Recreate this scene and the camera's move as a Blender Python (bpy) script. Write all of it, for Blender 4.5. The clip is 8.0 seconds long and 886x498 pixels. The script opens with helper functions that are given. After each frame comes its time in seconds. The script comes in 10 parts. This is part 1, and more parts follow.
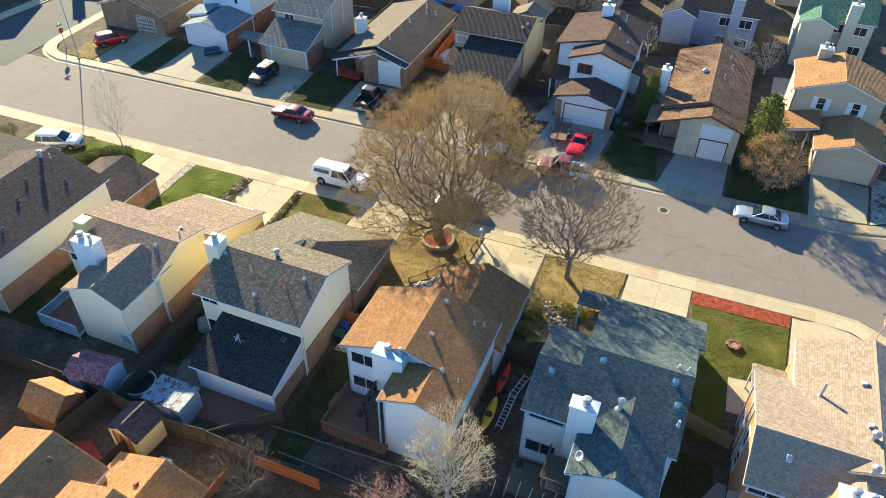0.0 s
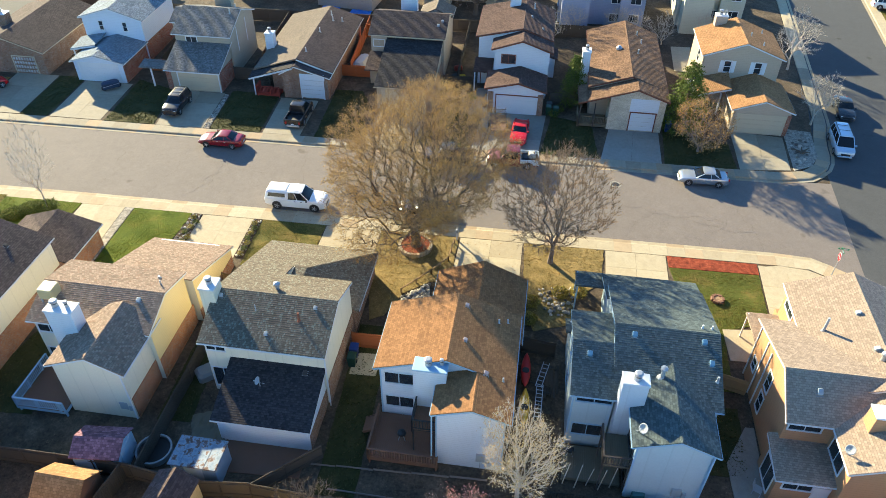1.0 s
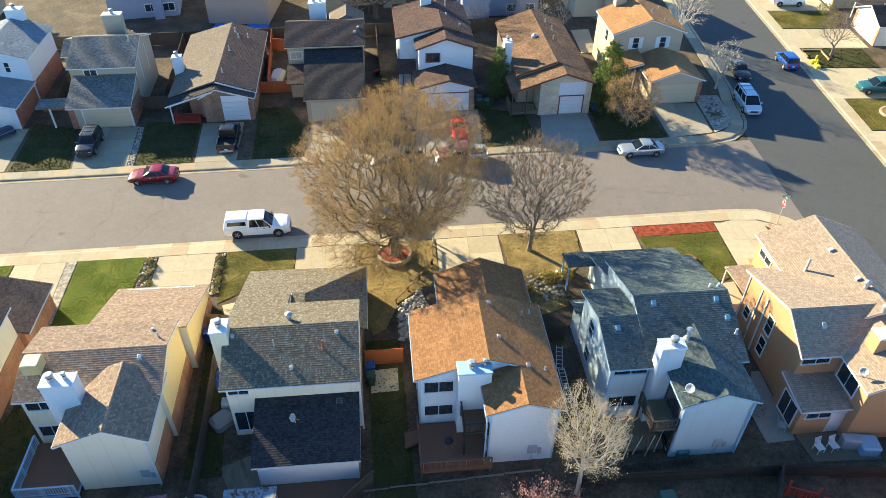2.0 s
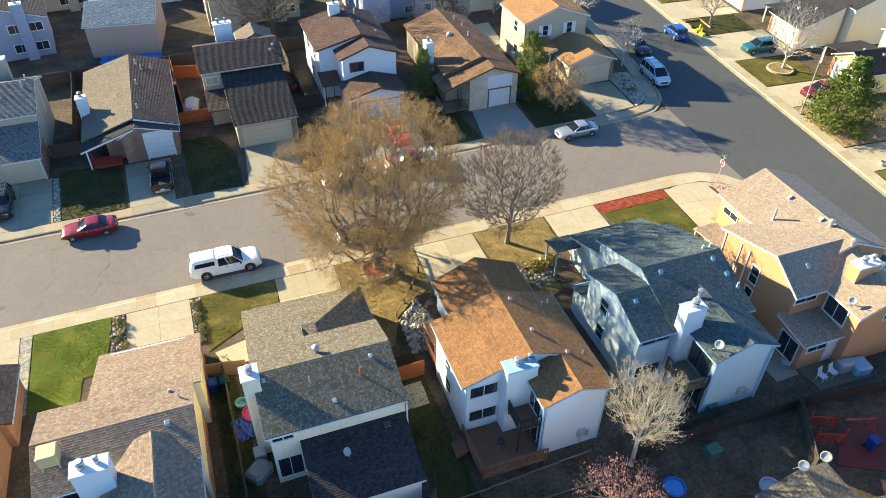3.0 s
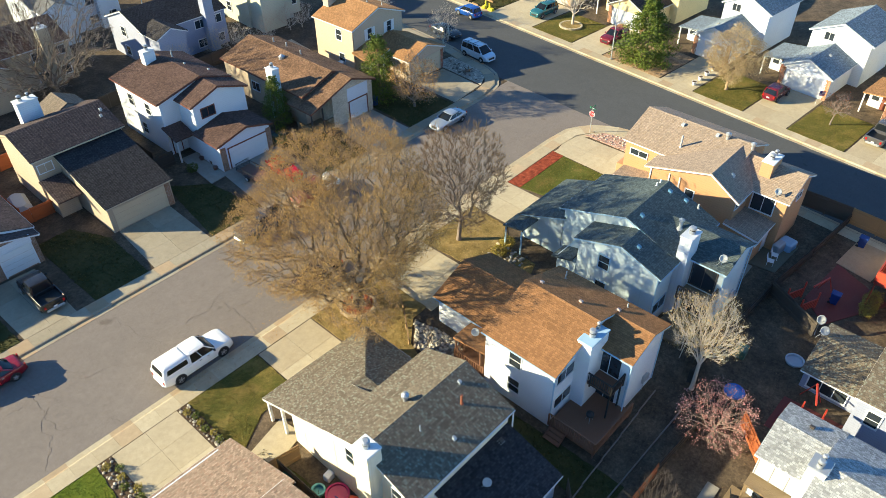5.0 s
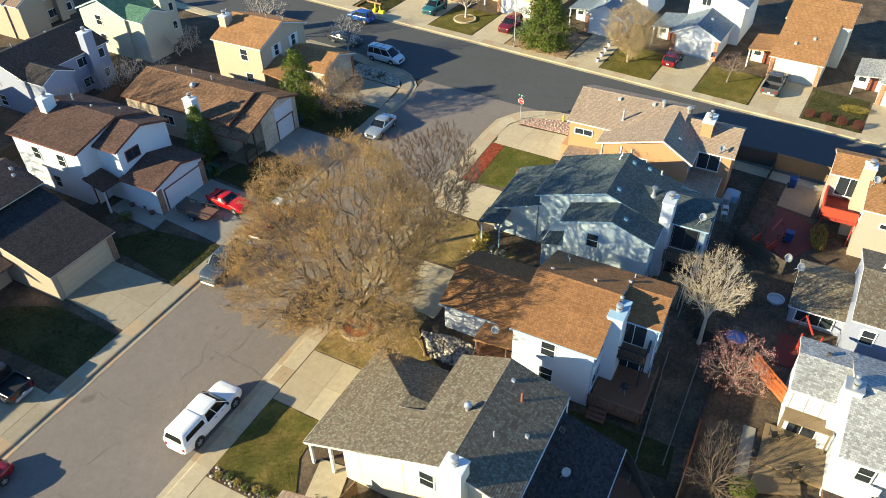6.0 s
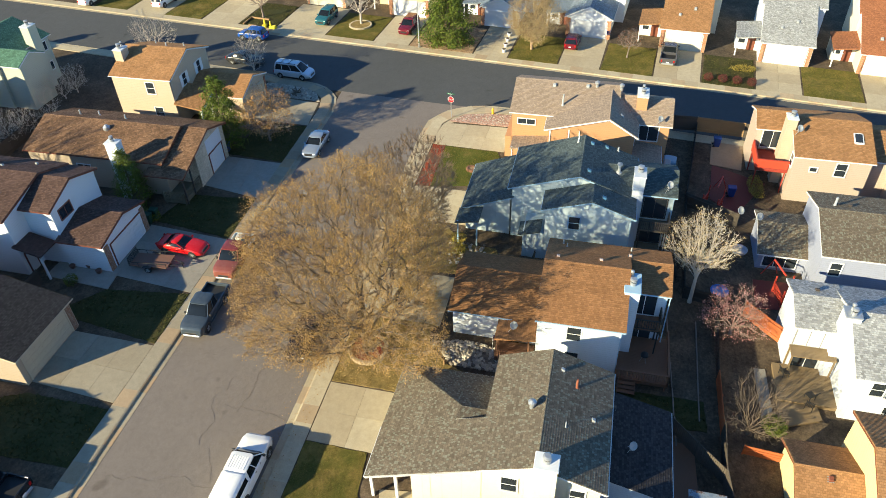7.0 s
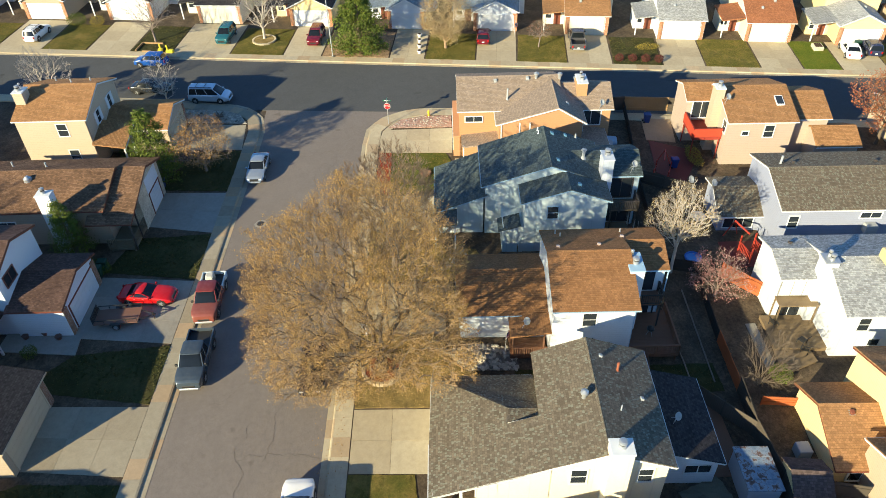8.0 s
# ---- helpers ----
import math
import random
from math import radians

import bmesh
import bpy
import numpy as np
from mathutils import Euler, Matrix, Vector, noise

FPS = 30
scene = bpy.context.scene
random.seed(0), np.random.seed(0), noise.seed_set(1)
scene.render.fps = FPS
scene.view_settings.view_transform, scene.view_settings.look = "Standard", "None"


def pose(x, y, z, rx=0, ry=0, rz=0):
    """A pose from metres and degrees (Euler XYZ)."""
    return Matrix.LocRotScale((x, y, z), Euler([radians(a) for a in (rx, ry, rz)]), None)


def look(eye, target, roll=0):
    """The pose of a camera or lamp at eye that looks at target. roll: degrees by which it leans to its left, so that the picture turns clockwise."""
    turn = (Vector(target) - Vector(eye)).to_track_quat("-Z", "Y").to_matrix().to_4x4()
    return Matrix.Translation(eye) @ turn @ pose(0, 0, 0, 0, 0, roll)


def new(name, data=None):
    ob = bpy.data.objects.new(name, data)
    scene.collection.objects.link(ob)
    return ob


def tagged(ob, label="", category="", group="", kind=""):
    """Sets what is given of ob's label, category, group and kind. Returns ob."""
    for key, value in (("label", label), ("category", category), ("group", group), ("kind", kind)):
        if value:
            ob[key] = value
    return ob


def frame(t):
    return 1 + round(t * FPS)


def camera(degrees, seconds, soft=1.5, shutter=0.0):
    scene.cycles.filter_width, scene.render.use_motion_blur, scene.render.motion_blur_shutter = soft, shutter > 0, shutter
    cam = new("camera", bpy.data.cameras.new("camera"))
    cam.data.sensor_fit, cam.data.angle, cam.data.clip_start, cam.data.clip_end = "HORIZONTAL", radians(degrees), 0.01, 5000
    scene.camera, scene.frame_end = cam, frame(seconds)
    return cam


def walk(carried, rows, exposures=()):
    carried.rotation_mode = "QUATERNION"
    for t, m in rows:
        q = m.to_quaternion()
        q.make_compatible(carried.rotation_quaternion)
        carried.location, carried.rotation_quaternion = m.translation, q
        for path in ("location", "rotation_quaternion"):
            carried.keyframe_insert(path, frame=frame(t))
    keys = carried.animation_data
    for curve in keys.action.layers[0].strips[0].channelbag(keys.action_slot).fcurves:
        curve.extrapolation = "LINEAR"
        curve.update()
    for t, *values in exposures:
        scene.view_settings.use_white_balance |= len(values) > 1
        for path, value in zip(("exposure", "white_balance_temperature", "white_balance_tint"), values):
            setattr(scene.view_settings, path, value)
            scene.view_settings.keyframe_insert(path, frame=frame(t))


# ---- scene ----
# ---------------------------------------------------------------- camera
cam = camera(63.4, 8.0, soft=0.55)
PATH = [
    (0, (0.455, -0.165, 40.86), (-0.042, 1.282, 39.571), 1.2),
    (0.5, (-4.103, -1.269, 41.034), (-4.431, 0.224, 39.744), 1.0),
    (1, (-9.106, -1.841, 41.159), (-9.248, -0.32, 39.868), 0.8),
    (1.5, (-13.981, -1.868, 41.071), (-13.942, -0.338, 39.784), 0.9),
    (3, (-28.622, 1.671, 40.936), (-28.035, 3.092, 39.658), 0.4),
    (3.5, (-32.804, 3.886, 40.778), (-32.059, 5.236, 39.503), 0.4),
    (4, (-37.201, 7.02, 40.778), (-36.286, 8.261, 39.504), 0.3),
    (4.5, (-40.698, 10.241, 40.584), (-39.645, 11.372, 39.314), 0.0),
    (6, (-48.8, 23.268, 40.438), (-47.41, 23.942, 39.169), -1.3),
    (6.5, (-50.4, 27.829, 40.624), (-48.943, 28.336, 39.351), -1.7),
    (7, (-51.469, 33.396, 40.845), (-49.96, 33.702, 39.567), -1.8),
    (7.5, (-51.563, 38.535, 40.919), (-50.031, 38.65, 39.638), -2.1),
    (8, (-51.276, 42.985, 41.108), (-49.744, 42.935, 39.822), -1.7),
]
walk(cam, [(t, look(eye, target, roll)) for t, eye, target, roll in PATH], exposures=[(0.0, 1.89), (1.5, 1.93), (3.0, 1.90), (4.5, 1.68), (8.0, 1.26)])

# ---------------------------------------------------------------- light
SUN_AZ, SUN_EL = -48.0, 19.2      # heading in which the light travels, and the sun's height
sky_world = bpy.data.worlds.new("sky")
scene.world = sky_world
sky_world.use_nodes = True
wn = sky_world.node_tree.nodes
sky = wn.new("ShaderNodeTexSky")
sky.sky_type, sky.sun_disc = "NISHITA", False
sky.sun_elevation, sky.sun_rotation = radians(SUN_EL), radians(90 - (SUN_AZ + 180))
sky.altitude, sky.air_density, sky.dust_density, sky.ozone_density = 1600, 1.0, 0.2, 3.0
wn["Background"].inputs["Strength"].default_value = 0.100
tint = wn.new("ShaderNodeMix")
tint.data_type, tint.blend_type = "RGBA", "MULTIPLY"
tint.inputs[0].default_value, tint.inputs[7].default_value = 1.0, (0.68, 0.93, 1.04, 1)
sky_world.node_tree.links.new(sky.outputs[0], tint.inputs[6])
sky_world.node_tree.links.new(tint.outputs[2], wn["Background"].inputs["Color"])
sun_data = bpy.data.lights.new("sun", "SUN")
sun_data.energy, sun_data.angle, sun_data.color = 5.0, radians(0.53), (1.0, 0.875, 0.56)
sun = new("sun", sun_data)
sun.matrix_world = look((0, 0, 80), (math.cos(radians(SUN_AZ)) * math.cos(radians(SUN_EL)), math.sin(radians(SUN_AZ)) * math.cos(radians(SUN_EL)), 80 - math.sin(radians(SUN_EL))))
# ---------------------------------------------------------------- materials


def node_mat(name, rough=0.8, metal=0.0, spec=0.3):
    m = bpy.data.materials.new(name)
    m.use_nodes = True
    n, l = m.node_tree.nodes, m.node_tree.links
    b = n["Principled BSDF"]
    b.inputs["Roughness"].default_value, b.inputs["Metallic"].default_value = rough, metal
    b.inputs["Specular IOR Level"].default_value = spec
    return m, n, l, b


def ramp(n, l, fac, stops):
    r = n.new("ShaderNodeValToRGB")
    while len(r.color_ramp.elements) < len(stops):
        r.color_ramp.elements.new(0.5)
    for e, (p, c) in zip(r.color_ramp.elements, stops):
        e.position, e.color = p, (*c, 1)
    l.new(fac, r.inputs[0])
    return r.outputs[0]


def noise_tex(n, l, vec, scale, detail=4.0, rough=0.6):
    t = n.new("ShaderNodeTexNoise")
    t.inputs["Scale"].default_value, t.inputs["Detail"].default_value, t.inputs["Roughness"].default_value = scale, detail, rough
    l.new(vec, t.inputs["Vector"])
    return t.outputs["Fac"]


def mix(n, l, fac, a, b, how="MIX"):
    m = n.new("ShaderNodeMix")
    m.data_type, m.blend_type = "RGBA", how
    for s, v in ((0, fac), (6, a), (7, b)):
        if isinstance(v, (int, float)):
            m.inputs[s].default_value = v
        elif isinstance(v, tuple):
            m.inputs[s].default_value = (*v, 1)
        else:
            l.new(v, m.inputs[s])
    return m.outputs[2]


def bump(n, l, height, b, strength, distance=0.02):
    k = n.new("ShaderNodeBump")
    k.inputs["Strength"].default_value, k.inputs["Distance"].default_value = strength, distance
    l.new(height, k.inputs["Height"])
    l.new(k.outputs[0], b.inputs["Normal"])


def coords(n, kind="Object"):
    return n.new("ShaderNodeTexCoord").outputs[kind]


def scaled(c, k):
    return tuple(min(1, v * k) for v in c)


def plain(name, c, rough=0.6, var=0.15, scale=3.0, metal=0.0, spec=0.4, relief=0.05, each=0.0):
    """Paint, metal, plastic: a colour with faint mottling at two sizes."""
    m, n, l, b = node_mat(name, rough, metal, spec)
    v = coords(n)
    big = noise_tex(n, l, v, scale * 0.25, 3)
    small = noise_tex(n, l, v, scale * 6, 4)
    col = mix(n, l, big, scaled(c, 1 - var), scaled(c, 1 + var))
    col = mix(n, l, 0.25, col, ramp(n, l, small, [(0.3, scaled(c, 1 - var)), (0.7, scaled(c, 1 + var))]))
    if each:
        info = n.new("ShaderNodeObjectInfo")
        col = mix(n, l, 1.0, col, ramp(n, l, info.outputs["Random"], [(0, (1 - each,) * 3), (1, (1, 1, 1))]), "MULTIPLY")
    l.new(col, b.inputs["Base Color"])
    if relief:
        bump(n, l, small, b, relief)
    return m


def shingle(name, c, dark=0.6, light=1.35, blotch=0.25, row=0.155, speck=None):
    """Asphalt shingles in courses; the roof's own metres come as UV."""
    m, n, l, b = node_mat(name, 0.93, 0, 0.15)
    uv = coords(n, "UV")
    br = n.new("ShaderNodeTexBrick")
    br.inputs["Scale"].default_value = 1.0
    br.inputs["Brick Width"].default_value, br.inputs["Row Height"].default_value = 0.19, row
    br.inputs["Mortar Size"].default_value, br.inputs["Mortar Smooth"].default_value = 0.010, 0.5
    br.inputs["Color1"].default_value, br.inputs["Color2"].default_value = (*scaled(c, dark * 0.88), 1), (*scaled(c, light * 1.10), 1)
    br.inputs["Mortar"].default_value = (*scaled(c, 0.72), 1)
    br.offset, br.squash = 0.4, 1.0
    l.new(uv, br.inputs["Vector"])
    # wide random runs of lighter and darker tabs within each course
    run = n.new("ShaderNodeTexBrick")
    run.inputs["Scale"].default_value, run.offset = 1.0, 0.37
    run.inputs["Brick Width"].default_value, run.inputs["Row Height"].default_value, run.inputs["Mortar Size"].default_value = 0.83, row, 0.0
    run.inputs["Color1"].default_value, run.inputs["Color2"].default_value = (*((0.96,) * 3), 1), (*((1.04,) * 3), 1)
    l.new(uv, run.inputs["Vector"])
    big = noise_tex(n, l, uv, 0.45, 4)
    fine = noise_tex(n, l, uv, 30, 3)
    col = mix(n, l, 1.0, br.outputs["Color"], ramp(n, l, big, [(0.3, (1 - blotch,) * 3), (0.7, (1, 1, 1))]), "MULTIPLY")
    col = mix(n, l, 1.0, col, run.outputs["Color"], "MULTIPLY")
    streak = n.new("ShaderNodeMapping")
    streak.inputs["Scale"].default_value = (2.6, 0.35, 1)
    l.new(uv, streak.inputs["Vector"])
    wash = noise_tex(n, l, streak.outputs[0], 1.0, 4)
    col = mix(n, l, 0.4, col, ramp(n, l, wash, [(0.3, (0.78,) * 3), (0.7, (1.12,) * 3)]), "MULTIPLY")
    col = mix(n, l, 0.5, col, ramp(n, l, fine, [(0.25, (0.55, 0.55, 0.55)), (0.75, (1.3, 1.3, 1.3))]), "MULTIPLY")
    if speck:
        tab = n.new("ShaderNodeTexBrick")
        tab.inputs["Scale"].default_value, tab.offset, tab.offset_frequency = 1.0, 0.63, 3
        tab.inputs["Brick Width"].default_value, tab.inputs["Row Height"].default_value, tab.inputs["Mortar Size"].default_value = 0.10, row, 0.0
        tab.inputs["Color1"].default_value, tab.inputs["Color2"].default_value = (0, 0, 0, 1), (1, 1, 1, 1)
        l.new(uv, tab.inputs["Vector"])
        col = mix(n, l, ramp(n, l, tab.outputs["Color"], [(0.82, (0, 0, 0)), (0.88, (0.6, 0.6, 0.6))]), col, speck)
    # every course is thickest at its lower edge; that butt's shadow line is painted in
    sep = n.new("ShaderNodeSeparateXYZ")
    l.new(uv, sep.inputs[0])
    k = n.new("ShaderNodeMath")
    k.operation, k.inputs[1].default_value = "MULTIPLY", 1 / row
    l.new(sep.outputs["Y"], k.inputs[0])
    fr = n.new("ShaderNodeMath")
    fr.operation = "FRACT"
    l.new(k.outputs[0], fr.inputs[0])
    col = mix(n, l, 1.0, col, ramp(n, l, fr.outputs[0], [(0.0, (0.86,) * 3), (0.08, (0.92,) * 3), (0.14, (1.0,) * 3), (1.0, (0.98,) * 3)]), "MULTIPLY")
    l.new(col, b.inputs["Base Color"])
    sm = n.new("ShaderNodeMath")
    sm.operation, sm.inputs[1].default_value = "MULTIPLY", 0.4
    l.new(fine, sm.inputs[0])
    # laminated tabs: some stand proud of their course
    lam = n.new("ShaderNodeTexBrick")
    lam.inputs["Scale"].default_value, lam.offset, lam.offset_frequency = 1.0, 0.41, 2
    lam.inputs["Brick Width"].default_value, lam.inputs["Row Height"].default_value, lam.inputs["Mortar Size"].default_value = 0.19, row, 0.0
    lam.inputs["Color1"].default_value, lam.inputs["Color2"].default_value = (0, 0, 0, 1), (1, 1, 1, 1)
    l.new(uv, lam.inputs["Vector"])
    hs = n.new("ShaderNodeMath")
    hs.operation, hs.inputs[1].default_value = "MULTIPLY_ADD", 0.55
    l.new(lam.outputs["Color"], hs.inputs[0])
    l.new(sm.outputs[0], hs.inputs[2])
    bump(n, l, hs.outputs[0], b, 1.0, 0.022)
    return m


def siding(name, c, lap=0.2, var=0.10, upright=False, rough=0.65):
    """Lap or panel siding: shadow lines between the boards, streaks and faint dirt."""
    m, n, l, b = node_mat(name, rough, 0, 0.3)
    v = coords(n)
    sep = n.new("ShaderNodeSeparateXYZ")
    l.new(v, sep.inputs[0])
    src = sep.outputs["Z"]
    if upright:
        add = n.new("ShaderNodeMath")
        l.new(sep.outputs["X"], add.inputs[0])
        l.new(sep.outputs["Y"], add.inputs[1])
        src = add.outputs[0]
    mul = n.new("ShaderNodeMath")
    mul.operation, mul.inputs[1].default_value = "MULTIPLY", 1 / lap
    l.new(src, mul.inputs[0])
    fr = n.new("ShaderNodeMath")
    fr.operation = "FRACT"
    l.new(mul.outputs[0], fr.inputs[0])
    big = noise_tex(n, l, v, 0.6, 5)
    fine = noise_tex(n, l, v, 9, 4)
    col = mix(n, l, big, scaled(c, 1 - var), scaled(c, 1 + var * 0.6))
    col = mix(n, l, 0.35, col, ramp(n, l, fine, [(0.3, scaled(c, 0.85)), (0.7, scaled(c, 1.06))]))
    # shadow line at each board edge, darkened into the colour
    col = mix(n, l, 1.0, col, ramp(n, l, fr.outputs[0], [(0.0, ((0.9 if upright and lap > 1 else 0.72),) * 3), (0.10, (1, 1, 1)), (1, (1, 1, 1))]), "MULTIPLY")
    l.new(col, b.inputs["Base Color"])
    bump(n, l, fr.outputs[0], b, 0.35, 0.02)
    return m


def brickwork(name, c1, c2, mortar=(0.36, 0.31, 0.26)):
    m, n, l, b = node_mat(name, 0.9, 0, 0.2)
    v = coords(n)
    sep = n.new("ShaderNodeSeparateXYZ")
    l.new(v, sep.inputs[0])
    add = n.new("ShaderNodeMath")
    l.new(sep.outputs["X"], add.inputs[0])
    l.new(sep.outputs["Y"], add.inputs[1])
    com = n.new("ShaderNodeCombineXYZ")
    l.new(add.outputs[0], com.inputs["X"])
    l.new(sep.outputs["Z"], com.inputs["Y"])
    br = n.new("ShaderNodeTexBrick")
    br.inputs["Scale"].default_value = 1
    br.inputs["Brick Width"].default_value, br.inputs["Row Height"].default_value, br.inputs["Mortar Size"].default_value = 0.21, 0.075, 0.008
    br.inputs["Color1"].default_value, br.inputs["Color2"].default_value, br.inputs["Mortar"].default_value = (*c1, 1), (*c2, 1), (*mortar, 1)
    l.new(com.outputs[0], br.inputs["Vector"])
    big = noise_tex(n, l, v, 1.1, 4)
    col = mix(n, l, 1.0, br.outputs["Color"], ramp(n, l, big, [(0.3, (0.7,) * 3), (0.7, (1.1,) * 3)]), "MULTIPLY")
    l.new(col, b.inputs["Base Color"])
    bump(n, l, br.outputs["Fac"], b, -0.5, 0.01)
    return m


def earth(name, stops, scale=0.6, fine=12.0, relief=0.6, dist=0.04, rough=0.95, fine_amt=0.5, mid_amt=0.8):
    """Soil, grass, gravel, asphalt, concrete: colours by a broad and a fine noise."""
    m, n, l, b = node_mat(name, rough, 0, 0.2)
    v = coords(n)
    big = noise_tex(n, l, v, scale, 6, 0.65)
    small = noise_tex(n, l, v, fine, 5, 0.7)
    col = ramp(n, l, big, stops)
    mid = noise_tex(n, l, v, 3.6, 5, 0.75)
    col = mix(n, l, mid_amt, col, ramp(n, l, mid, [(0.3, (0.6,) * 3), (0.5, (1.0,) * 3), (0.72, (1.45,) * 3)]), "MULTIPLY")
    col = mix(n, l, fine_amt, col, ramp(n, l, small, [(0.25, (0.45,) * 3), (0.5, (1.0,) * 3), (0.78, (1.55,) * 3)]), "MULTIPLY")
    l.new(col, b.inputs["Base Color"])
    bump(n, l, small, b, relief, dist)
    return m


def concrete(name, c, each=0.18):
    m, n, l, b = node_mat(name, 0.88, 0, 0.25)
    v = coords(n)
    big = noise_tex(n, l, v, 0.5, 6)
    mid = noise_tex(n, l, v, 2.3, 5)
    small = noise_tex(n, l, v, 25, 4)
    col = mix(n, l, big, scaled(c, 0.84), scaled(c, 1.08))
    col = mix(n, l, 0.35, col, ramp(n, l, mid, [(0.3, (0.72, 0.70, 0.68)), (0.6, (1.05,) * 3)]), "MULTIPLY")
    grit = noise_tex(n, l, v, 5.5, 5, 0.8)
    col = mix(n, l, 0.4, col, ramp(n, l, grit, [(0.3, (0.82, 0.80, 0.77)), (0.5, (1.0,) * 3), (0.7, (1.12,) * 3)]), "MULTIPLY")
    col = mix(n, l, 0.35, col, ramp(n, l, small, [(0.3, (0.7,) * 3), (0.7, (1.2,) * 3)]), "MULTIPLY")
    info = n.new("ShaderNodeObjectInfo")
    col = mix(n, l, 1.0, col, ramp(n, l, info.outputs["Random"], [(0, scaled((1 - each, 1 - each * 1.15, 1 - each * 1.3), 1)), (1, (1, 1, 1))]), "MULTIPLY")
    l.new(col, b.inputs["Base Color"])
    bump(n, l, small, b, 0.15, 0.01)
    return m


def asphalt(name, c, patchy=0.12):
    m, n, l, b = node_mat(name, 0.9, 0, 0.25)
    v = coords(n)
    big = noise_tex(n, l, v, 0.10, 5)
    mid = noise_tex(n, l, v, 0.9, 6, 0.7)
    small = noise_tex(n, l, v, 18, 4)
    col = mix(n, l, big, scaled(c, 1 - patchy), scaled(c, 1 + patchy))
    col = mix(n, l, 0.3, col, ramp(n, l, mid, [(0.3, (0.75,) * 3), (0.7, (1.15,) * 3)]), "MULTIPLY")
    patch = noise_tex(n, l, v, 3.4, 5, 0.8)
    col = mix(n, l, 0.35, col, ramp(n, l, patch, [(0.32, (0.74,) * 3), (0.5, (1.0,) * 3), (0.68, (1.24,) * 3)]), "MULTIPLY")
    spot = noise_tex(n, l, v, 0.55, 2, 0.4)
    col = mix(n, l, 0.8, col, ramp(n, l, spot, [(0.22, (0.62, 0.60, 0.57)), (0.30, (1.0,) * 3)]), "MULTIPLY")
    col = mix(n, l, 0.5, col, ramp(n, l, small, [(0.3, (0.7,) * 3), (0.7, (1.25,) * 3)]), "MULTIPLY")
    l.new(col, b.inputs["Base Color"])
    bump(n, l, small, b, 0.25, 0.01)
    return m


def gloss(name, c, rough=0.25, metal=0.0, coat=0.4):
    """Car paint."""
    m, n, l, b = node_mat(name, rough, metal, 0.5)
    v = coords(n)
    dust = noise_tex(n, l, v, 3.0, 4)
    l.new(mix(n, l, ramp(n, l, dust, [(0.45, (0, 0, 0)), (0.9, (0.08, 0.08, 0.08))]), c, scaled((0.4, 0.36, 0.3), 1)), b.inputs["Base Color"])
    b.inputs["Coat Weight"].default_value, b.inputs["Coat Roughness"].default_value = coat, 0.08
    return m


def foliage(name, c1, c2, c3, trans=0.25):
    """Leaves: every small leaf takes its own tone."""
    m, n, l, b = node_mat(name, 0.75, 0, 0.25)
    g = n.new("ShaderNodeNewGeometry")
    col = ramp(n, l, g.outputs["Random Per Island"], [(0.0, c1), (0.5, c2), (1.0, c3)])
    l.new(col, b.inputs["Base Color"])
    b.inputs["Transmission Weight"].default_value = 0.0
    b.inputs["Subsurface Weight"].default_value = 0.0
    tr = n.new("ShaderNodeBsdfTranslucent")
    l.new(col, tr.inputs["Color"])
    ms = n.new("ShaderNodeMixShader")
    ms.inputs[0].default_value = trans
    l.new(b.outputs[0], ms.inputs[1])
    l.new(tr.outputs[0], ms.inputs[2])
    l.new(ms.outputs[0], n["Material Output"].inputs["Surface"])
    return m


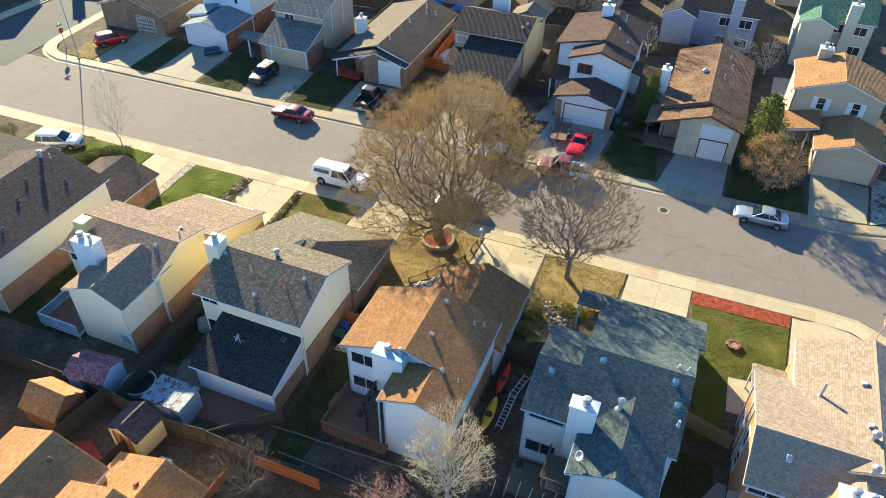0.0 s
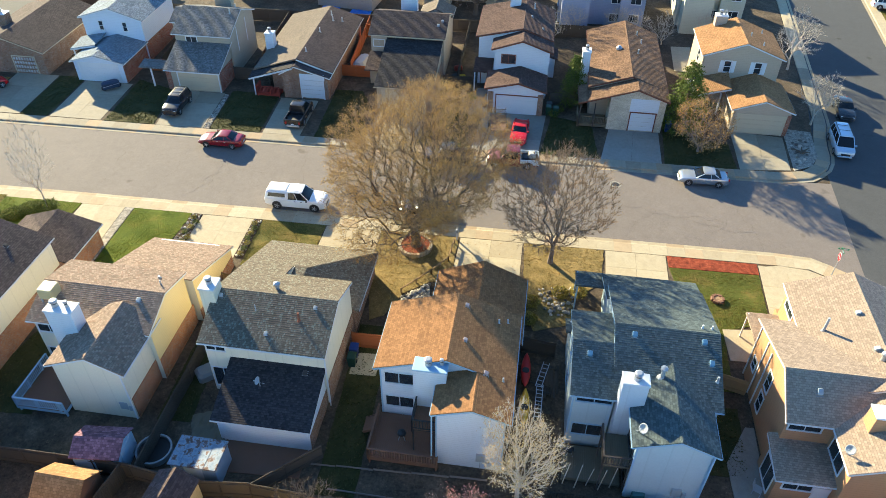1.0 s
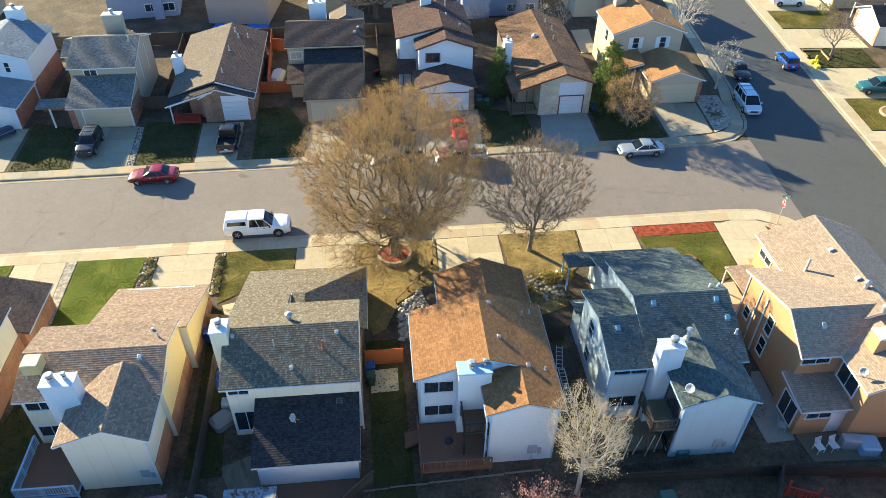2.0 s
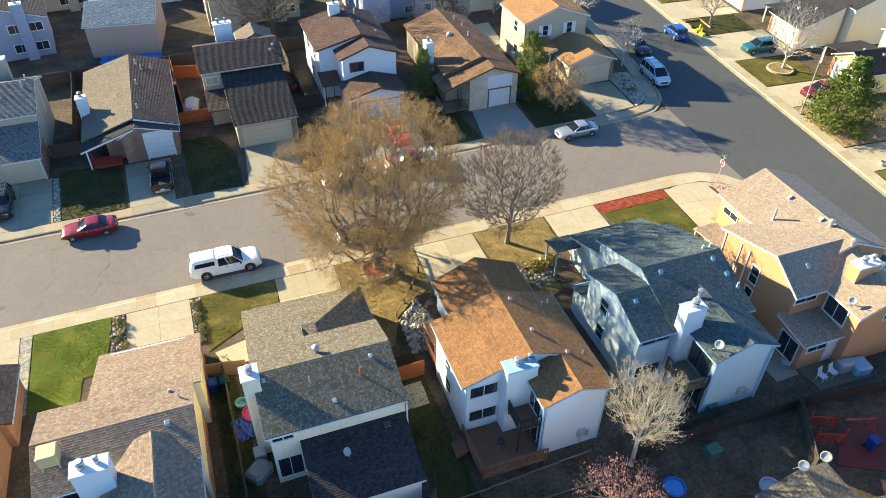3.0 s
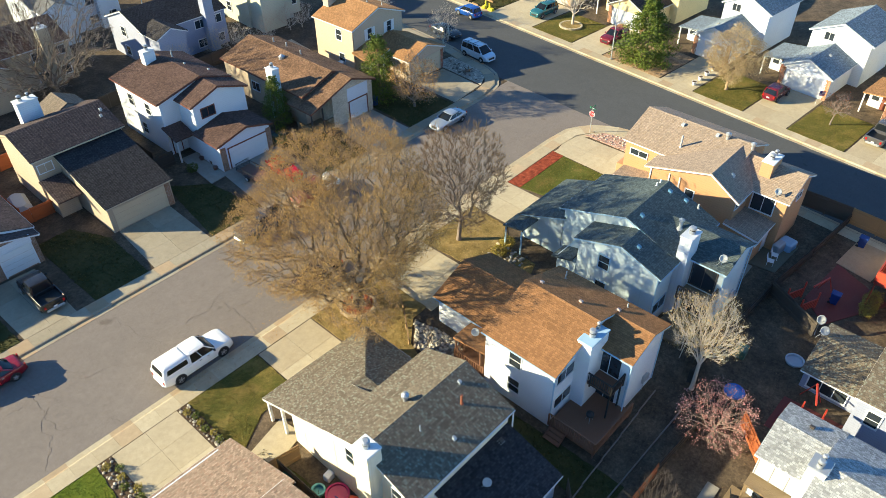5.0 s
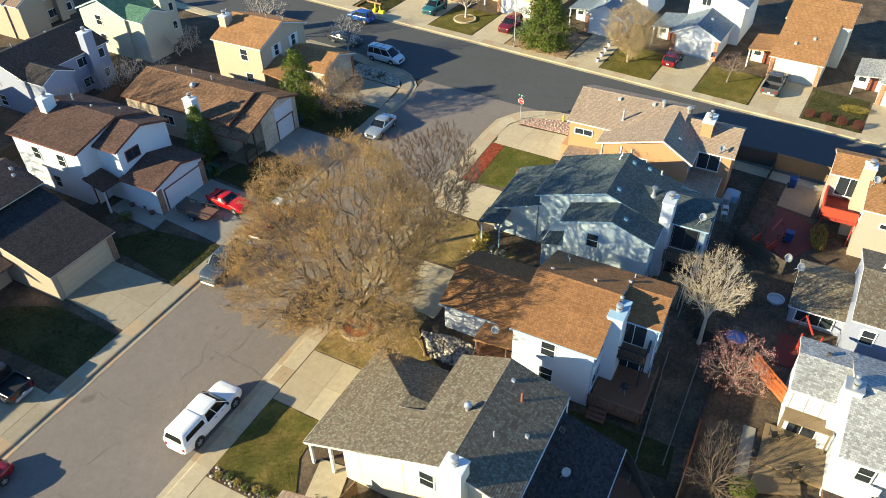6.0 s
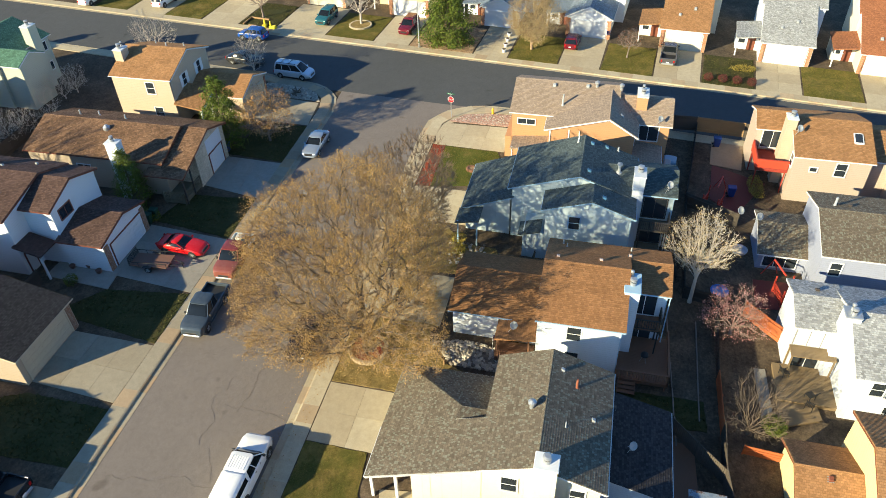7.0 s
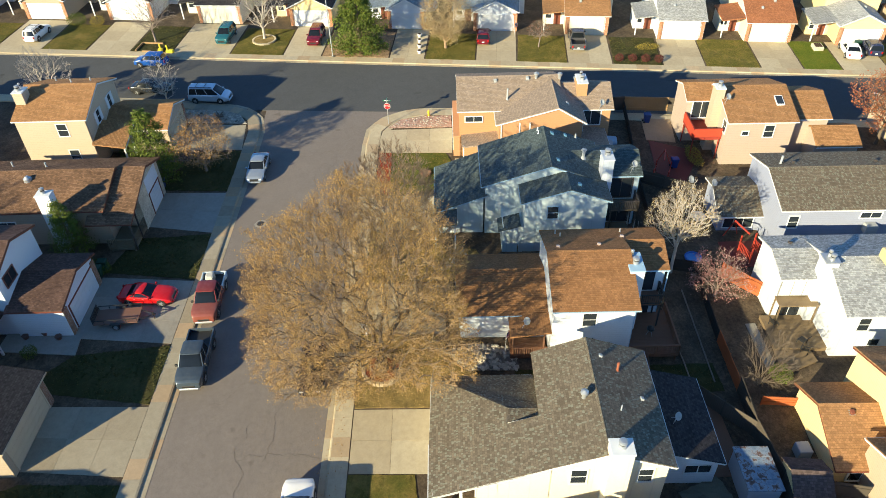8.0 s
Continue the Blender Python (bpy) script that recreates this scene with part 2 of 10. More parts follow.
M = {
    # ground
    "dirt": earth("dirt", [(0.25, (0.046, 0.034, 0.023)), (0.5, (0.088, 0.066, 0.045)), (0.72, (0.15, 0.11, 0.072))], 0.45, 8, 0.8, 0.05),
    "asphalt_old": asphalt("asphalt_old", (0.186, 0.160, 0.142)),
    "asphalt_new": asphalt("asphalt_new", (0.075, 0.078, 0.080), 0.12),
    "crack": plain("crack_filler", (0.135, 0.112, 0.095), 0.9),
    "concrete": concrete("concrete", (0.49, 0.42, 0.29)),
    "concrete_pink": concrete("concrete_pink", (0.48, 0.375, 0.245)),
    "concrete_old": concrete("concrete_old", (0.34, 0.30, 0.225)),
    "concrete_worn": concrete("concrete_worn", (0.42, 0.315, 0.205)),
    "concrete_grey": concrete("concrete_grey", (0.30, 0.285, 0.25)),
    "lawn_green": earth("lawn_green", [(0.28, (0.068, 0.104, 0.009)), (0.5, (0.098, 0.128, 0.011)), (0.66, (0.140, 0.142, 0.016)), (0.80, (0.20, 0.165, 0.030))], 0.6, 24, 0.6, 0.03, fine_amt=0.65, mid_amt=0.5),
    "lawn_mixed": earth("lawn_mixed", [(0.30, (0.066, 0.074, 0.014)), (0.48, (0.112, 0.100, 0.022)), (0.6, (0.175, 0.132, 0.036)), (0.78, (0.25, 0.17, 0.058))], 0.5, 22, 0.6, 0.03, fine_amt=0.7, mid_amt=0.6),
    "lawn_leafy": earth("lawn_leafy", [(0.30, (0.060, 0.078, 0.012)), (0.52, (0.092, 0.102, 0.018)), (0.64, (0.150, 0.120, 0.030)), (0.76, (0.25, 0.15, 0.06))], 0.5, 22, 0.6, 0.03, fine_amt=0.7, mid_amt=0.6),
    "lawn_dry": earth("lawn_dry", [(0.25, (0.115, 0.088, 0.030)), (0.5, (0.225, 0.160, 0.058)), (0.75, (0.35, 0.245, 0.10))], 0.6, 18, 0.7, 0.05, fine_amt=0.7, mid_amt=0.65),
    # darker turf, with the shade beside houses put into its colour
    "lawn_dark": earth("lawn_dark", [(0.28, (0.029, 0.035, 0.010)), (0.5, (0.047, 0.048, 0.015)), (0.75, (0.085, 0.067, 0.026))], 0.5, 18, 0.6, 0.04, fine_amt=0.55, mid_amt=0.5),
    "gravel": earth("gravel", [(0.3, (0.16, 0.14, 0.12)), (0.5, (0.30, 0.27, 0.22)), (0.7, (0.46, 0.41, 0.34))], 3.0, 9, 1.0, 0.06, fine_amt=0.8),
    "gravel_pink": earth("gravel_pink", [(0.3, (0.26, 0.14, 0.10)), (0.5, (0.42, 0.26, 0.20)), (0.7, (0.55, 0.38, 0.30))], 3.0, 9, 1.0, 0.06, fine_amt=0.8),
    "mulch_red": earth("mulch_red", [(0.3, (0.13, 0.025, 0.012)), (0.55, (0.27, 0.055, 0.025)), (0.75, (0.38, 0.10, 0.05))], 2.5, 16, 1.0, 0.05, fine_amt=0.8),
    "mulch_tan": earth("mulch_tan", [(0.3, (0.20, 0.13, 0.07)), (0.5, (0.32, 0.21, 0.12)), (0.7, (0.42, 0.29, 0.17))], 2.0, 14, 1.0, 0.05),
    "mulch_brown": earth("mulch_brown", [(0.3, (0.045, 0.028, 0.018)), (0.6, (0.10, 0.065, 0.04))], 2.0, 14, 1.0, 0.05),
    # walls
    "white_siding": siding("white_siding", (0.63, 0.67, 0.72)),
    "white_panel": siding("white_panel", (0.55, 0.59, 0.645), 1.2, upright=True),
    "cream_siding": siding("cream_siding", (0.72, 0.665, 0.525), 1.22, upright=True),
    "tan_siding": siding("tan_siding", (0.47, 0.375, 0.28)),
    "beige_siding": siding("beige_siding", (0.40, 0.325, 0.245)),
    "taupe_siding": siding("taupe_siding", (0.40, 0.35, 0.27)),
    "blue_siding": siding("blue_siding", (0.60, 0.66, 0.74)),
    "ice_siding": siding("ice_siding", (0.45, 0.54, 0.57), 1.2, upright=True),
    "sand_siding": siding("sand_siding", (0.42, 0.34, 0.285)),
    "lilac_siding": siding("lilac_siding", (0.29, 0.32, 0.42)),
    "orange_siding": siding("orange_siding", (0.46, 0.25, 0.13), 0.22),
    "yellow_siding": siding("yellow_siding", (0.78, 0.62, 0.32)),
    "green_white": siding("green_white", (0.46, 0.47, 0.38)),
    "brick_orange": brickwork("brick_orange", (0.38, 0.14, 0.06), (0.46, 0.21, 0.10)),
    "brick_brown": brickwork("brick_brown", (0.20, 0.10, 0.06), (0.29, 0.15, 0.09)),
    "brick_red": brickwork("brick_red", (0.26, 0.07, 0.04), (0.34, 0.11, 0.06)),
    "brick_pale": brickwork("brick_pale", (0.55, 0.48, 0.36), (0.66, 0.58, 0.44)),
    "trim_white": plain("trim_white", (0.62, 0.64, 0.66), 0.5, 0.06),
    "trim_blue": plain("trim_blue", (0.30, 0.45, 0.58), 0.5, 0.08),
    "trim_brown": plain("trim_brown", (0.16, 0.05, 0.03), 0.6, 0.12),
    "vent_blue": plain("vent_blue", (0.10, 0.23, 0.34), 0.5, 0.1),
    "vent_pink": plain("vent_pink", (0.42, 0.33, 0.31), 0.6, 0.1),
    "pipe_rust": plain("pipe_rust", (0.26, 0.085, 0.045), 0.7, 0.2),
    "trim_tan": plain("trim_tan", (0.50, 0.42, 0.30), 0.6, 0.08),
    "trim_grey": plain("trim_grey", (0.22, 0.22, 0.21), 0.6, 0.08),
    "trim_dark": plain("trim_dark", (0.06, 0.05, 0.045), 0.6, 0.1),
    # roofs
    "roof_orange": shingle("roof_orange", (0.315, 0.160, 0.073), 0.92, 1.1, 0.16),
    "roof_greybrown": shingle("roof_greybrown", (0.170, 0.140, 0.105), 0.84, 1.12, 0.08, speck=(0.235, 0.25, 0.20)),
    "roof_tan": shingle("roof_tan", (0.30, 0.220, 0.165), 0.78, 1.16, 0.12, speck=(0.25, 0.15, 0.11)),
    "roof_lighttan": shingle("roof_lighttan", (0.365, 0.282, 0.215), 0.92, 1.08, 0.08),
    "roof_blue": shingle("roof_blue", (0.100, 0.128, 0.130), 0.8, 1.2, 0.2),
    "roof_darkbrown": shingle("roof_darkbrown", (0.105, 0.078, 0.072), 0.8, 1.2, 0.2),
    "roof_brown": shingle("roof_brown", (0.20, 0.115, 0.066), 0.8, 1.15, 0.25),
    "roof_mottled": shingle("roof_mottled", (0.255, 0.150, 0.092), 0.75, 1.2, 0.5),
    "roof_plum": shingle("roof_plum", (0.130, 0.080, 0.066), 0.8, 1.2, 0.35),
    "roof_rust": shingle("roof_rust", (0.40, 0.215, 0.10), 0.9, 1.1, 0.22),
    "roof_red": shingle("roof_red", (0.40, 0.165, 0.08), 0.9, 1.1, 0.2),
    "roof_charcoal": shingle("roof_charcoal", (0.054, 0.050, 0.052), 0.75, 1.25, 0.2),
    "roof_grey": shingle("roof_grey", (0.20, 0.20, 0.195), 0.75, 1.25, 0.2),
    "roof_palegrey": shingle("roof_palegrey", (0.40, 0.41, 0.41), 0.75, 1.2, 0.2),
    "roof_sand": shingle("roof_sand", (0.205, 0.165, 0.128), 0.9, 1.08, 0.12),
    "roof_green": shingle("roof_green", (0.10, 0.21, 0.15), 0.8, 1.2, 0.2),
    "roof_bluegrey": shingle("roof_bluegrey", (0.24, 0.29, 0.33), 0.75, 1.2, 0.2),
    "roof_purple": shingle("roof_purple", (0.26, 0.14, 0.17), 0.7, 1.35, 0.3),
    # wood, metal and the rest
    "deck_brown": siding("deck_brown", (0.20, 0.10, 0.06), 0.145, 0.2, upright=True),
    "deck_red": siding("deck_red", (0.30, 0.045, 0.03), 0.145, 0.15, upright=True),
    "deck_maroon": siding("deck_maroon", (0.14, 0.035, 0.028), 0.145, 0.2, upright=True),
    "deck_grey": siding("deck_grey", (0.16, 0.135, 0.09), 0.145, 0.25, upright=True),
    "deck_tan": siding("deck_tan", (0.21, 0.15, 0.085), 0.145, 0.25, upright=True),
    "fence_grey": plain("fence_grey", (0.085, 0.070, 0.055), 0.9, 0.3, 2.0, each=0.3),
    "fence_dark": plain("fence_dark", (0.045, 0.038, 0.032), 0.9, 0.3, 2.0, each=0.3),
    "fence_tan": plain("fence_tan", (0.32, 0.20, 0.095), 0.85, 0.25, 2.0, each=0.2),
    "fence_orange": plain("fence_orange", (0.38, 0.105, 0.034), 0.8, 0.2, 2.0, each=0.15),
    "bark": plain("bark", (0.125, 0.095, 0.068), 0.95, 0.35, 4.0, relief=0.4),
    "bark_twig": plain("bark_twig", (0.27, 0.185, 0.115), 0.95, 0.3, 4.0, relief=0.2),
    "bark_grey": plain("bark_grey", (0.215, 0.170, 0.140), 0.95, 0.3, 4.0, relief=0.3),
    "bark_pale": plain("bark_pale", (0.46, 0.40, 0.33), 0.9, 0.2, 4.0, relief=0.2),
    "metal": plain("galvanised_metal", (0.42, 0.44, 0.46), 0.42, 0.15, 4, metal=0.6),
    "metal_dull": plain("painted_metal", (0.34, 0.36, 0.37), 0.5, 0.12),
    "iron": plain("black_iron", (0.025, 0.025, 0.025), 0.5, 0.2),
    "rubber": plain("rubber", (0.022, 0.022, 0.023), 0.85, 0.2),
    "glass": plain("window_glass", (0.025, 0.032, 0.040), 0.06, 0.3, 0.6, spec=0.8, relief=0),
    "glass_car": plain("car_glass", (0.010, 0.013, 0.016), 0.08, 0.2, 0.6, spec=0.4, relief=0),
    "plastic_black": plain("black_plastic", (0.02, 0.02, 0.02), 0.5),
    "lamp_red": plain("lamp_red", (0.35, 0.01, 0.01), 0.2),
    "lamp_clear": plain("lamp_clear", (0.7, 0.7, 0.68), 0.15),
    "stone": plain("stone", (0.50, 0.45, 0.37), 0.9, 0.35, 3.0, relief=0.3, each=0.4),
    "stone_dark": plain("stone_dark", (0.20, 0.17, 0.14), 0.9, 0.35, 3.0, relief=0.3, each=0.4),
    "leaf_brown": foliage("leaf_brown", (0.28, 0.155, 0.046), (0.39, 0.235, 0.075), (0.50, 0.33, 0.12), 0.25),
    "leaf_orange": foliage("leaf_orange", (0.26, 0.13, 0.04), (0.42, 0.24, 0.08), (0.52, 0.34, 0.14)),
    "leaf_pink": foliage("leaf_pink", (0.30, 0.11, 0.10), (0.45, 0.21, 0.19), (0.52, 0.31, 0.28)),
    "leaf_pale": foliage("leaf_pale", (0.36, 0.28, 0.15), (0.50, 0.42, 0.25), (0.45, 0.27, 0.09)),
    "leaf_red": foliage("leaf_red", (0.22, 0.06, 0.03), (0.36, 0.12, 0.05), (0.40, 0.20, 0.10)),
    "needle": foliage("needle", (0.04, 0.072, 0.010), (0.10, 0.14, 0.018), (0.18, 0.205, 0.035), 0.1),
    "hedge": foliage("hedge", (0.045, 0.075, 0.012), (0.10, 0.13, 0.02), (0.20, 0.19, 0.04), 0.1),
    "bush_red": foliage("bush_red", (0.07, 0.018, 0.016), (0.12, 0.035, 0.028), (0.17, 0.06, 0.04), 0.1),
    "bush_yellow": foliage("bush_yellow", (0.16, 0.13, 0.02), (0.28, 0.22, 0.04), (0.36, 0.28, 0.07), 0.1),
}


def paint(name, c, rough=0.5, **k):
    """One more plain colour, made on first use."""
    if name not in M:
        M[name] = plain(name, c, rough, **k)
    return M[name]


def car_paint(name, c, metal=0.0):
    if name not in M:
        M[name] = gloss(name, c, 0.24, metal, 0.25)
    return M[name]


# ---------------------------------------------------------------- building helpers


def G(x, y):
    """The ground's height: a gentle even slope."""
    return 0.008 * (x + 10) + 0.014 * (y - 47)


LOT = 0.12          # the lots lie this much above the road


def thing(name, x, y, rot=0.0, label="", category="", group="", kind="", lift=LOT):
    ob = new(name)
    ob.empty_display_size = 0.3
    ob.location, ob.rotation_euler = (x, y, G(x, y) + lift), (0, 0, radians(rot))
    return tagged(ob, label, category, group, kind)


def part(name, bm, material, parent, label="", smooth=False):
    """Links a bmesh as one mesh object under a thing or a part."""
    bmesh.ops.recalc_face_normals(bm, faces=bm.faces[:])
    me = bpy.data.meshes.new(name)
    bm.to_mesh(me)
    bm.free()
    me.materials.append(material)
    if smooth:
        me.polygons.foreach_set("use_smooth", [True] * len(me.polygons))
    ob = new(name, me)
    ob.parent = parent
    if label:
        ob["label"] = label
    return ob


def share(name, me, parent, m=None):
    """Another object on a mesh that is already there."""
    ob = new(name, me)
    ob.parent = parent
    if m is not None:
        ob.matrix_basis = m
    return ob


def box(bm, x0, x1, y0, y1, z0, z1, f=None):
    c = [(x, y, z) for z in (z0, z1) for x, y in ((x0, y0), (x1, y0), (x1, y1), (x0, y1))]
    v = [bm.verts.new(f(*p) if f else p) for p in c]
    for q in ((3, 2, 1, 0), (4, 5, 6, 7), (0, 1, 5, 4), (1, 2, 6, 5), (2, 3, 7, 6), (3, 0, 4, 7)):
        bm.faces.new([v[i] for i in q])
    return bm


def bevel_box(bm, x0, x1, y0, y1, z0, z1, r=0.03, f=None):
    """A box with its upper and upright edges cut."""
    rings = [(z0, 0), (z1 - r, 0), (z1, r)]
    loops = []
    for z, k in rings:
        a, b, c, d = x0 + k, x1 - k, y0 + k, y1 - k
        p = [(a + r, c), (b - r, c), (b, c + r), (b, d - r), (b - r, d), (a + r, d), (a, d - r), (a, c + r)]
        loops.append([bm.verts.new(f(x, y, z) if f else (x, y, z)) for x, y in p])
    for lo, hi in zip(loops, loops[1:]):
        for i in range(8):
            bm.faces.new((lo[i], lo[(i + 1) % 8], hi[(i + 1) % 8], hi[i]))
    bm.faces.new(loops[-1])
    bm.faces.new(loops[0][::-1])
    return bm


def prism(bm, pts, vec):
    """A polygon of 3D points, drawn out along vec."""
    a = [bm.verts.new(p) for p in pts]
    b = [bm.verts.new(Vector(p) + Vector(vec)) for p in pts]
    bm.faces.new(a)
    bm.faces.new(b[::-1])
    for i in range(len(a)):
        j = (i + 1) % len(a)
        bm.faces.new((a[i], b[i], b[j], a[j]))
    return bm


def tube(bm, p0, p1, r0, r1=None, n=8, caps=True):
    p0, p1 = Vector(p0), Vector(p1)
    r1 = r0 if r1 is None else r1
    q = (p1 - p0).to_track_quat("Z", "Y").to_matrix()
    lo, hi = [], []
    for i in range(n):
        a = 2 * math.pi * i / n
        d = q @ Vector((math.cos(a), math.sin(a), 0))
        lo.append(bm.verts.new(p0 + d * r0))
        hi.append(bm.verts.new(p1 + d * r1))
    for i in range(n):
        j = (i + 1) % n
        bm.faces.new((lo[i], lo[j], hi[j], hi[i]))
    if caps:
        bm.faces.new(lo[::-1])
        bm.faces.new(hi)
    return bm


def bar(bm, p0, p1, w, h):
    """A square bar from p0 to p1."""
    p0, p1 = Vector(p0), Vector(p1)
    d = (p1 - p0).normalized()
    s = Vector((0, 0, 1)).cross(d)
    s = s.normalized() if s.length > 1e-4 else Vector((1, 0, 0))
    u = d.cross(s)
    a = [p0 + s * i * w / 2 + u * j * h / 2 for i, j in ((-1, -1), (1, -1), (1, 1), (-1, 1))]
    return prism(bm, a, p1 - p0)


def B():
    return bmesh.new()


# ---------------------------------------------------------------- houses


COURSE = 0.155      # height of one course of shingles
BUTT = 0.025        # thickness at its lower edge


def clip(poly, axis, at, keep):
    """The part of a convex polygon on one side of a line across axis."""
    out = []
    for a, b in zip(poly, poly[1:] + poly[:1]):
        da, db = (a.dot(axis) - at) * keep, (b.dot(axis) - at) * keep
        if da >= 0:
            out.append(a)
        if (da > 0 > db) or (da < 0 < db):
            out.append(a.lerp(b, da / (da - db)))
    return out


def courses(p, e, s, nrm):
    """Overlapping courses of shingles on one slope: each thickest at its lower edge."""
    lo, hi = min(q.dot(s) for q in p), max(q.dot(s) for q in p)
    bm = B()
    lay = bm.loops.layers.uv.new("UVMap")
    k = math.floor(lo / COURSE)
    while k * COURSE < hi - 1e-4:
        b0, b1 = k * COURSE, (k + 1) * COURSE
        k += 1
        strip = clip(clip(list(p), s, b0, 1), s, b1, -1)
        if len(strip) < 3:
            continue
        rise = lambda q: nrm * (BUTT * min(1, max(0, (b1 - q.dot(s)) / COURSE)))
        top = [bm.verts.new(q + rise(q)) for q in strip]
        low = [bm.verts.new(q - nrm * 0.003) for q in strip]
        faces = [bm.faces.new(top)]
        for i in range(len(top)):
            j = (i + 1) % len(top)
            faces.append(bm.faces.new((top[i], low[i], low[j], top[j])))
        for f in faces:
            for c in f.loops:
                c[lay].uv = (c.vert.co.dot(e), c.vert.co.dot(s))
    return bm


class House:
    """A house in its own frame: u to the east, v to the north, z up from the ground."""

    def __init__(self, x, y, rot, label, wall="white_siding", roof="roof_grey", trim="trim_white", name="house", group="houses", category="house"):
        self.ob = thing(name, x, y, rot, label, category, group)
        self.wall, self.roof, self.trim = M[wall], M[roof], M[trim]
        self.planes = []

    def slab(self, pts, mat=None, thick=0.13, name="roof"):
        """One roof slope; its metres along the eave and up the slope become the UV."""
        p = [Vector(q) for q in pts]
        nrm = (p[1] - p[0]).cross(p[2] - p[0])
        if nrm.z < 0:
            p.reverse()
            nrm = -nrm
        nrm.normalize()
        e = Vector((0, 0, 1)).cross(nrm)
        e = e.normalized() if e.length > 1e-3 else Vector((1, 0, 0))
        s = nrm.cross(e)
        bm = B()
        top = [bm.verts.new(q - Vector((0, 0, 0.006))) for q in p]
        low = [bm.verts.new(q - Vector((0, 0, thick))) for q in p]
        bm.faces.new(top)
        bm.faces.new(low[::-1])
        for i in range(len(p)):
            j = (i + 1) % len(p)
            bm.faces.new((top[i], low[i], low[j], top[j]))
        lay = bm.loops.layers.uv.new("UVMap")
        for f in bm.faces:
            for lo in f.loops:
                lo[lay].uv = (lo.vert.co.dot(e), lo.vert.co.dot(s))
        self.planes.append(([(q.x, q.y) for q in p], p[0], nrm))
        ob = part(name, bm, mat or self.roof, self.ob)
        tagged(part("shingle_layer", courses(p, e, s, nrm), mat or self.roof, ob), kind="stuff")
        return ob

    def rz(self, u, v):
        """The highest roof over (u, v)."""
        best = 0.0
        for poly, p, nrm in self.planes:
            inside = all((poly[(i + 1) % len(poly)][0] - a[0]) * (v - a[1]) - (poly[(i + 1) % len(poly)][1] - a[1]) * (u - a[0]) >= -1e-6 for i, a in enumerate(poly))
            if inside:
                best = max(best, p.z - (nrm.x * (u - p.x) + nrm.y * (v - p.y)) / nrm.z)
        return best

    def edge(self, p0, p1, mat=None, name="fascia", h=0.19, w=0.035, out=(0, 0)):
        """A trim board tucked under a roof edge, or a gutter hung on it."""
        bm = B()
        if name == "gutter":
            d, drop = Vector((out[0], out[1], 0)) * 0.022, 0.09
            w, h = 0.07, 0.09
        else:
            d, drop = Vector((out[0], out[1], 0)) * -0.012, 0.085 + h / 2 - 0.02
        a, b = Vector(p0) + d - Vector((0, 0, drop)), Vector(p1) + d - Vector((0, 0, drop))
        bar(bm, a, b, w, h)
        part(name, bm, mat or self.trim, self.ob)

    def block(self, axis, a0, a1, b0, b1, e0, br, r, e1, ov=0.35, ra=(0.22, 0.22), wall=None, roof=None, base=-1.6, slopes=(1, 1), gutter=(1, 1), rake=(1, 1)):
        """A body with a gable roof whose ridge runs along axis. a: along the ridge; b: across it. e0, e1: the eaves' heights at b0, b1; r: the ridge's at br."""
        f = (lambda a, b, z: (a, b, z)) if axis == "u" else (lambda a, b, z: (b, a, z))
        th = 0.15
        k0 = (r - e0) / max(br - b0, 1e-3)
        k1 = (r - e1) / max(b1 - br, 1e-3)
        height = lambda b: e0 + k0 * (b - b0) if b < br else r - k1 * (b - br)
        prof = [(b0 + ov, base), (b1 - ov, base), (b1 - ov, height(b1 - ov) - th)]
        if b0 + ov < br < b1 - ov:
            prof.append((br, r - th))
        prof.append((b0 + ov, height(b0 + ov) - th))
        wm = M[wall] if wall else self.wall
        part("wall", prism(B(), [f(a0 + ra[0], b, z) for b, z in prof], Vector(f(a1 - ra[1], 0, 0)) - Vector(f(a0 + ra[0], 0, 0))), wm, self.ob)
        rm = M[roof] if roof else None
        od0, od1 = ((0, -1), (0, 1)) if axis == "u" else ((-1, 0), (1, 0))
        oa0, oa1 = ((-1, 0), (1, 0)) if axis == "u" else ((0, -1), (0, 1))
        if slopes[0] and br > b0:
            self.slab([f(a0, b0, e0), f(a1, b0, e0), f(a1, br, r), f(a0, br, r)], rm)
            if gutter[0]:
                self.edge(f(a0, b0, e0), f(a1, b0, e0), name="gutter", w=0.1, h=0.14, out=od0)
            for k, a, o in ((0, a0, oa0), (1, a1, oa1)):
                if rake[k]:
                    self.edge(f(a, b0, e0), f(a, br, r), name="rake_board", h=0.13, out=o)
        if slopes[1] and b1 > br:
            self.slab([f(a0, br, r), f(a1, br, r), f(a1, b1, e1), f(a0, b1, e1)], rm)
            if gutter[1]:
                self.edge(f(a0, b1, e1), f(a1, b1, e1), name="gutter", w=0.1, h=0.14, out=od1)
            for k, a, o in ((0, a0, oa0), (1, a1, oa1)):
                if rake[k]:
                    self.edge(f(a, br, r), f(a, b1, e1), name="rake_board", h=0.13, out=o)
        if slopes[0] and slopes[1] and b0 < br < b1:
            w = 0.13
            sec = [(br - w, r - k0 * w + 0.016), (br, r + 0.022), (br + w, r - k1 * w + 0.016), (br + w, r - k1 * w - 0.02), (br, r - 0.02), (br - w, r - k0 * w - 0.02)]
            bm = prism(B(), [f(a0, b, z) for b, z in sec], Vector(f(a1, 0, 0)) - Vector(f(a0, 0, 0)))
            lay = bm.loops.layers.uv.new("UVMap")
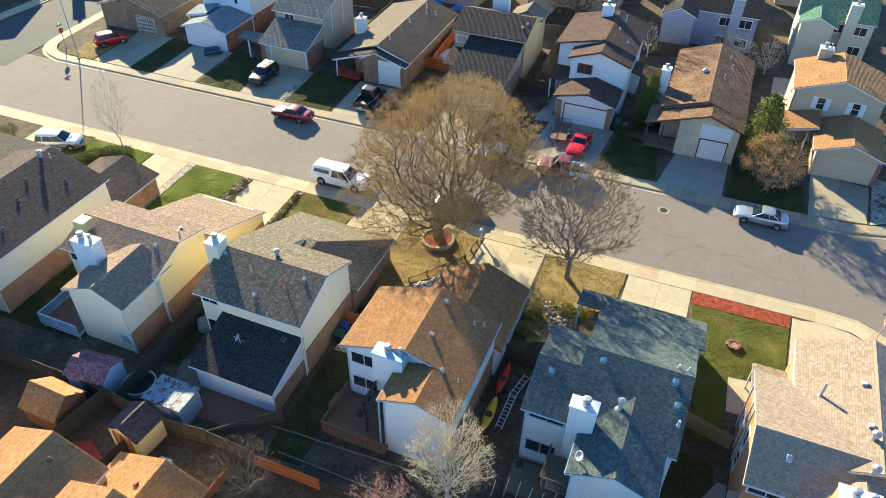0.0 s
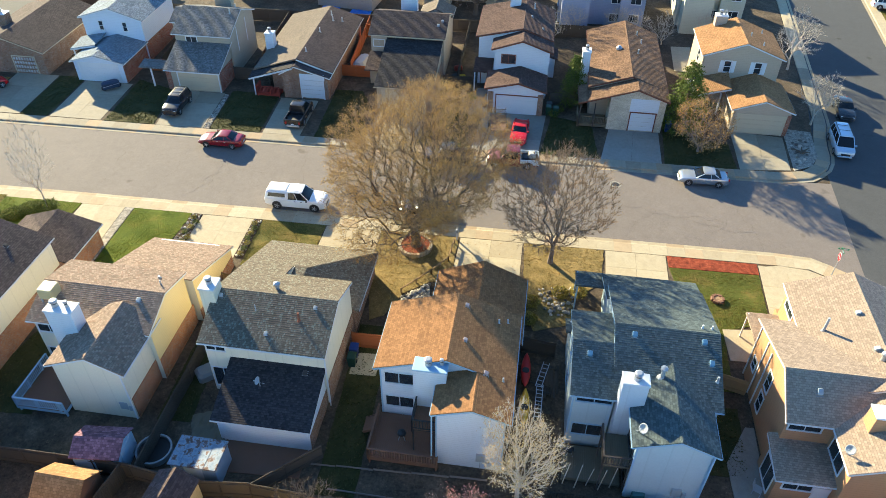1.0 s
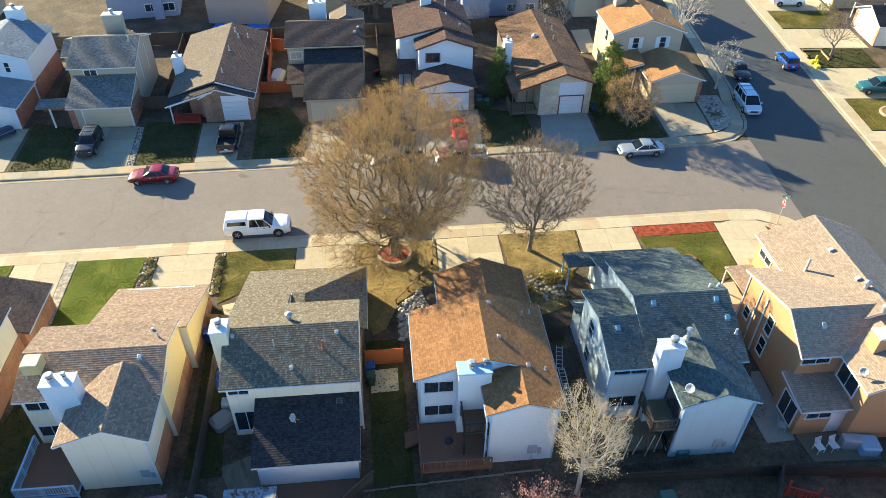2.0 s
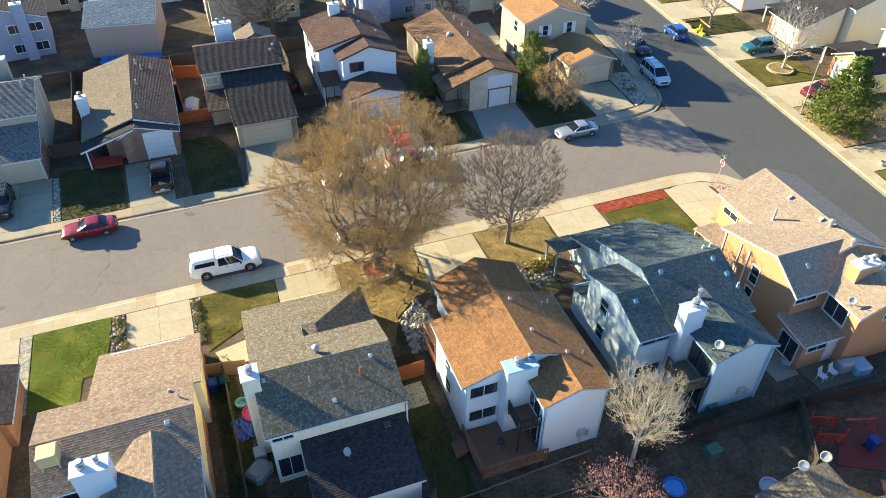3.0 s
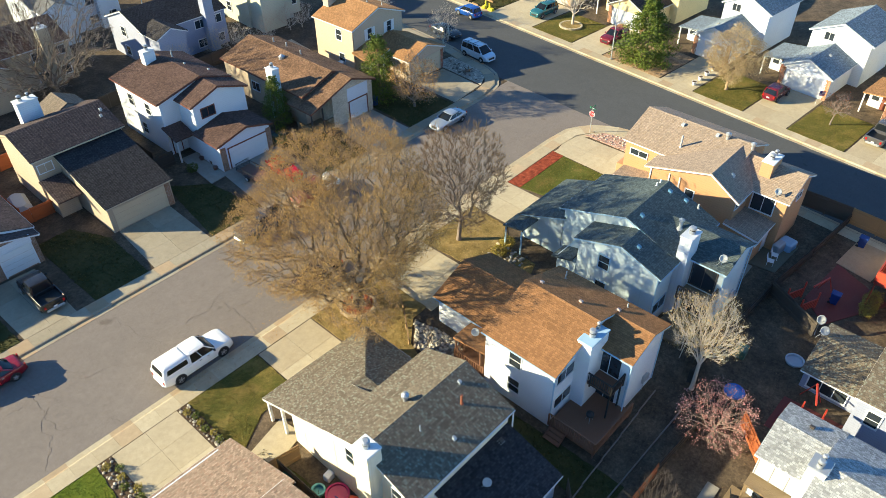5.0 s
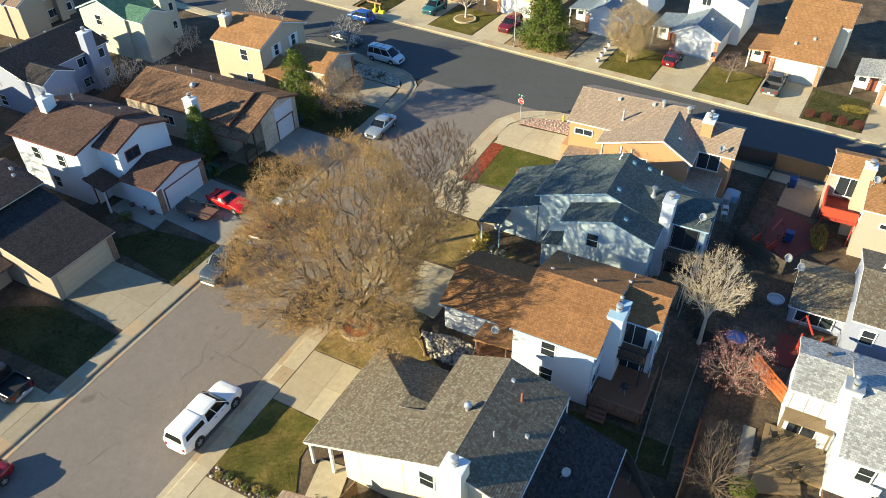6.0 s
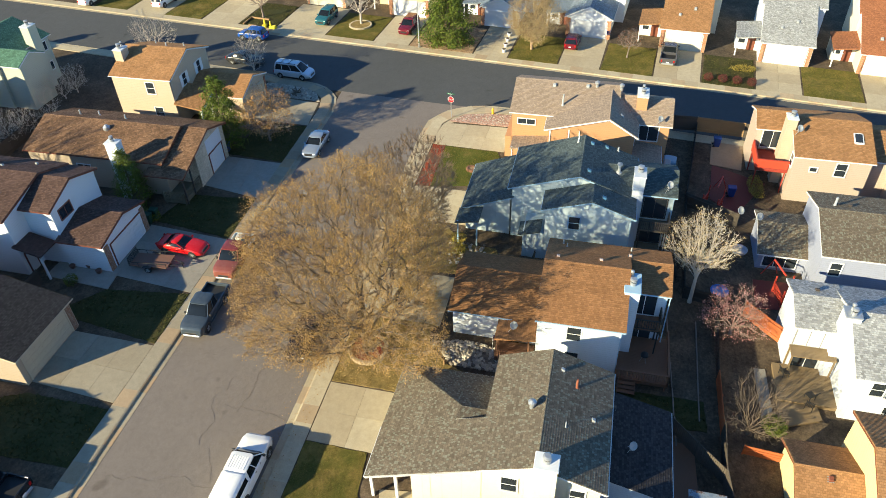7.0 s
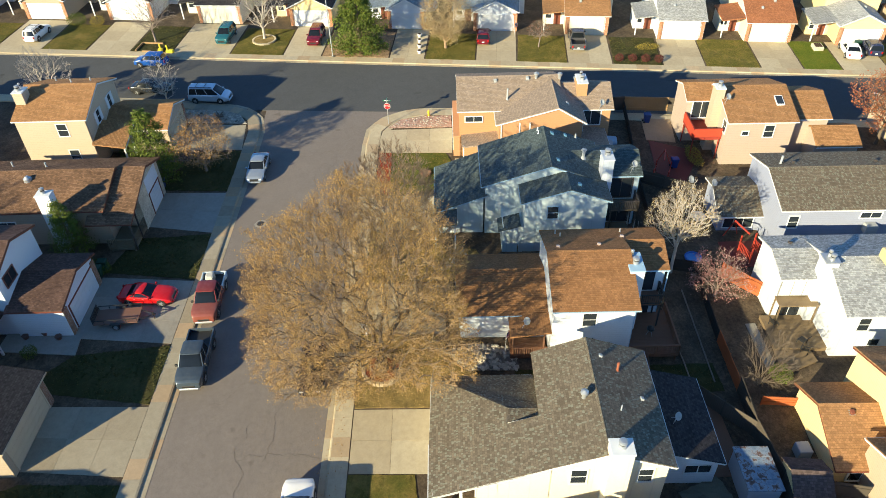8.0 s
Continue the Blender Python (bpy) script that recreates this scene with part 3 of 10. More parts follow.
            for fc in bm.faces:
                for lo in fc.loops:
                    lo[lay].uv = (lo.vert.co.x + lo.vert.co.y, lo.vert.co.x - lo.vert.co.y)
            part("ridge_cap", bm, rm or self.roof, self.ob)

    @staticmethod
    def on(face, pos):
        """Maps (along, outward, z) on a wall to the house's frame."""
        return {"S": lambda t, d, z: (t, pos - d, z), "N": lambda t, d, z: (t, pos + d, z), "E": lambda t, d, z: (pos + d, t, z), "W": lambda t, d, z: (pos - d, t, z)}[face]

    def panel(self, face, pos, t0, t1, z0, z1, mat, name="wall_cladding", d=0.03, label=""):
        return part(name, box(B(), t0, t1, -0.05, d, z0, z1, self.on(face, pos)), M[mat], self.ob, label)

    def window(self, face, pos, t, z, w=1.5, h=1.0, panes=2, frame="trim_white", stacked=False, shutter=None, name="window", casing=0.09):
        f = self.on(face, pos)
        bm = B()
        c = casing
        box(bm, t - w / 2 - c, t + w / 2 + c, -0.04, 0.06, z + h / 2, z + h / 2 + c, f)
        box(bm, t - w / 2 - c, t + w / 2 + c, -0.04, 0.085, z - h / 2 - c, z - h / 2, f)
        box(bm, t - w / 2 - c, t - w / 2, -0.04, 0.06, z - h / 2, z + h / 2, f)
        box(bm, t + w / 2, t + w / 2 + c, -0.04, 0.06, z - h / 2, z + h / 2, f)
        for i in range(1, panes):
            if stacked:
                q = z - h / 2 + h * i / panes
                box(bm, t - w / 2, t + w / 2, -0.04, 0.05, q - 0.025, q + 0.025, f)
            else:
                q = t - w / 2 + w * i / panes
                box(bm, q - 0.025, q + 0.025, -0.04, 0.05, z - h / 2, z + h / 2, f)
        ob = part(name, bm, M[frame], self.ob)
        for i in range(panes):
            if stacked:
                part("pane", box(B(), t - w / 2 + 0.02, t + w / 2 - 0.02, -0.03, 0.034, z - h / 2 + h * i / panes + 0.02, z - h / 2 + h * (i + 1) / panes - 0.02, f), M["glass"], ob)
            else:
                part("pane", box(B(), t - w / 2 + w * i / panes + 0.02, t - w / 2 + w * (i + 1) / panes - 0.02, -0.03, 0.034, z - h / 2 + 0.02, z + h / 2 - 0.02, f), M["glass"], ob)
        if shutter:
            for s in (-1, 1):
                a = t + s * (w / 2 + c + 0.22)
                part("shutter", box(B(), a - 0.19, a + 0.19, -0.04, 0.06, z - h / 2 - 0.05, z + h / 2 + 0.05, f), M[shutter], ob)
        return ob

    def garage_door(self, face, pos, t, w=4.8, h=2.15, mat="trim_white", frame=None, lights=False, z0=0.0):
        f = self.on(face, pos)
        bm = B()
        c = 0.12
        for a, b in ((t - w / 2 - c, t - w / 2), (t + w / 2, t + w / 2 + c)):
            box(bm, a, b, -0.04, 0.06, z0 - 0.1, z0 + h, f)
        box(bm, t - w / 2 - c, t + w / 2 + c, -0.04, 0.06, z0 + h, z0 + h + c, f)
        ob = part("garage_door", bm, M[frame] if frame else self.trim, self.ob)
        for i in range(4):
            bm = B()
            za, zb = z0 + h * i / 4 + 0.012, z0 + h * (i + 1) / 4 - 0.012
            box(bm, t - w / 2, t + w / 2, -0.04, 0.015, za, zb, f)
            if not (lights and i == 3):
                k = 8
                for j in range(k):
                    a = t - w / 2 + w * j / k
                    box(bm, a + 0.07, a + w / k - 0.07, 0.0, 0.03, za + 0.08, zb - 0.08, f)
            panel = part("door_panel", bm, M[mat], ob)
            if lights and i == 3:
                for j in range(8):
                    a = t - w / 2 + w * j / 8
                    part("pane", box(B(), a + 0.09, a + w / 8 - 0.09, 0.0, 0.03, za + 0.12, zb - 0.12, f), M["glass"], panel)
        return ob

    def door(self, face, pos, t, w=0.95, h=2.05, mat="trim_white", z0=0.0):
        f = self.on(face, pos)
        bm = B()
        for a, b in ((t - w / 2 - 0.09, t - w / 2), (t + w / 2, t + w / 2 + 0.09)):
            box(bm, a, b, -0.04, 0.06, z0, z0 + h, f)
        box(bm, t - w / 2 - 0.09, t + w / 2 + 0.09, -0.04, 0.06, z0 + h, z0 + h + 0.09, f)
        ob = part("door", bm, self.trim, self.ob)
        leaf = part("door_leaf", box(B(), t - w / 2, t + w / 2, -0.04, 0.025, z0, z0 + h, f), M[mat], ob)
        part("handle", box(B(), t + w / 2 - 0.12, t + w / 2 - 0.08, 0.025, 0.07, z0 + 0.95, z0 + 1.1, f), M["metal"], leaf)
        return ob

    def chimney(self, u0, u1, v0, v1, top, mat="white_panel", flues=((0.3, 0.5, 0.2),), base=-0.8, cap="trim_white"):
        bm = B()
        box(bm, u0, u1, v0, v1, base, top)
        ob = part("chimney", bm, M[mat], self.ob)
        part("chimney_cap", bevel_box(B(), u0 - 0.06, u1 + 0.06, v0 - 0.06, v1 + 0.06, top - 0.002, top + 0.09, 0.03), M[cap], ob)
        for fu, fv, r in flues:
            x, y = u0 + (u1 - u0) * fu, v0 + (v1 - v0) * fv
            bm = B()
            tube(bm, (x, y, top), (x, y, top + 0.36), r, n=14)
            flue = part("flue", bm, M["metal"], ob)
            part("flue_collar", tube(B(), (x, y, top + 0.36), (x, y, top + 0.47), r * 0.86, n=14), M["iron"], flue)
            bm = B()
            tube(bm, (x, y, top + 0.47), (x, y, top + 0.60), r * 1.12, n=14)
            tube(bm, (x, y, top + 0.60), (x, y, top + 0.65), r * 1.12, r * 0.7, n=14)
            part("flue_cap", bm, M["metal"], flue)
        return ob

    def pipe(self, u, v, h=0.55, r=0.055, mat="metal_dull", cap=False):
        z = self.rz(u, v)
        bm = B()
        tube(bm, (u, v, z - 0.1), (u, v, z + 0.06), r * 2.4, r * 1.2, 10)
        tube(bm, (u, v, z), (u, v, z + h), r, n=10)
        if cap:
            tube(bm, (u, v, z + h), (u, v, z + h + 0.12), r * 1.7, n=10)
            tube(bm, (u, v, z + h + 0.12), (u, v, z + h + 0.18), r * 1.7, r * 0.5, n=10)
        part("vent_pipe", bm, M[mat], self.ob)

    def vent(self, u, v, s=0.36, mat="metal_dull"):
        """A low square roof vent that follows the slope."""
        z = self.rz(u, v)
        gu, gv = (self.rz(u + 0.1, v) - self.rz(u - 0.1, v)) / 0.2, (self.rz(u, v + 0.1) - self.rz(u, v - 0.1)) / 0.2
        f = lambda x, y, q: (u + x, v + y, z + gu * x + gv * y + q)
        bm = B()
        box(bm, -s * 0.36, s * 0.36, -s * 0.36, s * 0.36, 0.0, 0.13, f)
        bevel_box(bm, -s * 0.45, s * 0.45, -s * 0.45, s * 0.45, 0.13, 0.20, 0.035, f)
        ob = part("roof_vent", bm, M[mat], self.ob)
        part("flashing", box(B(), -s * 0.62, s * 0.62, -s * 0.62, s * 0.62, -0.01, 0.012, f), M["trim_grey"], ob)

    def turbine(self, u, v, r=0.2):
        z = self.rz(u, v)
        bm = B()
        tube(bm, (u, v, z - 0.1), (u, v, z + 0.28), r * 0.75, n=12)
        tube(bm, (u, v, z + 0.28), (u, v, z + 0.40), r * 0.75, r * 1.25, n=12)
        tube(bm, (u, v, z + 0.40), (u, v, z + 0.56), r * 1.25, n=12)
        tube(bm, (u, v, z + 0.56), (u, v, z + 0.68), r * 1.25, r * 0.3, n=12)
        part("turbine_vent", bm, M["metal"], self.ob)

    def dish(self, u, v, z=None, heading=200, r=0.4, mast=0.6):
        r *= 0.8
        z = self.rz(u, v) if z is None else z
        a, el = radians(heading), radians(38)
        d = Vector((math.cos(a) * math.cos(el), math.sin(a) * math.cos(el), math.sin(el)))
        top = Vector((u, v, z + mast))
        bm = B()
        tube(bm, (u, v, z - 0.05), top, 0.03, n=8)
        for s in (-0.35, 0.35):
            tube(bm, (u + s, v + 0.3, z - 0.1), (u, v, z + mast * 0.7), 0.015, n=5)
        mast_ob = part("dish_mast", bm, M["metal_dull"], self.ob)
        bm = B()
        q = d.to_track_quat("Z", "Y").to_matrix()
        rings = []
        for k in range(5):
            rr = r * k / 4
            rings.append([bm.verts.new(top + q @ Vector((rr * math.cos(2 * math.pi * i / 20), rr * math.sin(2 * math.pi * i / 20), 0.10 * (rr / r) ** 2 + 0.06))) for i in range(20)] if k else [bm.verts.new(top + d * 0.06)])
        for i in range(20):
            bm.faces.new((rings[0][0], rings[1][i], rings[1][(i + 1) % 20]))
        for lo, hi in zip(rings[1:], rings[2:]):
            for i in range(20):
                bm.faces.new((lo[i], hi[i], hi[(i + 1) % 20], lo[(i + 1) % 20]))
        ob = part("satellite_dish", bm, M["metal_dull"], mast_ob, smooth=True)
        so = ob.modifiers.new("thickness", "SOLIDIFY")
        so.thickness = 0.02
        bm = B()
        tube(bm, top - Vector((0, 0, 0.15)), top + d * 0.42 - Vector((0, 0, 0.08)), 0.015, n=6)
        tube(bm, top + d * 0.42 - Vector((0, 0, 0.08)), top + d * 0.36, 0.04, n=8)
        part("dish_arm", bm, M["metal_dull"], mast_ob)

    def downspout(self, u, v, top, base=0.05):
        bm = B()
        bar(bm, (u, v, base), (u, v, top), 0.09, 0.07)
        part("downspout", bm, self.trim, self.ob)

    def deck(self, u0, u1, v0, v1, z, mat="deck_brown", rails=("S", "W"), rail_mat=None, h=0.9, base=0.0, name="deck"):
        """Planks on a frame, with posts and balusters."""
        rm = M[rail_mat] if rail_mat else M[mat]
        ob = part(name, box(B(), u0 + 0.02, u1 - 0.02, v0 + 0.02, v1 - 0.02, max(base, z - 0.35), z - 0.045), rm, self.ob)
        count = max(1, round((u1 - u0) / 0.145))
        step = (u1 - u0) / count
        plank = None
        for i in range(count):
            if plank is None:
                plank = part("plank", box(B(), 0, step - 0.012, v0, v1, z - 0.04, z), M[mat], ob)
                plank.location.x = u0
            else:
                share("plank", plank.data, ob, Matrix.Translation((u0 + i * step, 0, 0)))
        for x, y in ((u0 + 0.06, v0 + 0.1), (u1 - 0.06, v0 + 0.1), (u0 + 0.06, v1 - 0.1), (u1 - 0.06, v1 - 0.1)):
            part("deck_post", box(B(), x - 0.05, x + 0.05, y - 0.05, y + 0.05, -0.6, z - 0.045), rm, ob)
        for side in rails:
            a, b = {"S": ((u0, v0), (u1, v0)), "N": ((u0, v1), (u1, v1)), "W": ((u0, v0), (u0, v1)), "E": ((u1, v0), (u1, v1))}[side]
            bm = B()
            bar(bm, (*a, z + h), (*b, z + h), 0.11, 0.045)
            rail = part("railing", bm, rm, ob)
            bm = B()
            bar(bm, (*a, z + 0.12), (*b, z + 0.12), 0.05, 0.06)
            part("bottom_rail", bm, rm, ob)
            d = Vector((b[0] - a[0], b[1] - a[1], 0))
            cnt = max(2, int(d.length / 0.16))
            for i in range(cnt + 1):
                q = Vector((*a, 0)) + d * i / cnt
                w = 0.045 if i % 10 and i != cnt else 0.1
                part("baluster", box(B(), q.x - w / 2, q.x + w / 2, q.y - w / 2, q.y + w / 2, z - (0.25 if w > 0.05 else -0.1), z + h - 0.02), rm, ob)
        return ob

    def steps(self, u, v, face, z, n=4, w=1.2, mat="deck_brown"):
        f = self.on(face, 0)
        base = {"S": (u, -v), "N": (u, v), "E": (v, u), "W": (v, -u)}[face]
        ob = None
        for i in range(n):
            zz = z * (n - i) / (n + 1)
            d0 = base[1] + 0.28 * i
            p = part("stairs" if ob is None else "step", box(B(), base[0] - w / 2, base[0] + w / 2, d0, d0 + 0.3, zz - 0.05, zz, f), M[mat], ob or self.ob)
            ob = ob or p
        bm = B()
        for s in (-1, 1):
            pts = [f(base[0] + s * w / 2, base[1] - 0.05, z), f(base[0] + s * w / 2, base[1] + 0.28 * n, 0.05)]
            bar(bm, pts[0], pts[1], 0.05, 0.2)
        part("stringer", bm, M[mat], ob)


# ---------------------------------------------------------------- ground, roads, pavements


def sheet(name, pts, lift, mat, thick=0.25, label="", parent=None, kind="structure", category=""):
    """A flat piece of the ground with its own edge, lift metres over the road."""
    bm = B()
    prism(bm, [(x, y, G(x, y) + lift) for x, y in pts], (0, 0, -thick))
    ob = part(name, bm, M[mat] if isinstance(mat, str) else mat, parent, label)
    if parent is None:
        tagged(ob, label, category or name.replace("_", " "), "", kind)
    return ob


def yn(x):
    return 49.7 - 0.0355 * x          # the street's south edge


def yf(x):
    return 60.7 - 0.0355 * x          # and its north edge


def xw(y):
    return 17.9 + 0.127 * y           # the side street's west edge


def xe(y):
    return 28.4 + 0.128 * y           # and its east edge


bm = B()
prism(bm, [(x, y, G(x, y) - 0.06) for x, y in ((-1200, -1200), (1200, -1200), (1200, 1200), (-1200, 1200))], (0, 0, -0.5))
tagged(part("ground", bm, M["dirt"], None), "bare brown soil under the whole neighbourhood", "ground", kind="structure")

south_kerb = [(-110, yn(-110)), (-40, yn(-40)), (0, yn(0)), (15.5, yn(15.5)), (18.6, 48.8), (20.9, 47.4), (22.5, 45.0), (23.0, 42.5), (xw(38), 38), (xw(0), 0), (xw(-60), -60)]
north_kerb = [(xw(150), 150), (xw(72), 72), (25.9, 68), (25.4, 64.6), (24.2, 62.2), (22.0, 60.6), (19.0, 60.05), (15, yf(15)), (0, yf(0)), (-40, yf(-40)), (-74, yf(-74)), (-76.4, 64.1), (-78.4, 66.0), (-79, 68.5), (-79, 110)]
east_kerb = [(xe(-60), -60), (xe(0), 0), (xe(40), 40), (xe(80), 80), (xe(150), 150)]
west_kerb = [(-84.3, 110), (-90.3, 70), (-91.4, 66.8), (-94, 64.9), (-110, yf(-110))]

sheet("road", [(-110, yn(-110) - 0.3), (-40, yn(-40) - 0.3), (15, yn(15) - 0.3), (18.4, 48.4), (20.6, 47.1), (22.2, 44.7), (22.7, 42.0), (24.0, 42.0), (23.8, 55), (24.6, 60.5), (15, yf(15) + 0.3), (-40, yf(-40) + 0.3), (-110, yf(-110) + 0.3)], 0.0, "asphalt_old", 0.4, "worn tan-grey asphalt street with cracks and stains")
sheet("side_road", [(xw(-60) - 1.2, -60), (xe(-60) + 0.3, -60), (xe(150) + 0.3, 150), (xw(150) - 3.2, 150), (24.7, 75), (23.7, 60), (22.6, 48), (xw(40) - 1.0, 40)], 0.004, "asphalt_new", 0.4, "dark newly laid asphalt side street")
# darker asphalt here also holds the house shade lying on this street
sheet("west_road", [(-90.6, 60), (-78.7, 60), (-78.7, 110), (-84.6, 110)], 0.003, "asphalt_new", 0.4, "side street asphalt darkened for the shade on it")


def along(line, step):
    """Points at even steps along a line, with the normal to its left."""
    pts = [Vector((*p, 0)) for p in line]
    out, left = [], 0.0
    for a, b in zip(pts, pts[1:]):
        d = b - a
        while left <= d.length:
            out.append(a + d.normalized() * left)
            left += step
        left -= d.length
    out.append(pts[-1])
    res = []
    for i, p in enumerate(out):
        t = (out[min(i + 1, len(out) - 1)] - out[max(i - 1, 0)]).normalized()
        res.append((p, Vector((-t.y, t.x, 0))))
    return res


def kerb(name, line, side, step=1.55, near=None, label="", gutter_w=0.42, walk_w=1.2, mats=("concrete", "concrete_pink")):
    """Gutter, kerb and pavement slabs along a road's edge. side: 1 if the pavement is left of the line."""
    pts = along(line, step)
    at = lambda q, d, z: (q[0].x + q[1].x * d * side, q[0].y + q[1].y * d * side, G(q[0].x + q[1].x * d * side, q[0].y + q[1].y * d * side) + z)
    root = new(name)
    tagged(root, label, "pavement", "", "structure")
    g0, g1, w0, w1 = -0.02, gutter_w, gutter_w + 0.16, gutter_w + 0.16 + walk_w
    far_g, far_w = [], []
    for i, (a, b) in enumerate(zip(pts, pts[1:])):
        gap = min(0.007 / max((b[0] - a[0]).length, 0.1), 0.2)
        a2 = (a[0].lerp(b[0], gap), a[1].lerp(b[1], gap))
        mid = (a[0] + b[0]) / 2
        kb, wb = B(), B()
        # gutter pan and kerb in one section
        sec = [(g0, 0.015), (g1, 0.0), (g1 + 0.05, 0.10), (w0 - 0.006, LOT), (w0 - 0.006, -0.2), (g0, -0.2)]
        va, vb = [kb.verts.new(at(a2, d, z)) for d, z in sec], [kb.verts.new(at(b, d, z)) for d, z in sec]
        for k in range(6):
            kb.faces.new((va[k], va[(k + 1) % 6], vb[(k + 1) % 6], vb[k]))
        kb.faces.new(va)
        kb.faces.new(vb[::-1])
        prism(wb, [at(a2, w0, LOT + 0.004), at(b, w0, LOT + 0.004), at(b, w1, LOT + 0.004), at(a2, w1, LOT + 0.004)], (0, 0, -0.14))
        if near is None or near(mid):
            part("kerb_stone", kb, M[mats[0] if i % 3 else mats[1]], root)
            part("slab", wb, M[mats[1] if (i * 7) % 4 == 0 else mats[0]], root)
        else:
            far_g.append(kb)
            far_w.append(wb)
    for nm, lst, mt in (("kerb_run", far_g, "concrete"), ("slab_run", far_w, "concrete")):
        if lst:
            verts, faces = [], []
            for b in lst:
                b.verts.index_update()
                o = len(verts)
                verts += [v.co.copy() for v in b.verts]
                faces += [[v.index + o for v in f.verts] for f in b.faces]
                b.free()
            me = bpy.data.meshes.new(nm)
            me.from_pydata(verts, [], faces)
            me.materials.append(M[mt])
            tagged(share(nm, me, root), kind="stuff")


def lot(name, pts, lift=0.10, mat="dirt", label=""):
    return sheet(name, pts, lift, mat, 0.3, label)


# the lots: soil between the pavements
W = 1.78
lot("yard_ground", [(-110, yn(-110) - W), (-40, yn(-40) - W), (15.5, yn(15.5) - W), (17.9, 47.0), (19.6, 46.0), (20.7, 44.4), (21.2, 42.3), (xw(38) - W, 38), (xw(0) - W, 0), (xw(-60) - W, -60), (-110, -60)], label="bare soil and dead grass of the back yards")
lot("yard_ground_north", [(xw(150) - W, 150), (xw(75) - W - 0.2, 75), (24.1, 68.2), (23.7, 65.2), (22.8, 63.5), (21.2, 62.3), (18.8, 61.8), (15, yf(15) + W), (-40, yf(-40) + W), (-74, yf(-74) + W), (-75.7, 66), (-76.8, 67.5), (-77.2, 69), (-77.2, 150)], label="bare soil and dead grass of the far yards")
lot("yard_ground_east", [(xe(-60) + W, -60), (160, -60), (160, 150), (xe(150) + W, 150)], label="bare soil of the yards along the side street")


def drive(pts, nu=2, nv=3, mat="concrete", label="pale concrete driveway in jointed slabs", name="driveway", lift=LOT + 0.006):
    """A driveway of slabs: corners street-left, street-right, house-right, house-left."""
    root = new(name)
    tagged(root, label, "driveway", "", "structure")
    a, b, c, d = (Vector((*p, 0)) for p in pts)
    for j in range(nv):
        for i in range(nu):
            q = []
            for x, y in ((i, j), (i + 1, j), (i + 1, j + 1), (i, j + 1)):
                s, t = x / nu, y / nv
                q.append(a.lerp(b, s).lerp(d.lerp(c, s), t))
            m = (q[0] + q[1] + q[2] + q[3]) / 4
            bm = B()
            pp = []
            for v in q:
                w = v + (m - v).normalized() * 0.011
                pp.append((w.x, w.y, G(w.x, w.y) + lift))
            prism(bm, pp, (0, 0, -0.12))
            part("slab", bm, M[mat], root)
    return root


TURF = []


def lawn(pts, mat="lawn_green", label="patchy green front lawn", name="lawn", lift=0.145, seed=1):
    """Turf with an uneven edge and a slightly rolling top."""
    rnd = random.Random(seed)
    TURF.append((pts, mat))
    ring = []
    n = len(pts)
    for i in range(n):
        a, b = Vector((*pts[i], 0)), Vector((*pts[(i + 1) % n], 0))
        k = max(2, int((b - a).length / 0.6))
        for j in range(k):
            p = a.lerp(b, j / k)
            if j:
                p += Vector((rnd.uniform(-0.05, 0.05), rnd.uniform(-0.05, 0.05), 0))
            ring.append(p)
    bm = B()
    top = [bm.verts.new((p.x, p.y, G(p.x, p.y) + lift)) for p in ring]
    low = [bm.verts.new((p.x, p.y, G(p.x, p.y) - 0.05)) for p in ring]
    bm.faces.new(top)
    for i in range(len(ring)):
        j = (i + 1) % len(ring)
        bm.faces.new((top[i], low[i], low[j], top[j]))
    ob = part(name, bm, M[mat], None, label)
    return tagged(ob, label, "lawn", "", "structure")


# front yards on the south side
lawn([(-62, 49.9), (-56.5, 50.2), (-56.5, 43), (-62, 43)], "lawn_mixed", "mixed green and yellow lawn")
drive([(-63.5, 50.2), (-57.2, 50.1), (-57.2, 43.5), (-63.5, 43.5)], 2, 3)
lawn([(-56.4, 49.9), (-48.7, 49.65), (-48.9, 46.4), (-52, 43), (-56.4, 43)], "lawn_green", "green lawn with a low clipped hedge")
drive([(-48.6, 49.62), (-44.3, 49.48), (-44.4, 43.6), (-48.8, 43.8)], 2, 3)
sheet("gravel_strip", [(-44.25, 49.45), (-43.4, 49.42), (-43.7, 41.5), (-44.35, 41.5)], 0.15, "gravel", 0.2, "strip of grey and white gravel", category="gravel")
lawn([(-43.3, 49.42), (-37.6, 49.2), (-38.2, 43.6), (-39.9, 43.4), (-40.2, 41.2), (-43.6, 41.5)], "lawn_green", "lush green lawn beside a concrete driveway")
sheet("rock_bed", [(-37.5, 49.2), (-36.55, 49.15), (-36.75, 43.4), (-38.1, 43.5)], 0.145, "mulch_brown", 0.2, "dark rock bed with edging stones", category="garden bed")
drive([(-36.5, 49.15), (-31.6, 49.0), (-31.8, 42.6), (-36.9, 42.9)], 2, 3)
sheet("rock_bed", [(-31.55, 48.98), (-30.75, 48.95), (-30.9, 43.6), (-31.7, 43.6)], 0.145, "mulch_brown", 0.2, "narrow rock bed with small shrubs", category="garden bed")
lawn([(-30.7, 48.95), (-24.7, 48.72), (-24.9, 44.4), (-28.0, 44.2), (-30.9, 42.6)], "lawn_mixed", "half dry yellow and green lawn")
drive([(-24.6, 48.72), (-19.5, 48.55), (-19.75, 43.1), (-24.9, 43.3)], 2, 2)
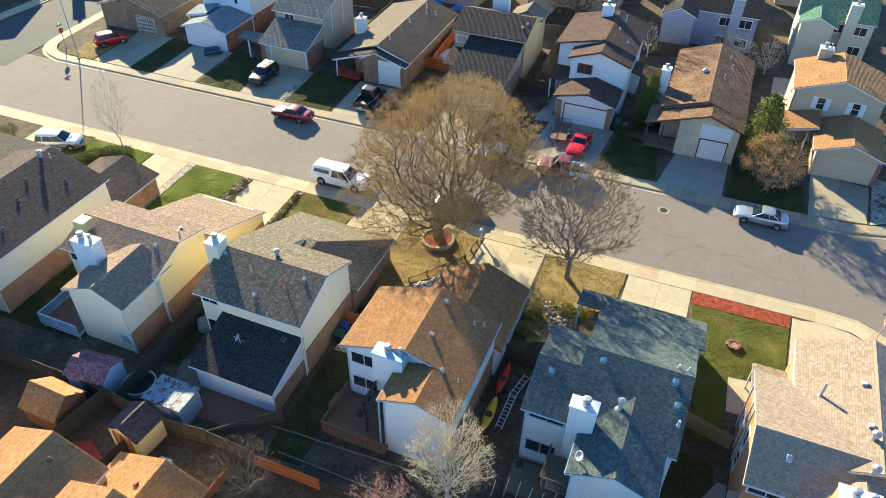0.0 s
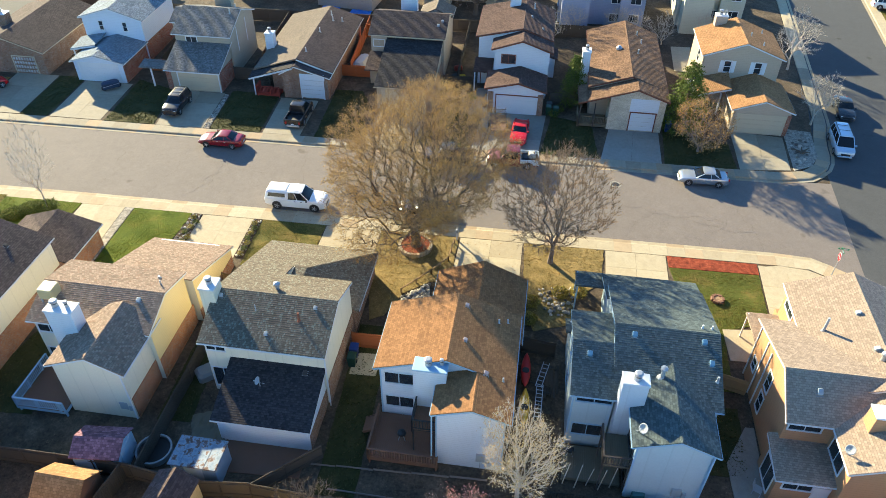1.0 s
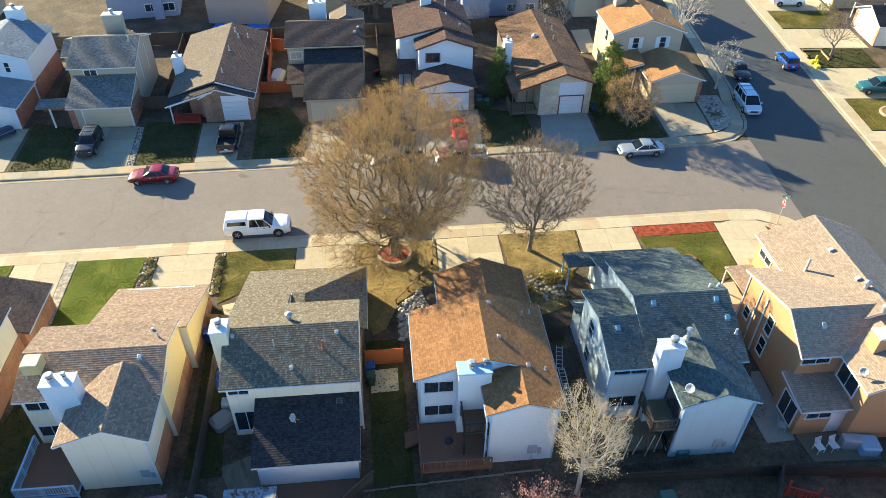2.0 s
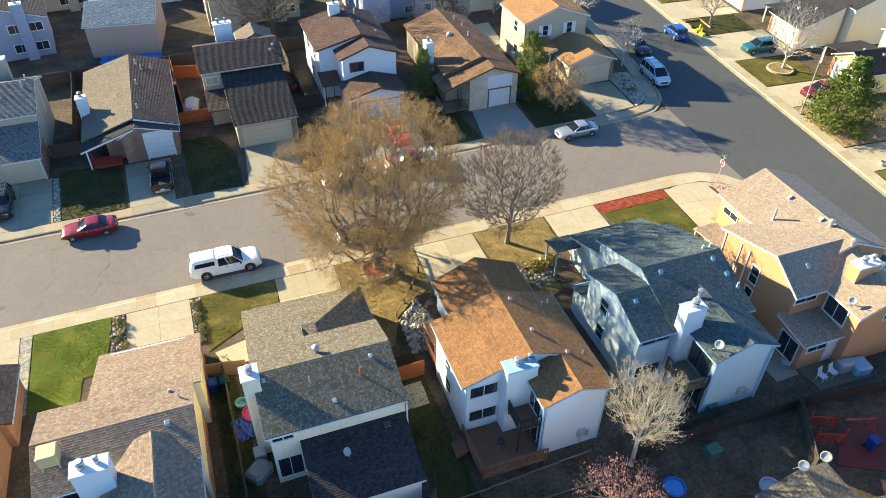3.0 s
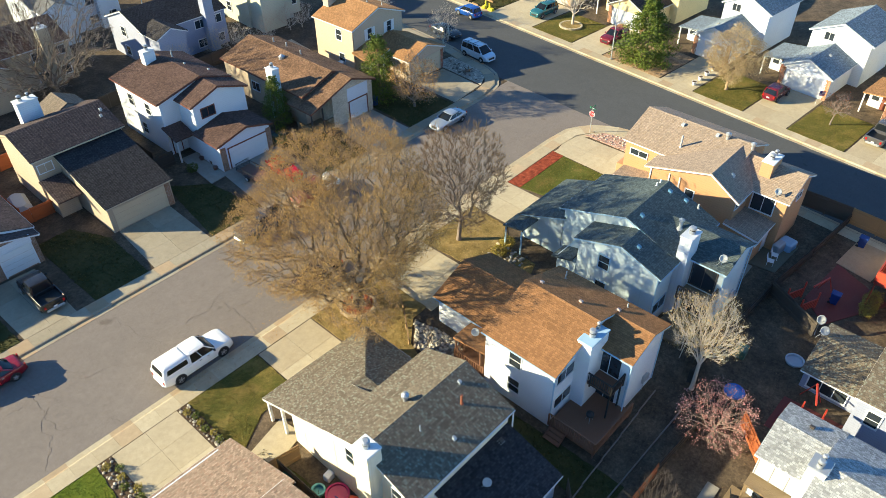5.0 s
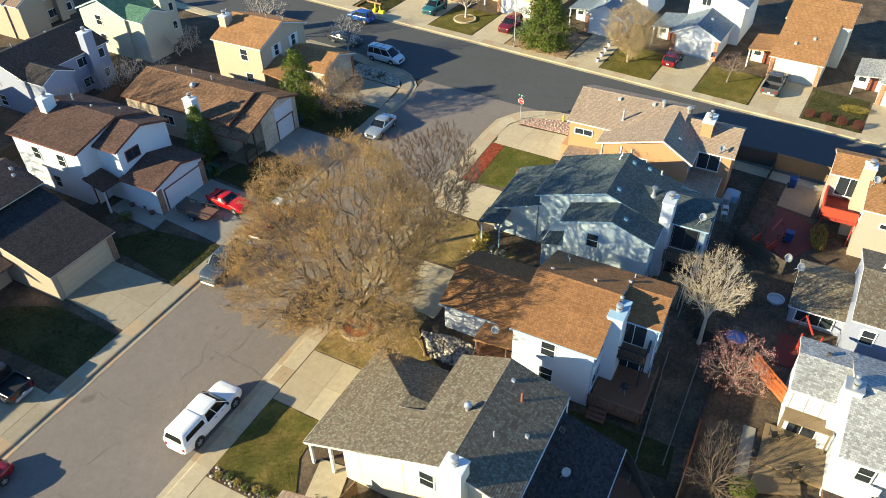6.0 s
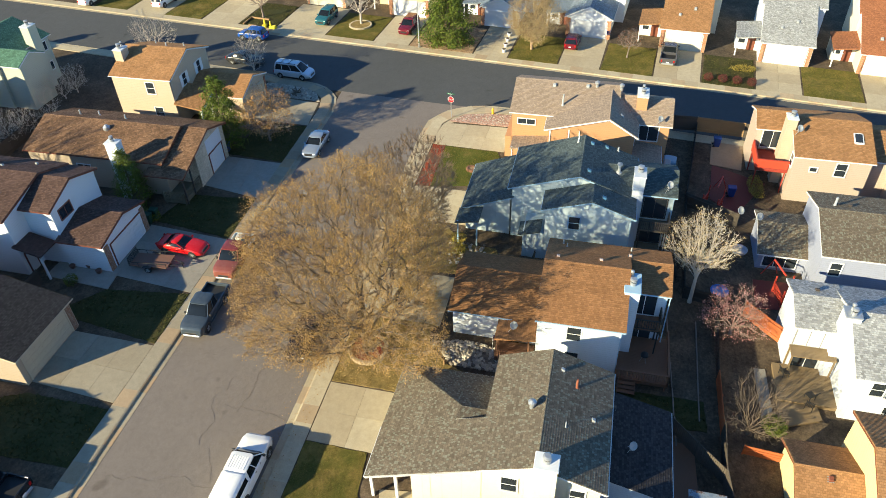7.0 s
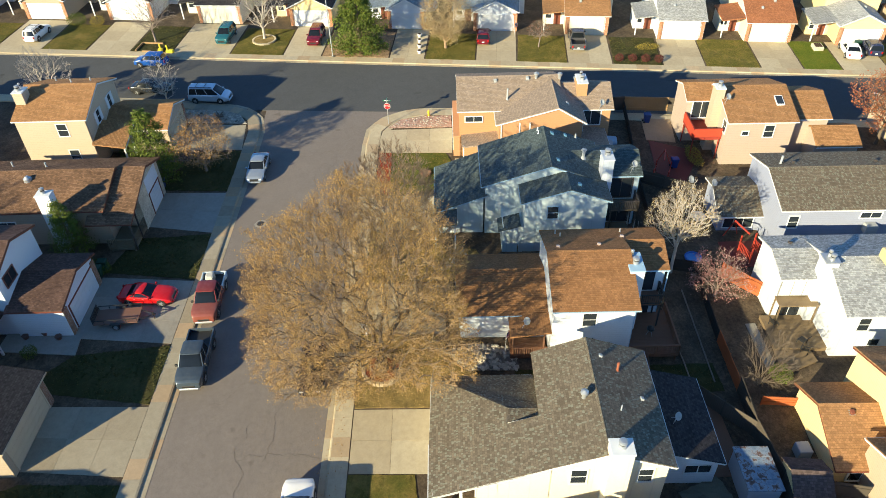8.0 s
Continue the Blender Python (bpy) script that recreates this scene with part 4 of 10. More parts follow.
lawn([(-19.4, 48.5), (-12.35, 48.3), (-12.6, 42.3), (-14.2, 42.3), (-16.4, 40.6), (-17.5, 38), (-18.6, 37.4), (-19.6, 43)], "lawn_dry", "dry straw-coloured grass littered with leaves")
drive([(-12.2, 48.28), (-6.6, 48.1), (-6.9, 41.4), (-12.7, 41.7)], 2, 3)
lawn([(-6.5, 48.05), (0.55, 47.85), (0.1, 43.5), (-2.4, 41.5), (-2.6, 38.5), (-5.6, 37.5), (-6.4, 41)], "lawn_dry", "dry patchy grass below a bare tree")
drive([(0.7, 47.85), (5.9, 47.65), (5.6, 41.3), (0.3, 41.6)], 2, 3)
lawn([(6.0, 46.1), (13.45, 45.9), (13.1, 40.3), (9.2, 39.0), (8.9, 33), (7.2, 33), (6.7, 41)], "lawn_leafy", "green lawn with leaf litter and worn patches")
sheet("mulch_bed", [(6.0, 47.6), (13.6, 47.3), (13.5, 45.95), (6.0, 46.15)], 0.15, "mulch_red", 0.2, "strip of red wood mulch along the pavement", category="garden bed")
drive([(13.7, 47.2), (18.2, 46.7), (18.2, 39.3), (13.2, 39.6)], 2, 3)
sheet("corner_apron", [(13.7, 47.0), (15.5, 47.37), (17.9, 47.0), (19.6, 46.0), (20.7, 44.4), (21.2, 42.3), (20.3, 42.2), (20.0, 44.4), (18.2, 46.2)], 0.115, "concrete", 0.1, "concrete apron at the street corner", category="pavement")
sheet("pebble_bed", [(18.6, 46.4), (20.3, 45.0), (21.0, 42.2), (20.9, 39.3), (18.4, 39.3)], 0.15, "gravel_pink", 0.2, "corner bed of pinkish river pebbles", category="gravel")
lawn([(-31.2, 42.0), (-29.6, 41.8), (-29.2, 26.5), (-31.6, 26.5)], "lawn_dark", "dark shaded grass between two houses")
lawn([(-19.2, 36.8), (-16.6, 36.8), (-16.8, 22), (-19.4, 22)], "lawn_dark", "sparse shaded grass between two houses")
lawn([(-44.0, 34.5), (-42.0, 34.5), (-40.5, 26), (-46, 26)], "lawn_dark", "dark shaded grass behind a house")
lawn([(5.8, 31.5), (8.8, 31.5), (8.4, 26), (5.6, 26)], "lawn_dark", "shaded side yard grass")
# front yards on the north side
lawn([(-73.5, 65.3), (-69.5, 65.2), (-69.5, 73), (-73.5, 73)], "lawn_dry", "yellow dry lawn at the corner")
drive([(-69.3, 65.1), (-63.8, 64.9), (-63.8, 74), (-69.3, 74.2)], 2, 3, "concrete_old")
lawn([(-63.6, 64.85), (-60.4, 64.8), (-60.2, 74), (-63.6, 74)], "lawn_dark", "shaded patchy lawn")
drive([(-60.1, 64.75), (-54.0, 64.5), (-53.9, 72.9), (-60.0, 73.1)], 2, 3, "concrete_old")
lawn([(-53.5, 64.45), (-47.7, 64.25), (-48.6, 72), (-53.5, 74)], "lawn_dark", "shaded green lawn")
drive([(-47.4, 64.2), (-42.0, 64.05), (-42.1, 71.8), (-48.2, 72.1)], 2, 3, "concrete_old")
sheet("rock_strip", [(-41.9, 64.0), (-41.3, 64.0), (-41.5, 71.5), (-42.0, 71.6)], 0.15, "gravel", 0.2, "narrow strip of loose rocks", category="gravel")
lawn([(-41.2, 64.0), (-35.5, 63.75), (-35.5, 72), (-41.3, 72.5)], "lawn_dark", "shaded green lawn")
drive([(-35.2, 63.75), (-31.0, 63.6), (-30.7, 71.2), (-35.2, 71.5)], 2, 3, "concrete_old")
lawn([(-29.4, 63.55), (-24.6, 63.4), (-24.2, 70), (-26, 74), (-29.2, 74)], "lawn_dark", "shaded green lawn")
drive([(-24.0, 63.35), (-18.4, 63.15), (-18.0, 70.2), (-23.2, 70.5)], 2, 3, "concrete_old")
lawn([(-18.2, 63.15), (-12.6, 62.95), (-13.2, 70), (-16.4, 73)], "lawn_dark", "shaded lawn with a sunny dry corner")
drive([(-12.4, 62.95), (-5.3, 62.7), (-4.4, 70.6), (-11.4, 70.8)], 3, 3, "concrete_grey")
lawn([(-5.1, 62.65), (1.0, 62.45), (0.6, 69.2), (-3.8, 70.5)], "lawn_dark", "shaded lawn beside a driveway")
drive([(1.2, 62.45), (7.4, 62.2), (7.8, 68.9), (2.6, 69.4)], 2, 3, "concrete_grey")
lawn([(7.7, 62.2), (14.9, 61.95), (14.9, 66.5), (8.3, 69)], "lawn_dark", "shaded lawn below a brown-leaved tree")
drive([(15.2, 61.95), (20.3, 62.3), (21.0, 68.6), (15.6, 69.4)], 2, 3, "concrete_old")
sheet("gravel_island", [(20.6, 62.25), (22.7, 63.35), (23.72, 65.2), (24.1, 68.2), (24.3, 70.0), (21.4, 70.5)], 0.15, "gravel", 0.2, "gravel corner bed with boulders and a driftwood stump", category="gravel")
# yards along the side street
EAST = [(99.2, 92.9), (86.6, 80.8), (75.0, 67.4), (60.2, 55.3), (46.3, 41.9), (35.2, 30.1), (23.5, 18.0), (11.6, 6.5), (-0.4, -5.4), (-10.3, -15.8)]
for i, (ya, yb) in enumerate(EAST):
    dp = 10.2 if ya > 15 else 9.0
    drive([(xe(ya) + W, ya), (xe(yb) + W, yb), (xe(yb) + W + dp - 1.0, yb - 1.1), (xe(ya) + W + dp - 1.0, ya - 1.1)], 2, 3)
    yc = EAST[i + 1][0] if i + 1 < len(EAST) else yb - 6
    lawn([(xe(yb - 0.2) + W, yb - 0.2), (xe(yc + 0.2) + W, yc + 0.2), (xe(yc) + W + 8.0, yc - 0.8), (xe(yb) + W + 8.0, yb - 1.3)], ("lawn_mixed", "lawn_dark", "lawn_mixed", "lawn_green", "lawn_mixed")[i % 5] if i != 3 else "mulch_tan", "small front lawn beside a driveway", seed=i)
lawn([(xe(105) + W, 105), (xe(99.4) + W, 99.4), (xe(99) + W + 8, 98.5), (xe(105) + W + 8, 104)], "lawn_mixed", "small front lawn beside a driveway")


# ---------------------------------------------------------------- houses, south side of the street
ROT = -2.6


def house_orange_roof():
    h = House(-11.5, 30.5, ROT, "two-storey white house with orange-brown shingle roof and blue trim", "white_siding", "roof_orange", "trim_blue")
    h.block("v", -2.65, 3.55, -4.72, 4.5, 5.40, 0.05, 6.98, 5.40, ra=(0.3, 0.15))
    h.block("v", -5.7, -2.4, -0.5, 4.5, 5.35, 2.05, 6.24, 5.40, ra=(0.3, 0.0), slopes=(1, 1), rake=(1, 0))
    # garage with a lower roof towards the street
    h.block("v", 3.3, 10.3, -2.35, 4.75, 2.75, 1.25, 4.25, 2.75, ra=(0, 0.3), rake=(0, 1))
    h.panel("W", -2.0, 3.6, 9.9, 0.0, 2.65, "white_siding")
    h.garage_door("N", 10.0, 1.3, 4.9)
    # low entry roof beside the garage
    h.slab([(-4.4, 3.4, 2.95), (-2.3, 3.4, 2.95), (-2.3, 6.4, 2.55), (-4.4, 6.4, 2.55)], M["roof_orange"])
    h.deck(-4.3, -2.5, 3.6, 6.3, 0.45, "deck_brown", ("N", "W"), h=0.85)
    for v in (3.9, 6.2):
        part("porch_post", box(B(), -4.3, -4.2, v - 0.05, v + 0.05, 0, 2.6), M["deck_brown"], h.ob)
    h.chimney(-1.95, 0.15, -3.35, -2.3, 6.5, "white_siding", ((0.42, 0.5, 0.23), (0.82, 0.6, 0.12)), cap="trim_blue")
    for z in (4.35, 1.95):
        h.window("S", -2.37, -3.1, z, 1.9, 1.0, 2, "trim_white", casing=0.06)
    for z in (4.2, 1.7):
        h.window("W", -4.35, 0.6 + 0.2, z, 0.95, 1.25, 2, "trim_white", True)
    for u in (-4.33, -0.22, 0.2):
        part("corner_board", box(B(), u - 0.05, u + 0.06, -2.40, -2.34, 0, 5.2), M["trim_blue"], h.ob)
    for u in (-0.14, 4.1):
        part("corner_board", box(B(), u - 0.05, u + 0.05, -5.47, -5.41, 0, 5.1), M["trim_blue"], h.ob)
    h.window("W", -0.15, -3.95, 4.0, 1.7, 1.95, 2, "trim_white", name="balcony_door")
    h.window("W", -0.15, -3.95, 1.45, 1.7, 1.9, 2, "trim_white", name="patio_door")
    h.deck(-1.75, -0.2, -5.2, -2.75, 3.0, "deck_brown", ("S", "W"), "iron", 0.95, 2.85, "balcony")
    h.deck(-4.55, 0.0, -6.1, -2.45, 0.62, "deck_brown", ("S", "W"))
    h.steps(-4.6, -3.3, "W", 0.6, 3, 1.2)
    for u, v in ((0.75, 2.6), (1.0, -0.5), (2.6, -2.6)):
        h.vent(u, v, 0.30, "vent_pink")
    for u, v in ((3.0, 2.1), (3.6, 2.4), (3.7, -2.7)):
        h.pipe(u, v, 0.35)
    h.panel("E", 4.15, -5.3, 3.3, 0.0, 2.5, "brick_brown", "brick_wainscot", 0.04)
    h.downspout(-0.42, -5.62, 5.2)
    h.dish(-3.3, 5.2, 2.75, 215, 0.38, 0.35)
    return h


def house_grey_shingle():
    h = House(-23.9, 33.0, ROT, "two-storey cream house with grey-brown shingles and brick lower walls", "cream_siding", "roof_greybrown", "trim_white")
    h.block("u", -4.55, 4.35, -4.0, 3.5, 5.12, 0.0, 6.54, 5.18, ra=(0.28, 0.12), gutter=(1, 0))
    # the north slope runs on down over the west half
    h.block("u", -4.55, -0.75, 3.3, 10.35, 5.24, 3.31, 5.24, 2.38, ra=(0.28, 0), slopes=(0, 1), ov=2.9)
    part("wall", prism(B(), [(-4.27, 3.1, -1.6), (-4.27, 3.1, 5.12), (-4.27, 6.25, 3.88), (-4.27, 6.25, -1.6)], (3.5, 0, 0)), h.wall, h.ob)
    h.door("N", 7.45, -2.6, 0.95, 2.05, "trim_brown")
    # garage: north and east slopes meet in a hip
    h.slab([(-0.75, 5.5, 4.36), (0.3, 5.2, 4.47), (4.75, 10.2, 2.42), (-0.75, 10.33, 2.39)])
    h.slab([(0.3, 5.2, 4.47), (0.3, 3.2, 4.47), (4.75, 3.2, 2.42), (4.75, 10.2, 2.42)])
    h.slab([(-0.75, 5.5, 4.36), (-0.75, 3.2, 4.40), (0.3, 3.2, 4.47), (0.3, 5.2, 4.47)])
    part("wall", box(B(), -0.75, 4.4, 3.2, 9.9, -1.6, 2.42), M["brick_brown"], h.ob)
    part("wall", prism(B(), [(-0.72, 3.4, 2.3), (-0.72, 3.4, 5.1), (-0.72, 5.6, 4.3), (-0.72, 9.8, 2.3)], (0.04, 0, 0)), h.wall, h.ob)
    h.edge((4.75, 3.3, 2.42), (4.75, 10.2, 2.40), name="gutter", out=(1, 0))
    h.edge((-4.55, 10.34, 2.38), (4.75, 10.2, 2.40), name="gutter", out=(0, 1))
    h.edge((-4.55, 3.5, 5.16), (-4.55, 10.34, 2.4), name="rake_board", out=(-1, 0))
    h.garage_door("N", 9.9, 1.9, 4.7)
    for u, v in ((-4.35, 10.0), (-4.35, 8.4)):
        part("porch_post", box(B(), u - 0.09, u + 0.09, v - 0.09, v + 0.09, -0.1, 2.5 + (10 - v) * 0.4), M["trim_white"], h.ob)
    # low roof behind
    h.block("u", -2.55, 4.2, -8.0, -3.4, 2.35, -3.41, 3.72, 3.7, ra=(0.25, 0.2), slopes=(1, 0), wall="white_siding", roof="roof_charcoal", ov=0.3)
    h.chimney(-5.15, -4.1, -1.15, 0.1, 7.3, "cream_siding", ((0.5, 0.5, 0.23),))
    h.panel("E", 4.23, -3.6, 3.1, -0.4, 2.3, "brick_brown", "brick_wainscot", 0.05)
    h.panel("E", 4.0, -7.6, -3.6, -0.4, 1.4, "brick_brown", "brick_wainscot", 0.05)
    h.window("S", -3.62, -3.5, 4.4, 1.3, 0.45, 2)
    h.window("S", -3.62, -3.35, 1.4, 1.5, 1.9, 2, name="patio_door")
    h.window("W", -4.27, 1.5, 4.0, 0.9, 1.3, 2, stacked=True)
    h.window("W", -4.27, -2.4, 4.0, 0.8, 1.2, 2, stacked=True)
    h.window("W", -2.3, -6.5, 1.5, 1.6, 0.8, 2)
    h.turbine(-0.3, 0.8)
    for u, v, q in ((2.9, -0.75, "v"), (-1.2, -1.3, "p"), (2.0, -1.7, "P"), (0.0, -2.9, "v"), (-3.9, -0.6, "v")):
        h.vent(u, v, 0.27) if q == "v" else h.pipe(u, v, 0.75 if q == "P" else 0.5, 0.08 if q == "P" else 0.04, "pipe_rust" if q == "P" else "metal_dull")
    h.dish(0.1, -5.4, None, 215, 0.34, 0.55)
    h.vent(2.9, -4.2, 0.34, "trim_dark")
    h.downspout(4.3, -3.95, 4.8)
    return h


def house_blue_roof():
    h = House(1.5, 32.0, ROT, "two-storey pale blue-white house with a dark slate-blue shingle roof", "ice_siding", "roof_blue", "trim_blue")
    h.block("u", -2.35, 4.35, -5.05, 5.75, 5.44, -0.2, 7.30, 5.35, ra=(0.25, 0.2))
    # the western part, narrower and a little lower
    h.block("u", -5.0, -2.2, -5.05, 2.55, 5.42, -1.5, 6.70, 5.40, ra=(0.25, 0))
    # rear wing
    h.block("v", -8.4, -2.4, -1.35, 3.75, 5.45, 1.30, 6.48, 5.45, ra=(0.25, 0), rake=(1, 0))
    # garage and entry at the street
    h.block("u", -2.3, 5.0, 5.2, 9.9, 4.40, 5.21, 4.40, 2.62, ra=(0.3, 0.2), slopes=(0, 1))
    h.slab([(-4.4, 7.9, 2.92), (-2.2, 7.9, 2.92), (-2.2, 10.05, 2.52), (-4.4, 10.05, 2.52)])
    for v in (8.1, 9.8):
        part("porch_post", box(B(), -4.3, -4.18, v - 0.06, v + 0.06, -0.2, 2.6), M["trim_blue"], h.ob)
    h.slab([(-5.1, 2.5, 3.15), (-3.3, 2.5, 3.15), (-3.3, 4.4, 2.6), (-5.1, 4.4, 2.6)])
    part("wall", box(B(), -4.8, -2.1, 2.2, 4.0, -1.2, 2.75), h.wall, h.ob)
    h.garage_door("N", 9.6, 1.5, 4.9)
    h.chimney(-2.1, -0.55, -5.5, -4.6, 7.55, "white_panel", ((0.55, 0.5, 0.24),))
    h.window("S", -4.7, -3.4, 4.75, 2.2, 0.4, 2, "trim_blue")
    h.window("S", -4.7, -3.5, 1.7, 1.9, 1.05, 2, "trim_blue")
    h.window("W", -4.75, -0.2, 4.2, 0.9, 1.25, 2, "trim_blue", True)
    h.window("W", -4.75, -0.2, 1.6, 0.9, 1.25, 2, "trim_blue", True)
    h.window("W", -1.0, -6.7, 4.0, 1.9, 1.95, 2, "trim_dark", name="balcony_door")
    h.window("W", -1.0, -6.7, 1.3, 1.9, 1.9, 2, "trim_dark", name="patio_door")
    h.deck(-2.7, -1.0, -8.0, -5.6, 2.75, "deck_grey", ("S", "W"), "trim_dark", 0.95, 2.6, "balcony")
    h.deck(-4.9, -1.2, -7.6, -5.1, 0.3, "deck_grey", ())
    for u in (-4.72, -0.98, 3.38):
        v = -4.76 if u < -4 else -8.2
        part("corner_board", box(B(), u - 0.06, u + 0.06, v, v + 0.06, 0, 5.2), M["trim_blue"], h.ob)
    for u, v in ((-1.1, -0.9), (-3.9, -2.4), (3.3, -0.9), (3.7, -2.2)):
        h.vent(u, v, 0.36, "vent_blue")
    h.pipe(0.6, -3.4, 0.7, 0.14, cap=True)
    h.pipe(4.0, -3.2, 0.4, 0.08)
    for u in (3.3, 3.9):
        h.pipe(u, 0.35, 0.3, 0.06, "trim_white")
    h.dish(-0.75, -7.6, None, 215, 0.38, 0.6)
    h.downspout(3.4, -8.3, 5.3)
    return h


def house_corner_tan():
    h = House(14.5, 31.0, ROT, "orange-tan two-storey corner house with light tan shingles", "orange_siding", "roof_lighttan", "trim_white")
    h.block("v", -2.6, 8.0, -2.65, 5.6, 5.50, 1.6, 7.15, 5.50, ra=(0.2, 0.25))
    h.block("u", -5.0, 2.0, -4.6, 4.25, 5.20, -1.75, 6.95, 5.25, ra=(0.25, 0), rake=(1, 0))
    h.block("v", -7.8, -2.0, -2.2, 3.6, 5.15, 0.9, 6.55, 5.35, ra=(0.25, 0), rake=(1, 0))
    # low roof in the rear corner
    h.slab([(-5.35, -7.1, 2.75), (-1.8, -7.1, 2.75), (-1.8, -3.9, 3.2), (-5.35, -3.9, 3.2)])
    part("wall", box(B(), -5.1, -1.9, -6.8, -3.9, -1.6, 2.7), h.wall, h.ob)
    h.edge((-5.35, -7.1, 2.75), (-1.8, -7.1, 2.75), name="gutter", w=0.1, h=0.14, out=(0, -1))
    h.edge((-5.35, -7.1, 2.75), (-5.35, -3.9, 3.2), name="rake_board", out=(-1, 0))
    # garage towards the street
    part("wall", box(B(), -2.3, 5.2, 7.5, 8.4, -1.6, 2.5), h.wall, h.ob)
    h.slab([(-4.6, 3.6, 2.95), (-2.3, 3.6, 3.0), (-2.3, 7.6, 2.6), (-4.6, 7.6, 2.55)])
    for v in (4.0, 7.4):
        part("porch_post", box(B(), -4.5, -4.4, v - 0.05, v + 0.05, -0.2, 2.6), M["trim_white"], h.ob)
    h.garage_door("N", 8.4, 1.4, 4.9)
    h.chimney(-0.7, 1.35, -5.2, -4.2, 7.2, "orange_siding", ((0.35, 0.5, 0.2), (0.75, 0.5, 0.14)), cap="trim_white")
    h.window("W", -4.75, -0.2, 3.7, 0.75, 1.5, 2, stacked=True)
    h.window("W", -4.75, -0.2, 1.6, 0.75, 1.5, 2, stacked=True)
    h.window("W", -4.75, 2.7, 2.2, 0.7, 1.0, 2, stacked=True)
    h.window("W", -2.3, 6.3, 4.4, 1.7, 0.55, 2)
    h.window("S", -4.25, -3.6, 4.5, 1.9, 0.6, 2)
    h.window("W", -1.85, -5.6, 4.1, 1.9, 1.7, 2, name="balcony_door")
    h.window("W", -5.1, -5.5, 1.2, 1.7, 1.9, 2, name="patio_door")
    h.window("S", -6.8, -3.8, 1.9, 1.7, 0.5, 2)
    h.window("S", -7.55, 1.0, 4.4, 1.0, 0.6, 2)
    h.door("S", -6.8, -2.3, 0.9, 2.0)
    for t in (0.9, 3.7, 1.9):
        part("corner_board", box(B(), -4.82, -4.76, t - 0.06, t + 0.06, 0, 5.3), M["trim_white"], h.ob)
    for u, v in ((-3.0, -2.9), (0.9, 4.0), (1.1, 0.7)):
        h.vent(u, v, 0.36)
    h.pipe(-1.3, 2.9, 1.15, 0.09)
    h.turbine(1.2, -0.2)
    h.turbine(1.1, -2.6)
    h.dish(-1.95, -6.5, None, 215, 0.36, 0.5)
    h.pipe(2.6, -4.5, 0.4, 0.14, "metal", True)
    h.panel("E", 5.25, -2.3, 7.7, 0, 2.4, "brick_brown", "brick_wainscot", 0.04)
    return h


def house_yellow_wall():
    h = House(-36.5, 33.0, ROT, "two-storey cream-walled house with brown and tan mottled shingles", "cream_siding", "roof_tan", "trim_white")
    h.block("u", -4.75, 4.4, -3.1, 3.15, 4.95, 0.0, 6.07, 5.25, ra=(0.28, 0.12))
    h.block("u", -2.2, 4.85, 2.9, 10.1, 4.75, 2.91, 4.75, 2.12, ra=(0.2, 0.15), slopes=(0, 1), ov=0.3)
    h.block("v", -6.6, -1.2, -1.25, 4.30, 4.85, 1.9, 6.05, 4.78, ra=(0.25, 0), rake=(1, 0))
    # east wall only: yellow paint plus the glow bounced off the neighbour's sunlit wall
    part("wall_cladding", prism(B(), [(4.272, -2.75, 1.9), (4.272, 2.8, 1.9), (4.272, 2.8, 5.17), (4.272, 0, 5.9), (4.272, -2.75, 4.9)], (0.025, 0, 0)), M["yellow_siding"], h.ob, "yellow siding with bounced sunlight in its colour")
    part("wall_cladding", prism(B(), [(4.692, 3.2, 1.2), (4.692, 9.75, 1.2), (4.692, 9.75, 2.05), (4.692, 3.2, 4.46)], (0.025, 0, 0)), M["yellow_siding"], h.ob, "yellow siding with bounced sunlight in its colour")
    h.panel("E", 4.28, -2.7, 3.0, -0.6, 2.0, "brick_orange", "brick_wainscot", 0.05)
    h.panel("E", 4.70, 3.2, 9.7, -0.6, 1.3, "brick_orange", "brick_wainscot", 0.05)
    h.panel("E", 3.95, -6.3, -2.7, -0.6, 2.0, "brick_orange", "brick_wainscot", 0.05)
    h.chimney(-2.15, -0.2, -3.85, -2.8, 7.0, "white_siding", ((0.3, 0.5, 0.24), (0.72, 0.55, 0.14)))
    h.garage_door("N", 9.8, 1.2, 4.9)
    h.window("S", -2.75, -3.4, 4.1, 1.7, 0.8, 2)
    h.window("S", -2.75, -3.4, 1.5, 1.6, 1.0, 2)
    # evaporative cooler on the roof
    z = h.rz(-3.6, -1.2)
    ob = part("rooftop_cooler", bevel_box(B(), -4.15, -3.05, -1.75, -0.65, z + 0.25, z + 1.05, 0.06), paint("cooler_tan", (0.52, 0.42, 0.22)), h.ob)
    bm = B()
    for u, v in ((-4.05, -1.65), (-3.15, -1.65), (-4.05, -0.75), (-3.15, -0.75)):
        box(bm, u - 0.04, u + 0.04, v - 0.04, v + 0.04, z - 0.5, z + 0.25)
    part("cooler_stand", bm, M["metal_dull"], ob)
    h.vent(2.8, -0.8, 0.34)
    h.vent(-3.9, 0.1 - 0.5, 0.3)
    h.pipe(3.6, 1.0, 0.45)
    h.pipe(3.0, 1.9, 0.2, 0.1)
    h.deck(-4.6, -1.0, -7.0, -3.0, 0.5, "deck_brown", ("S", "W"), "trim_blue")
    h.downspout(3.95, -6.5, 4.6)
    return h


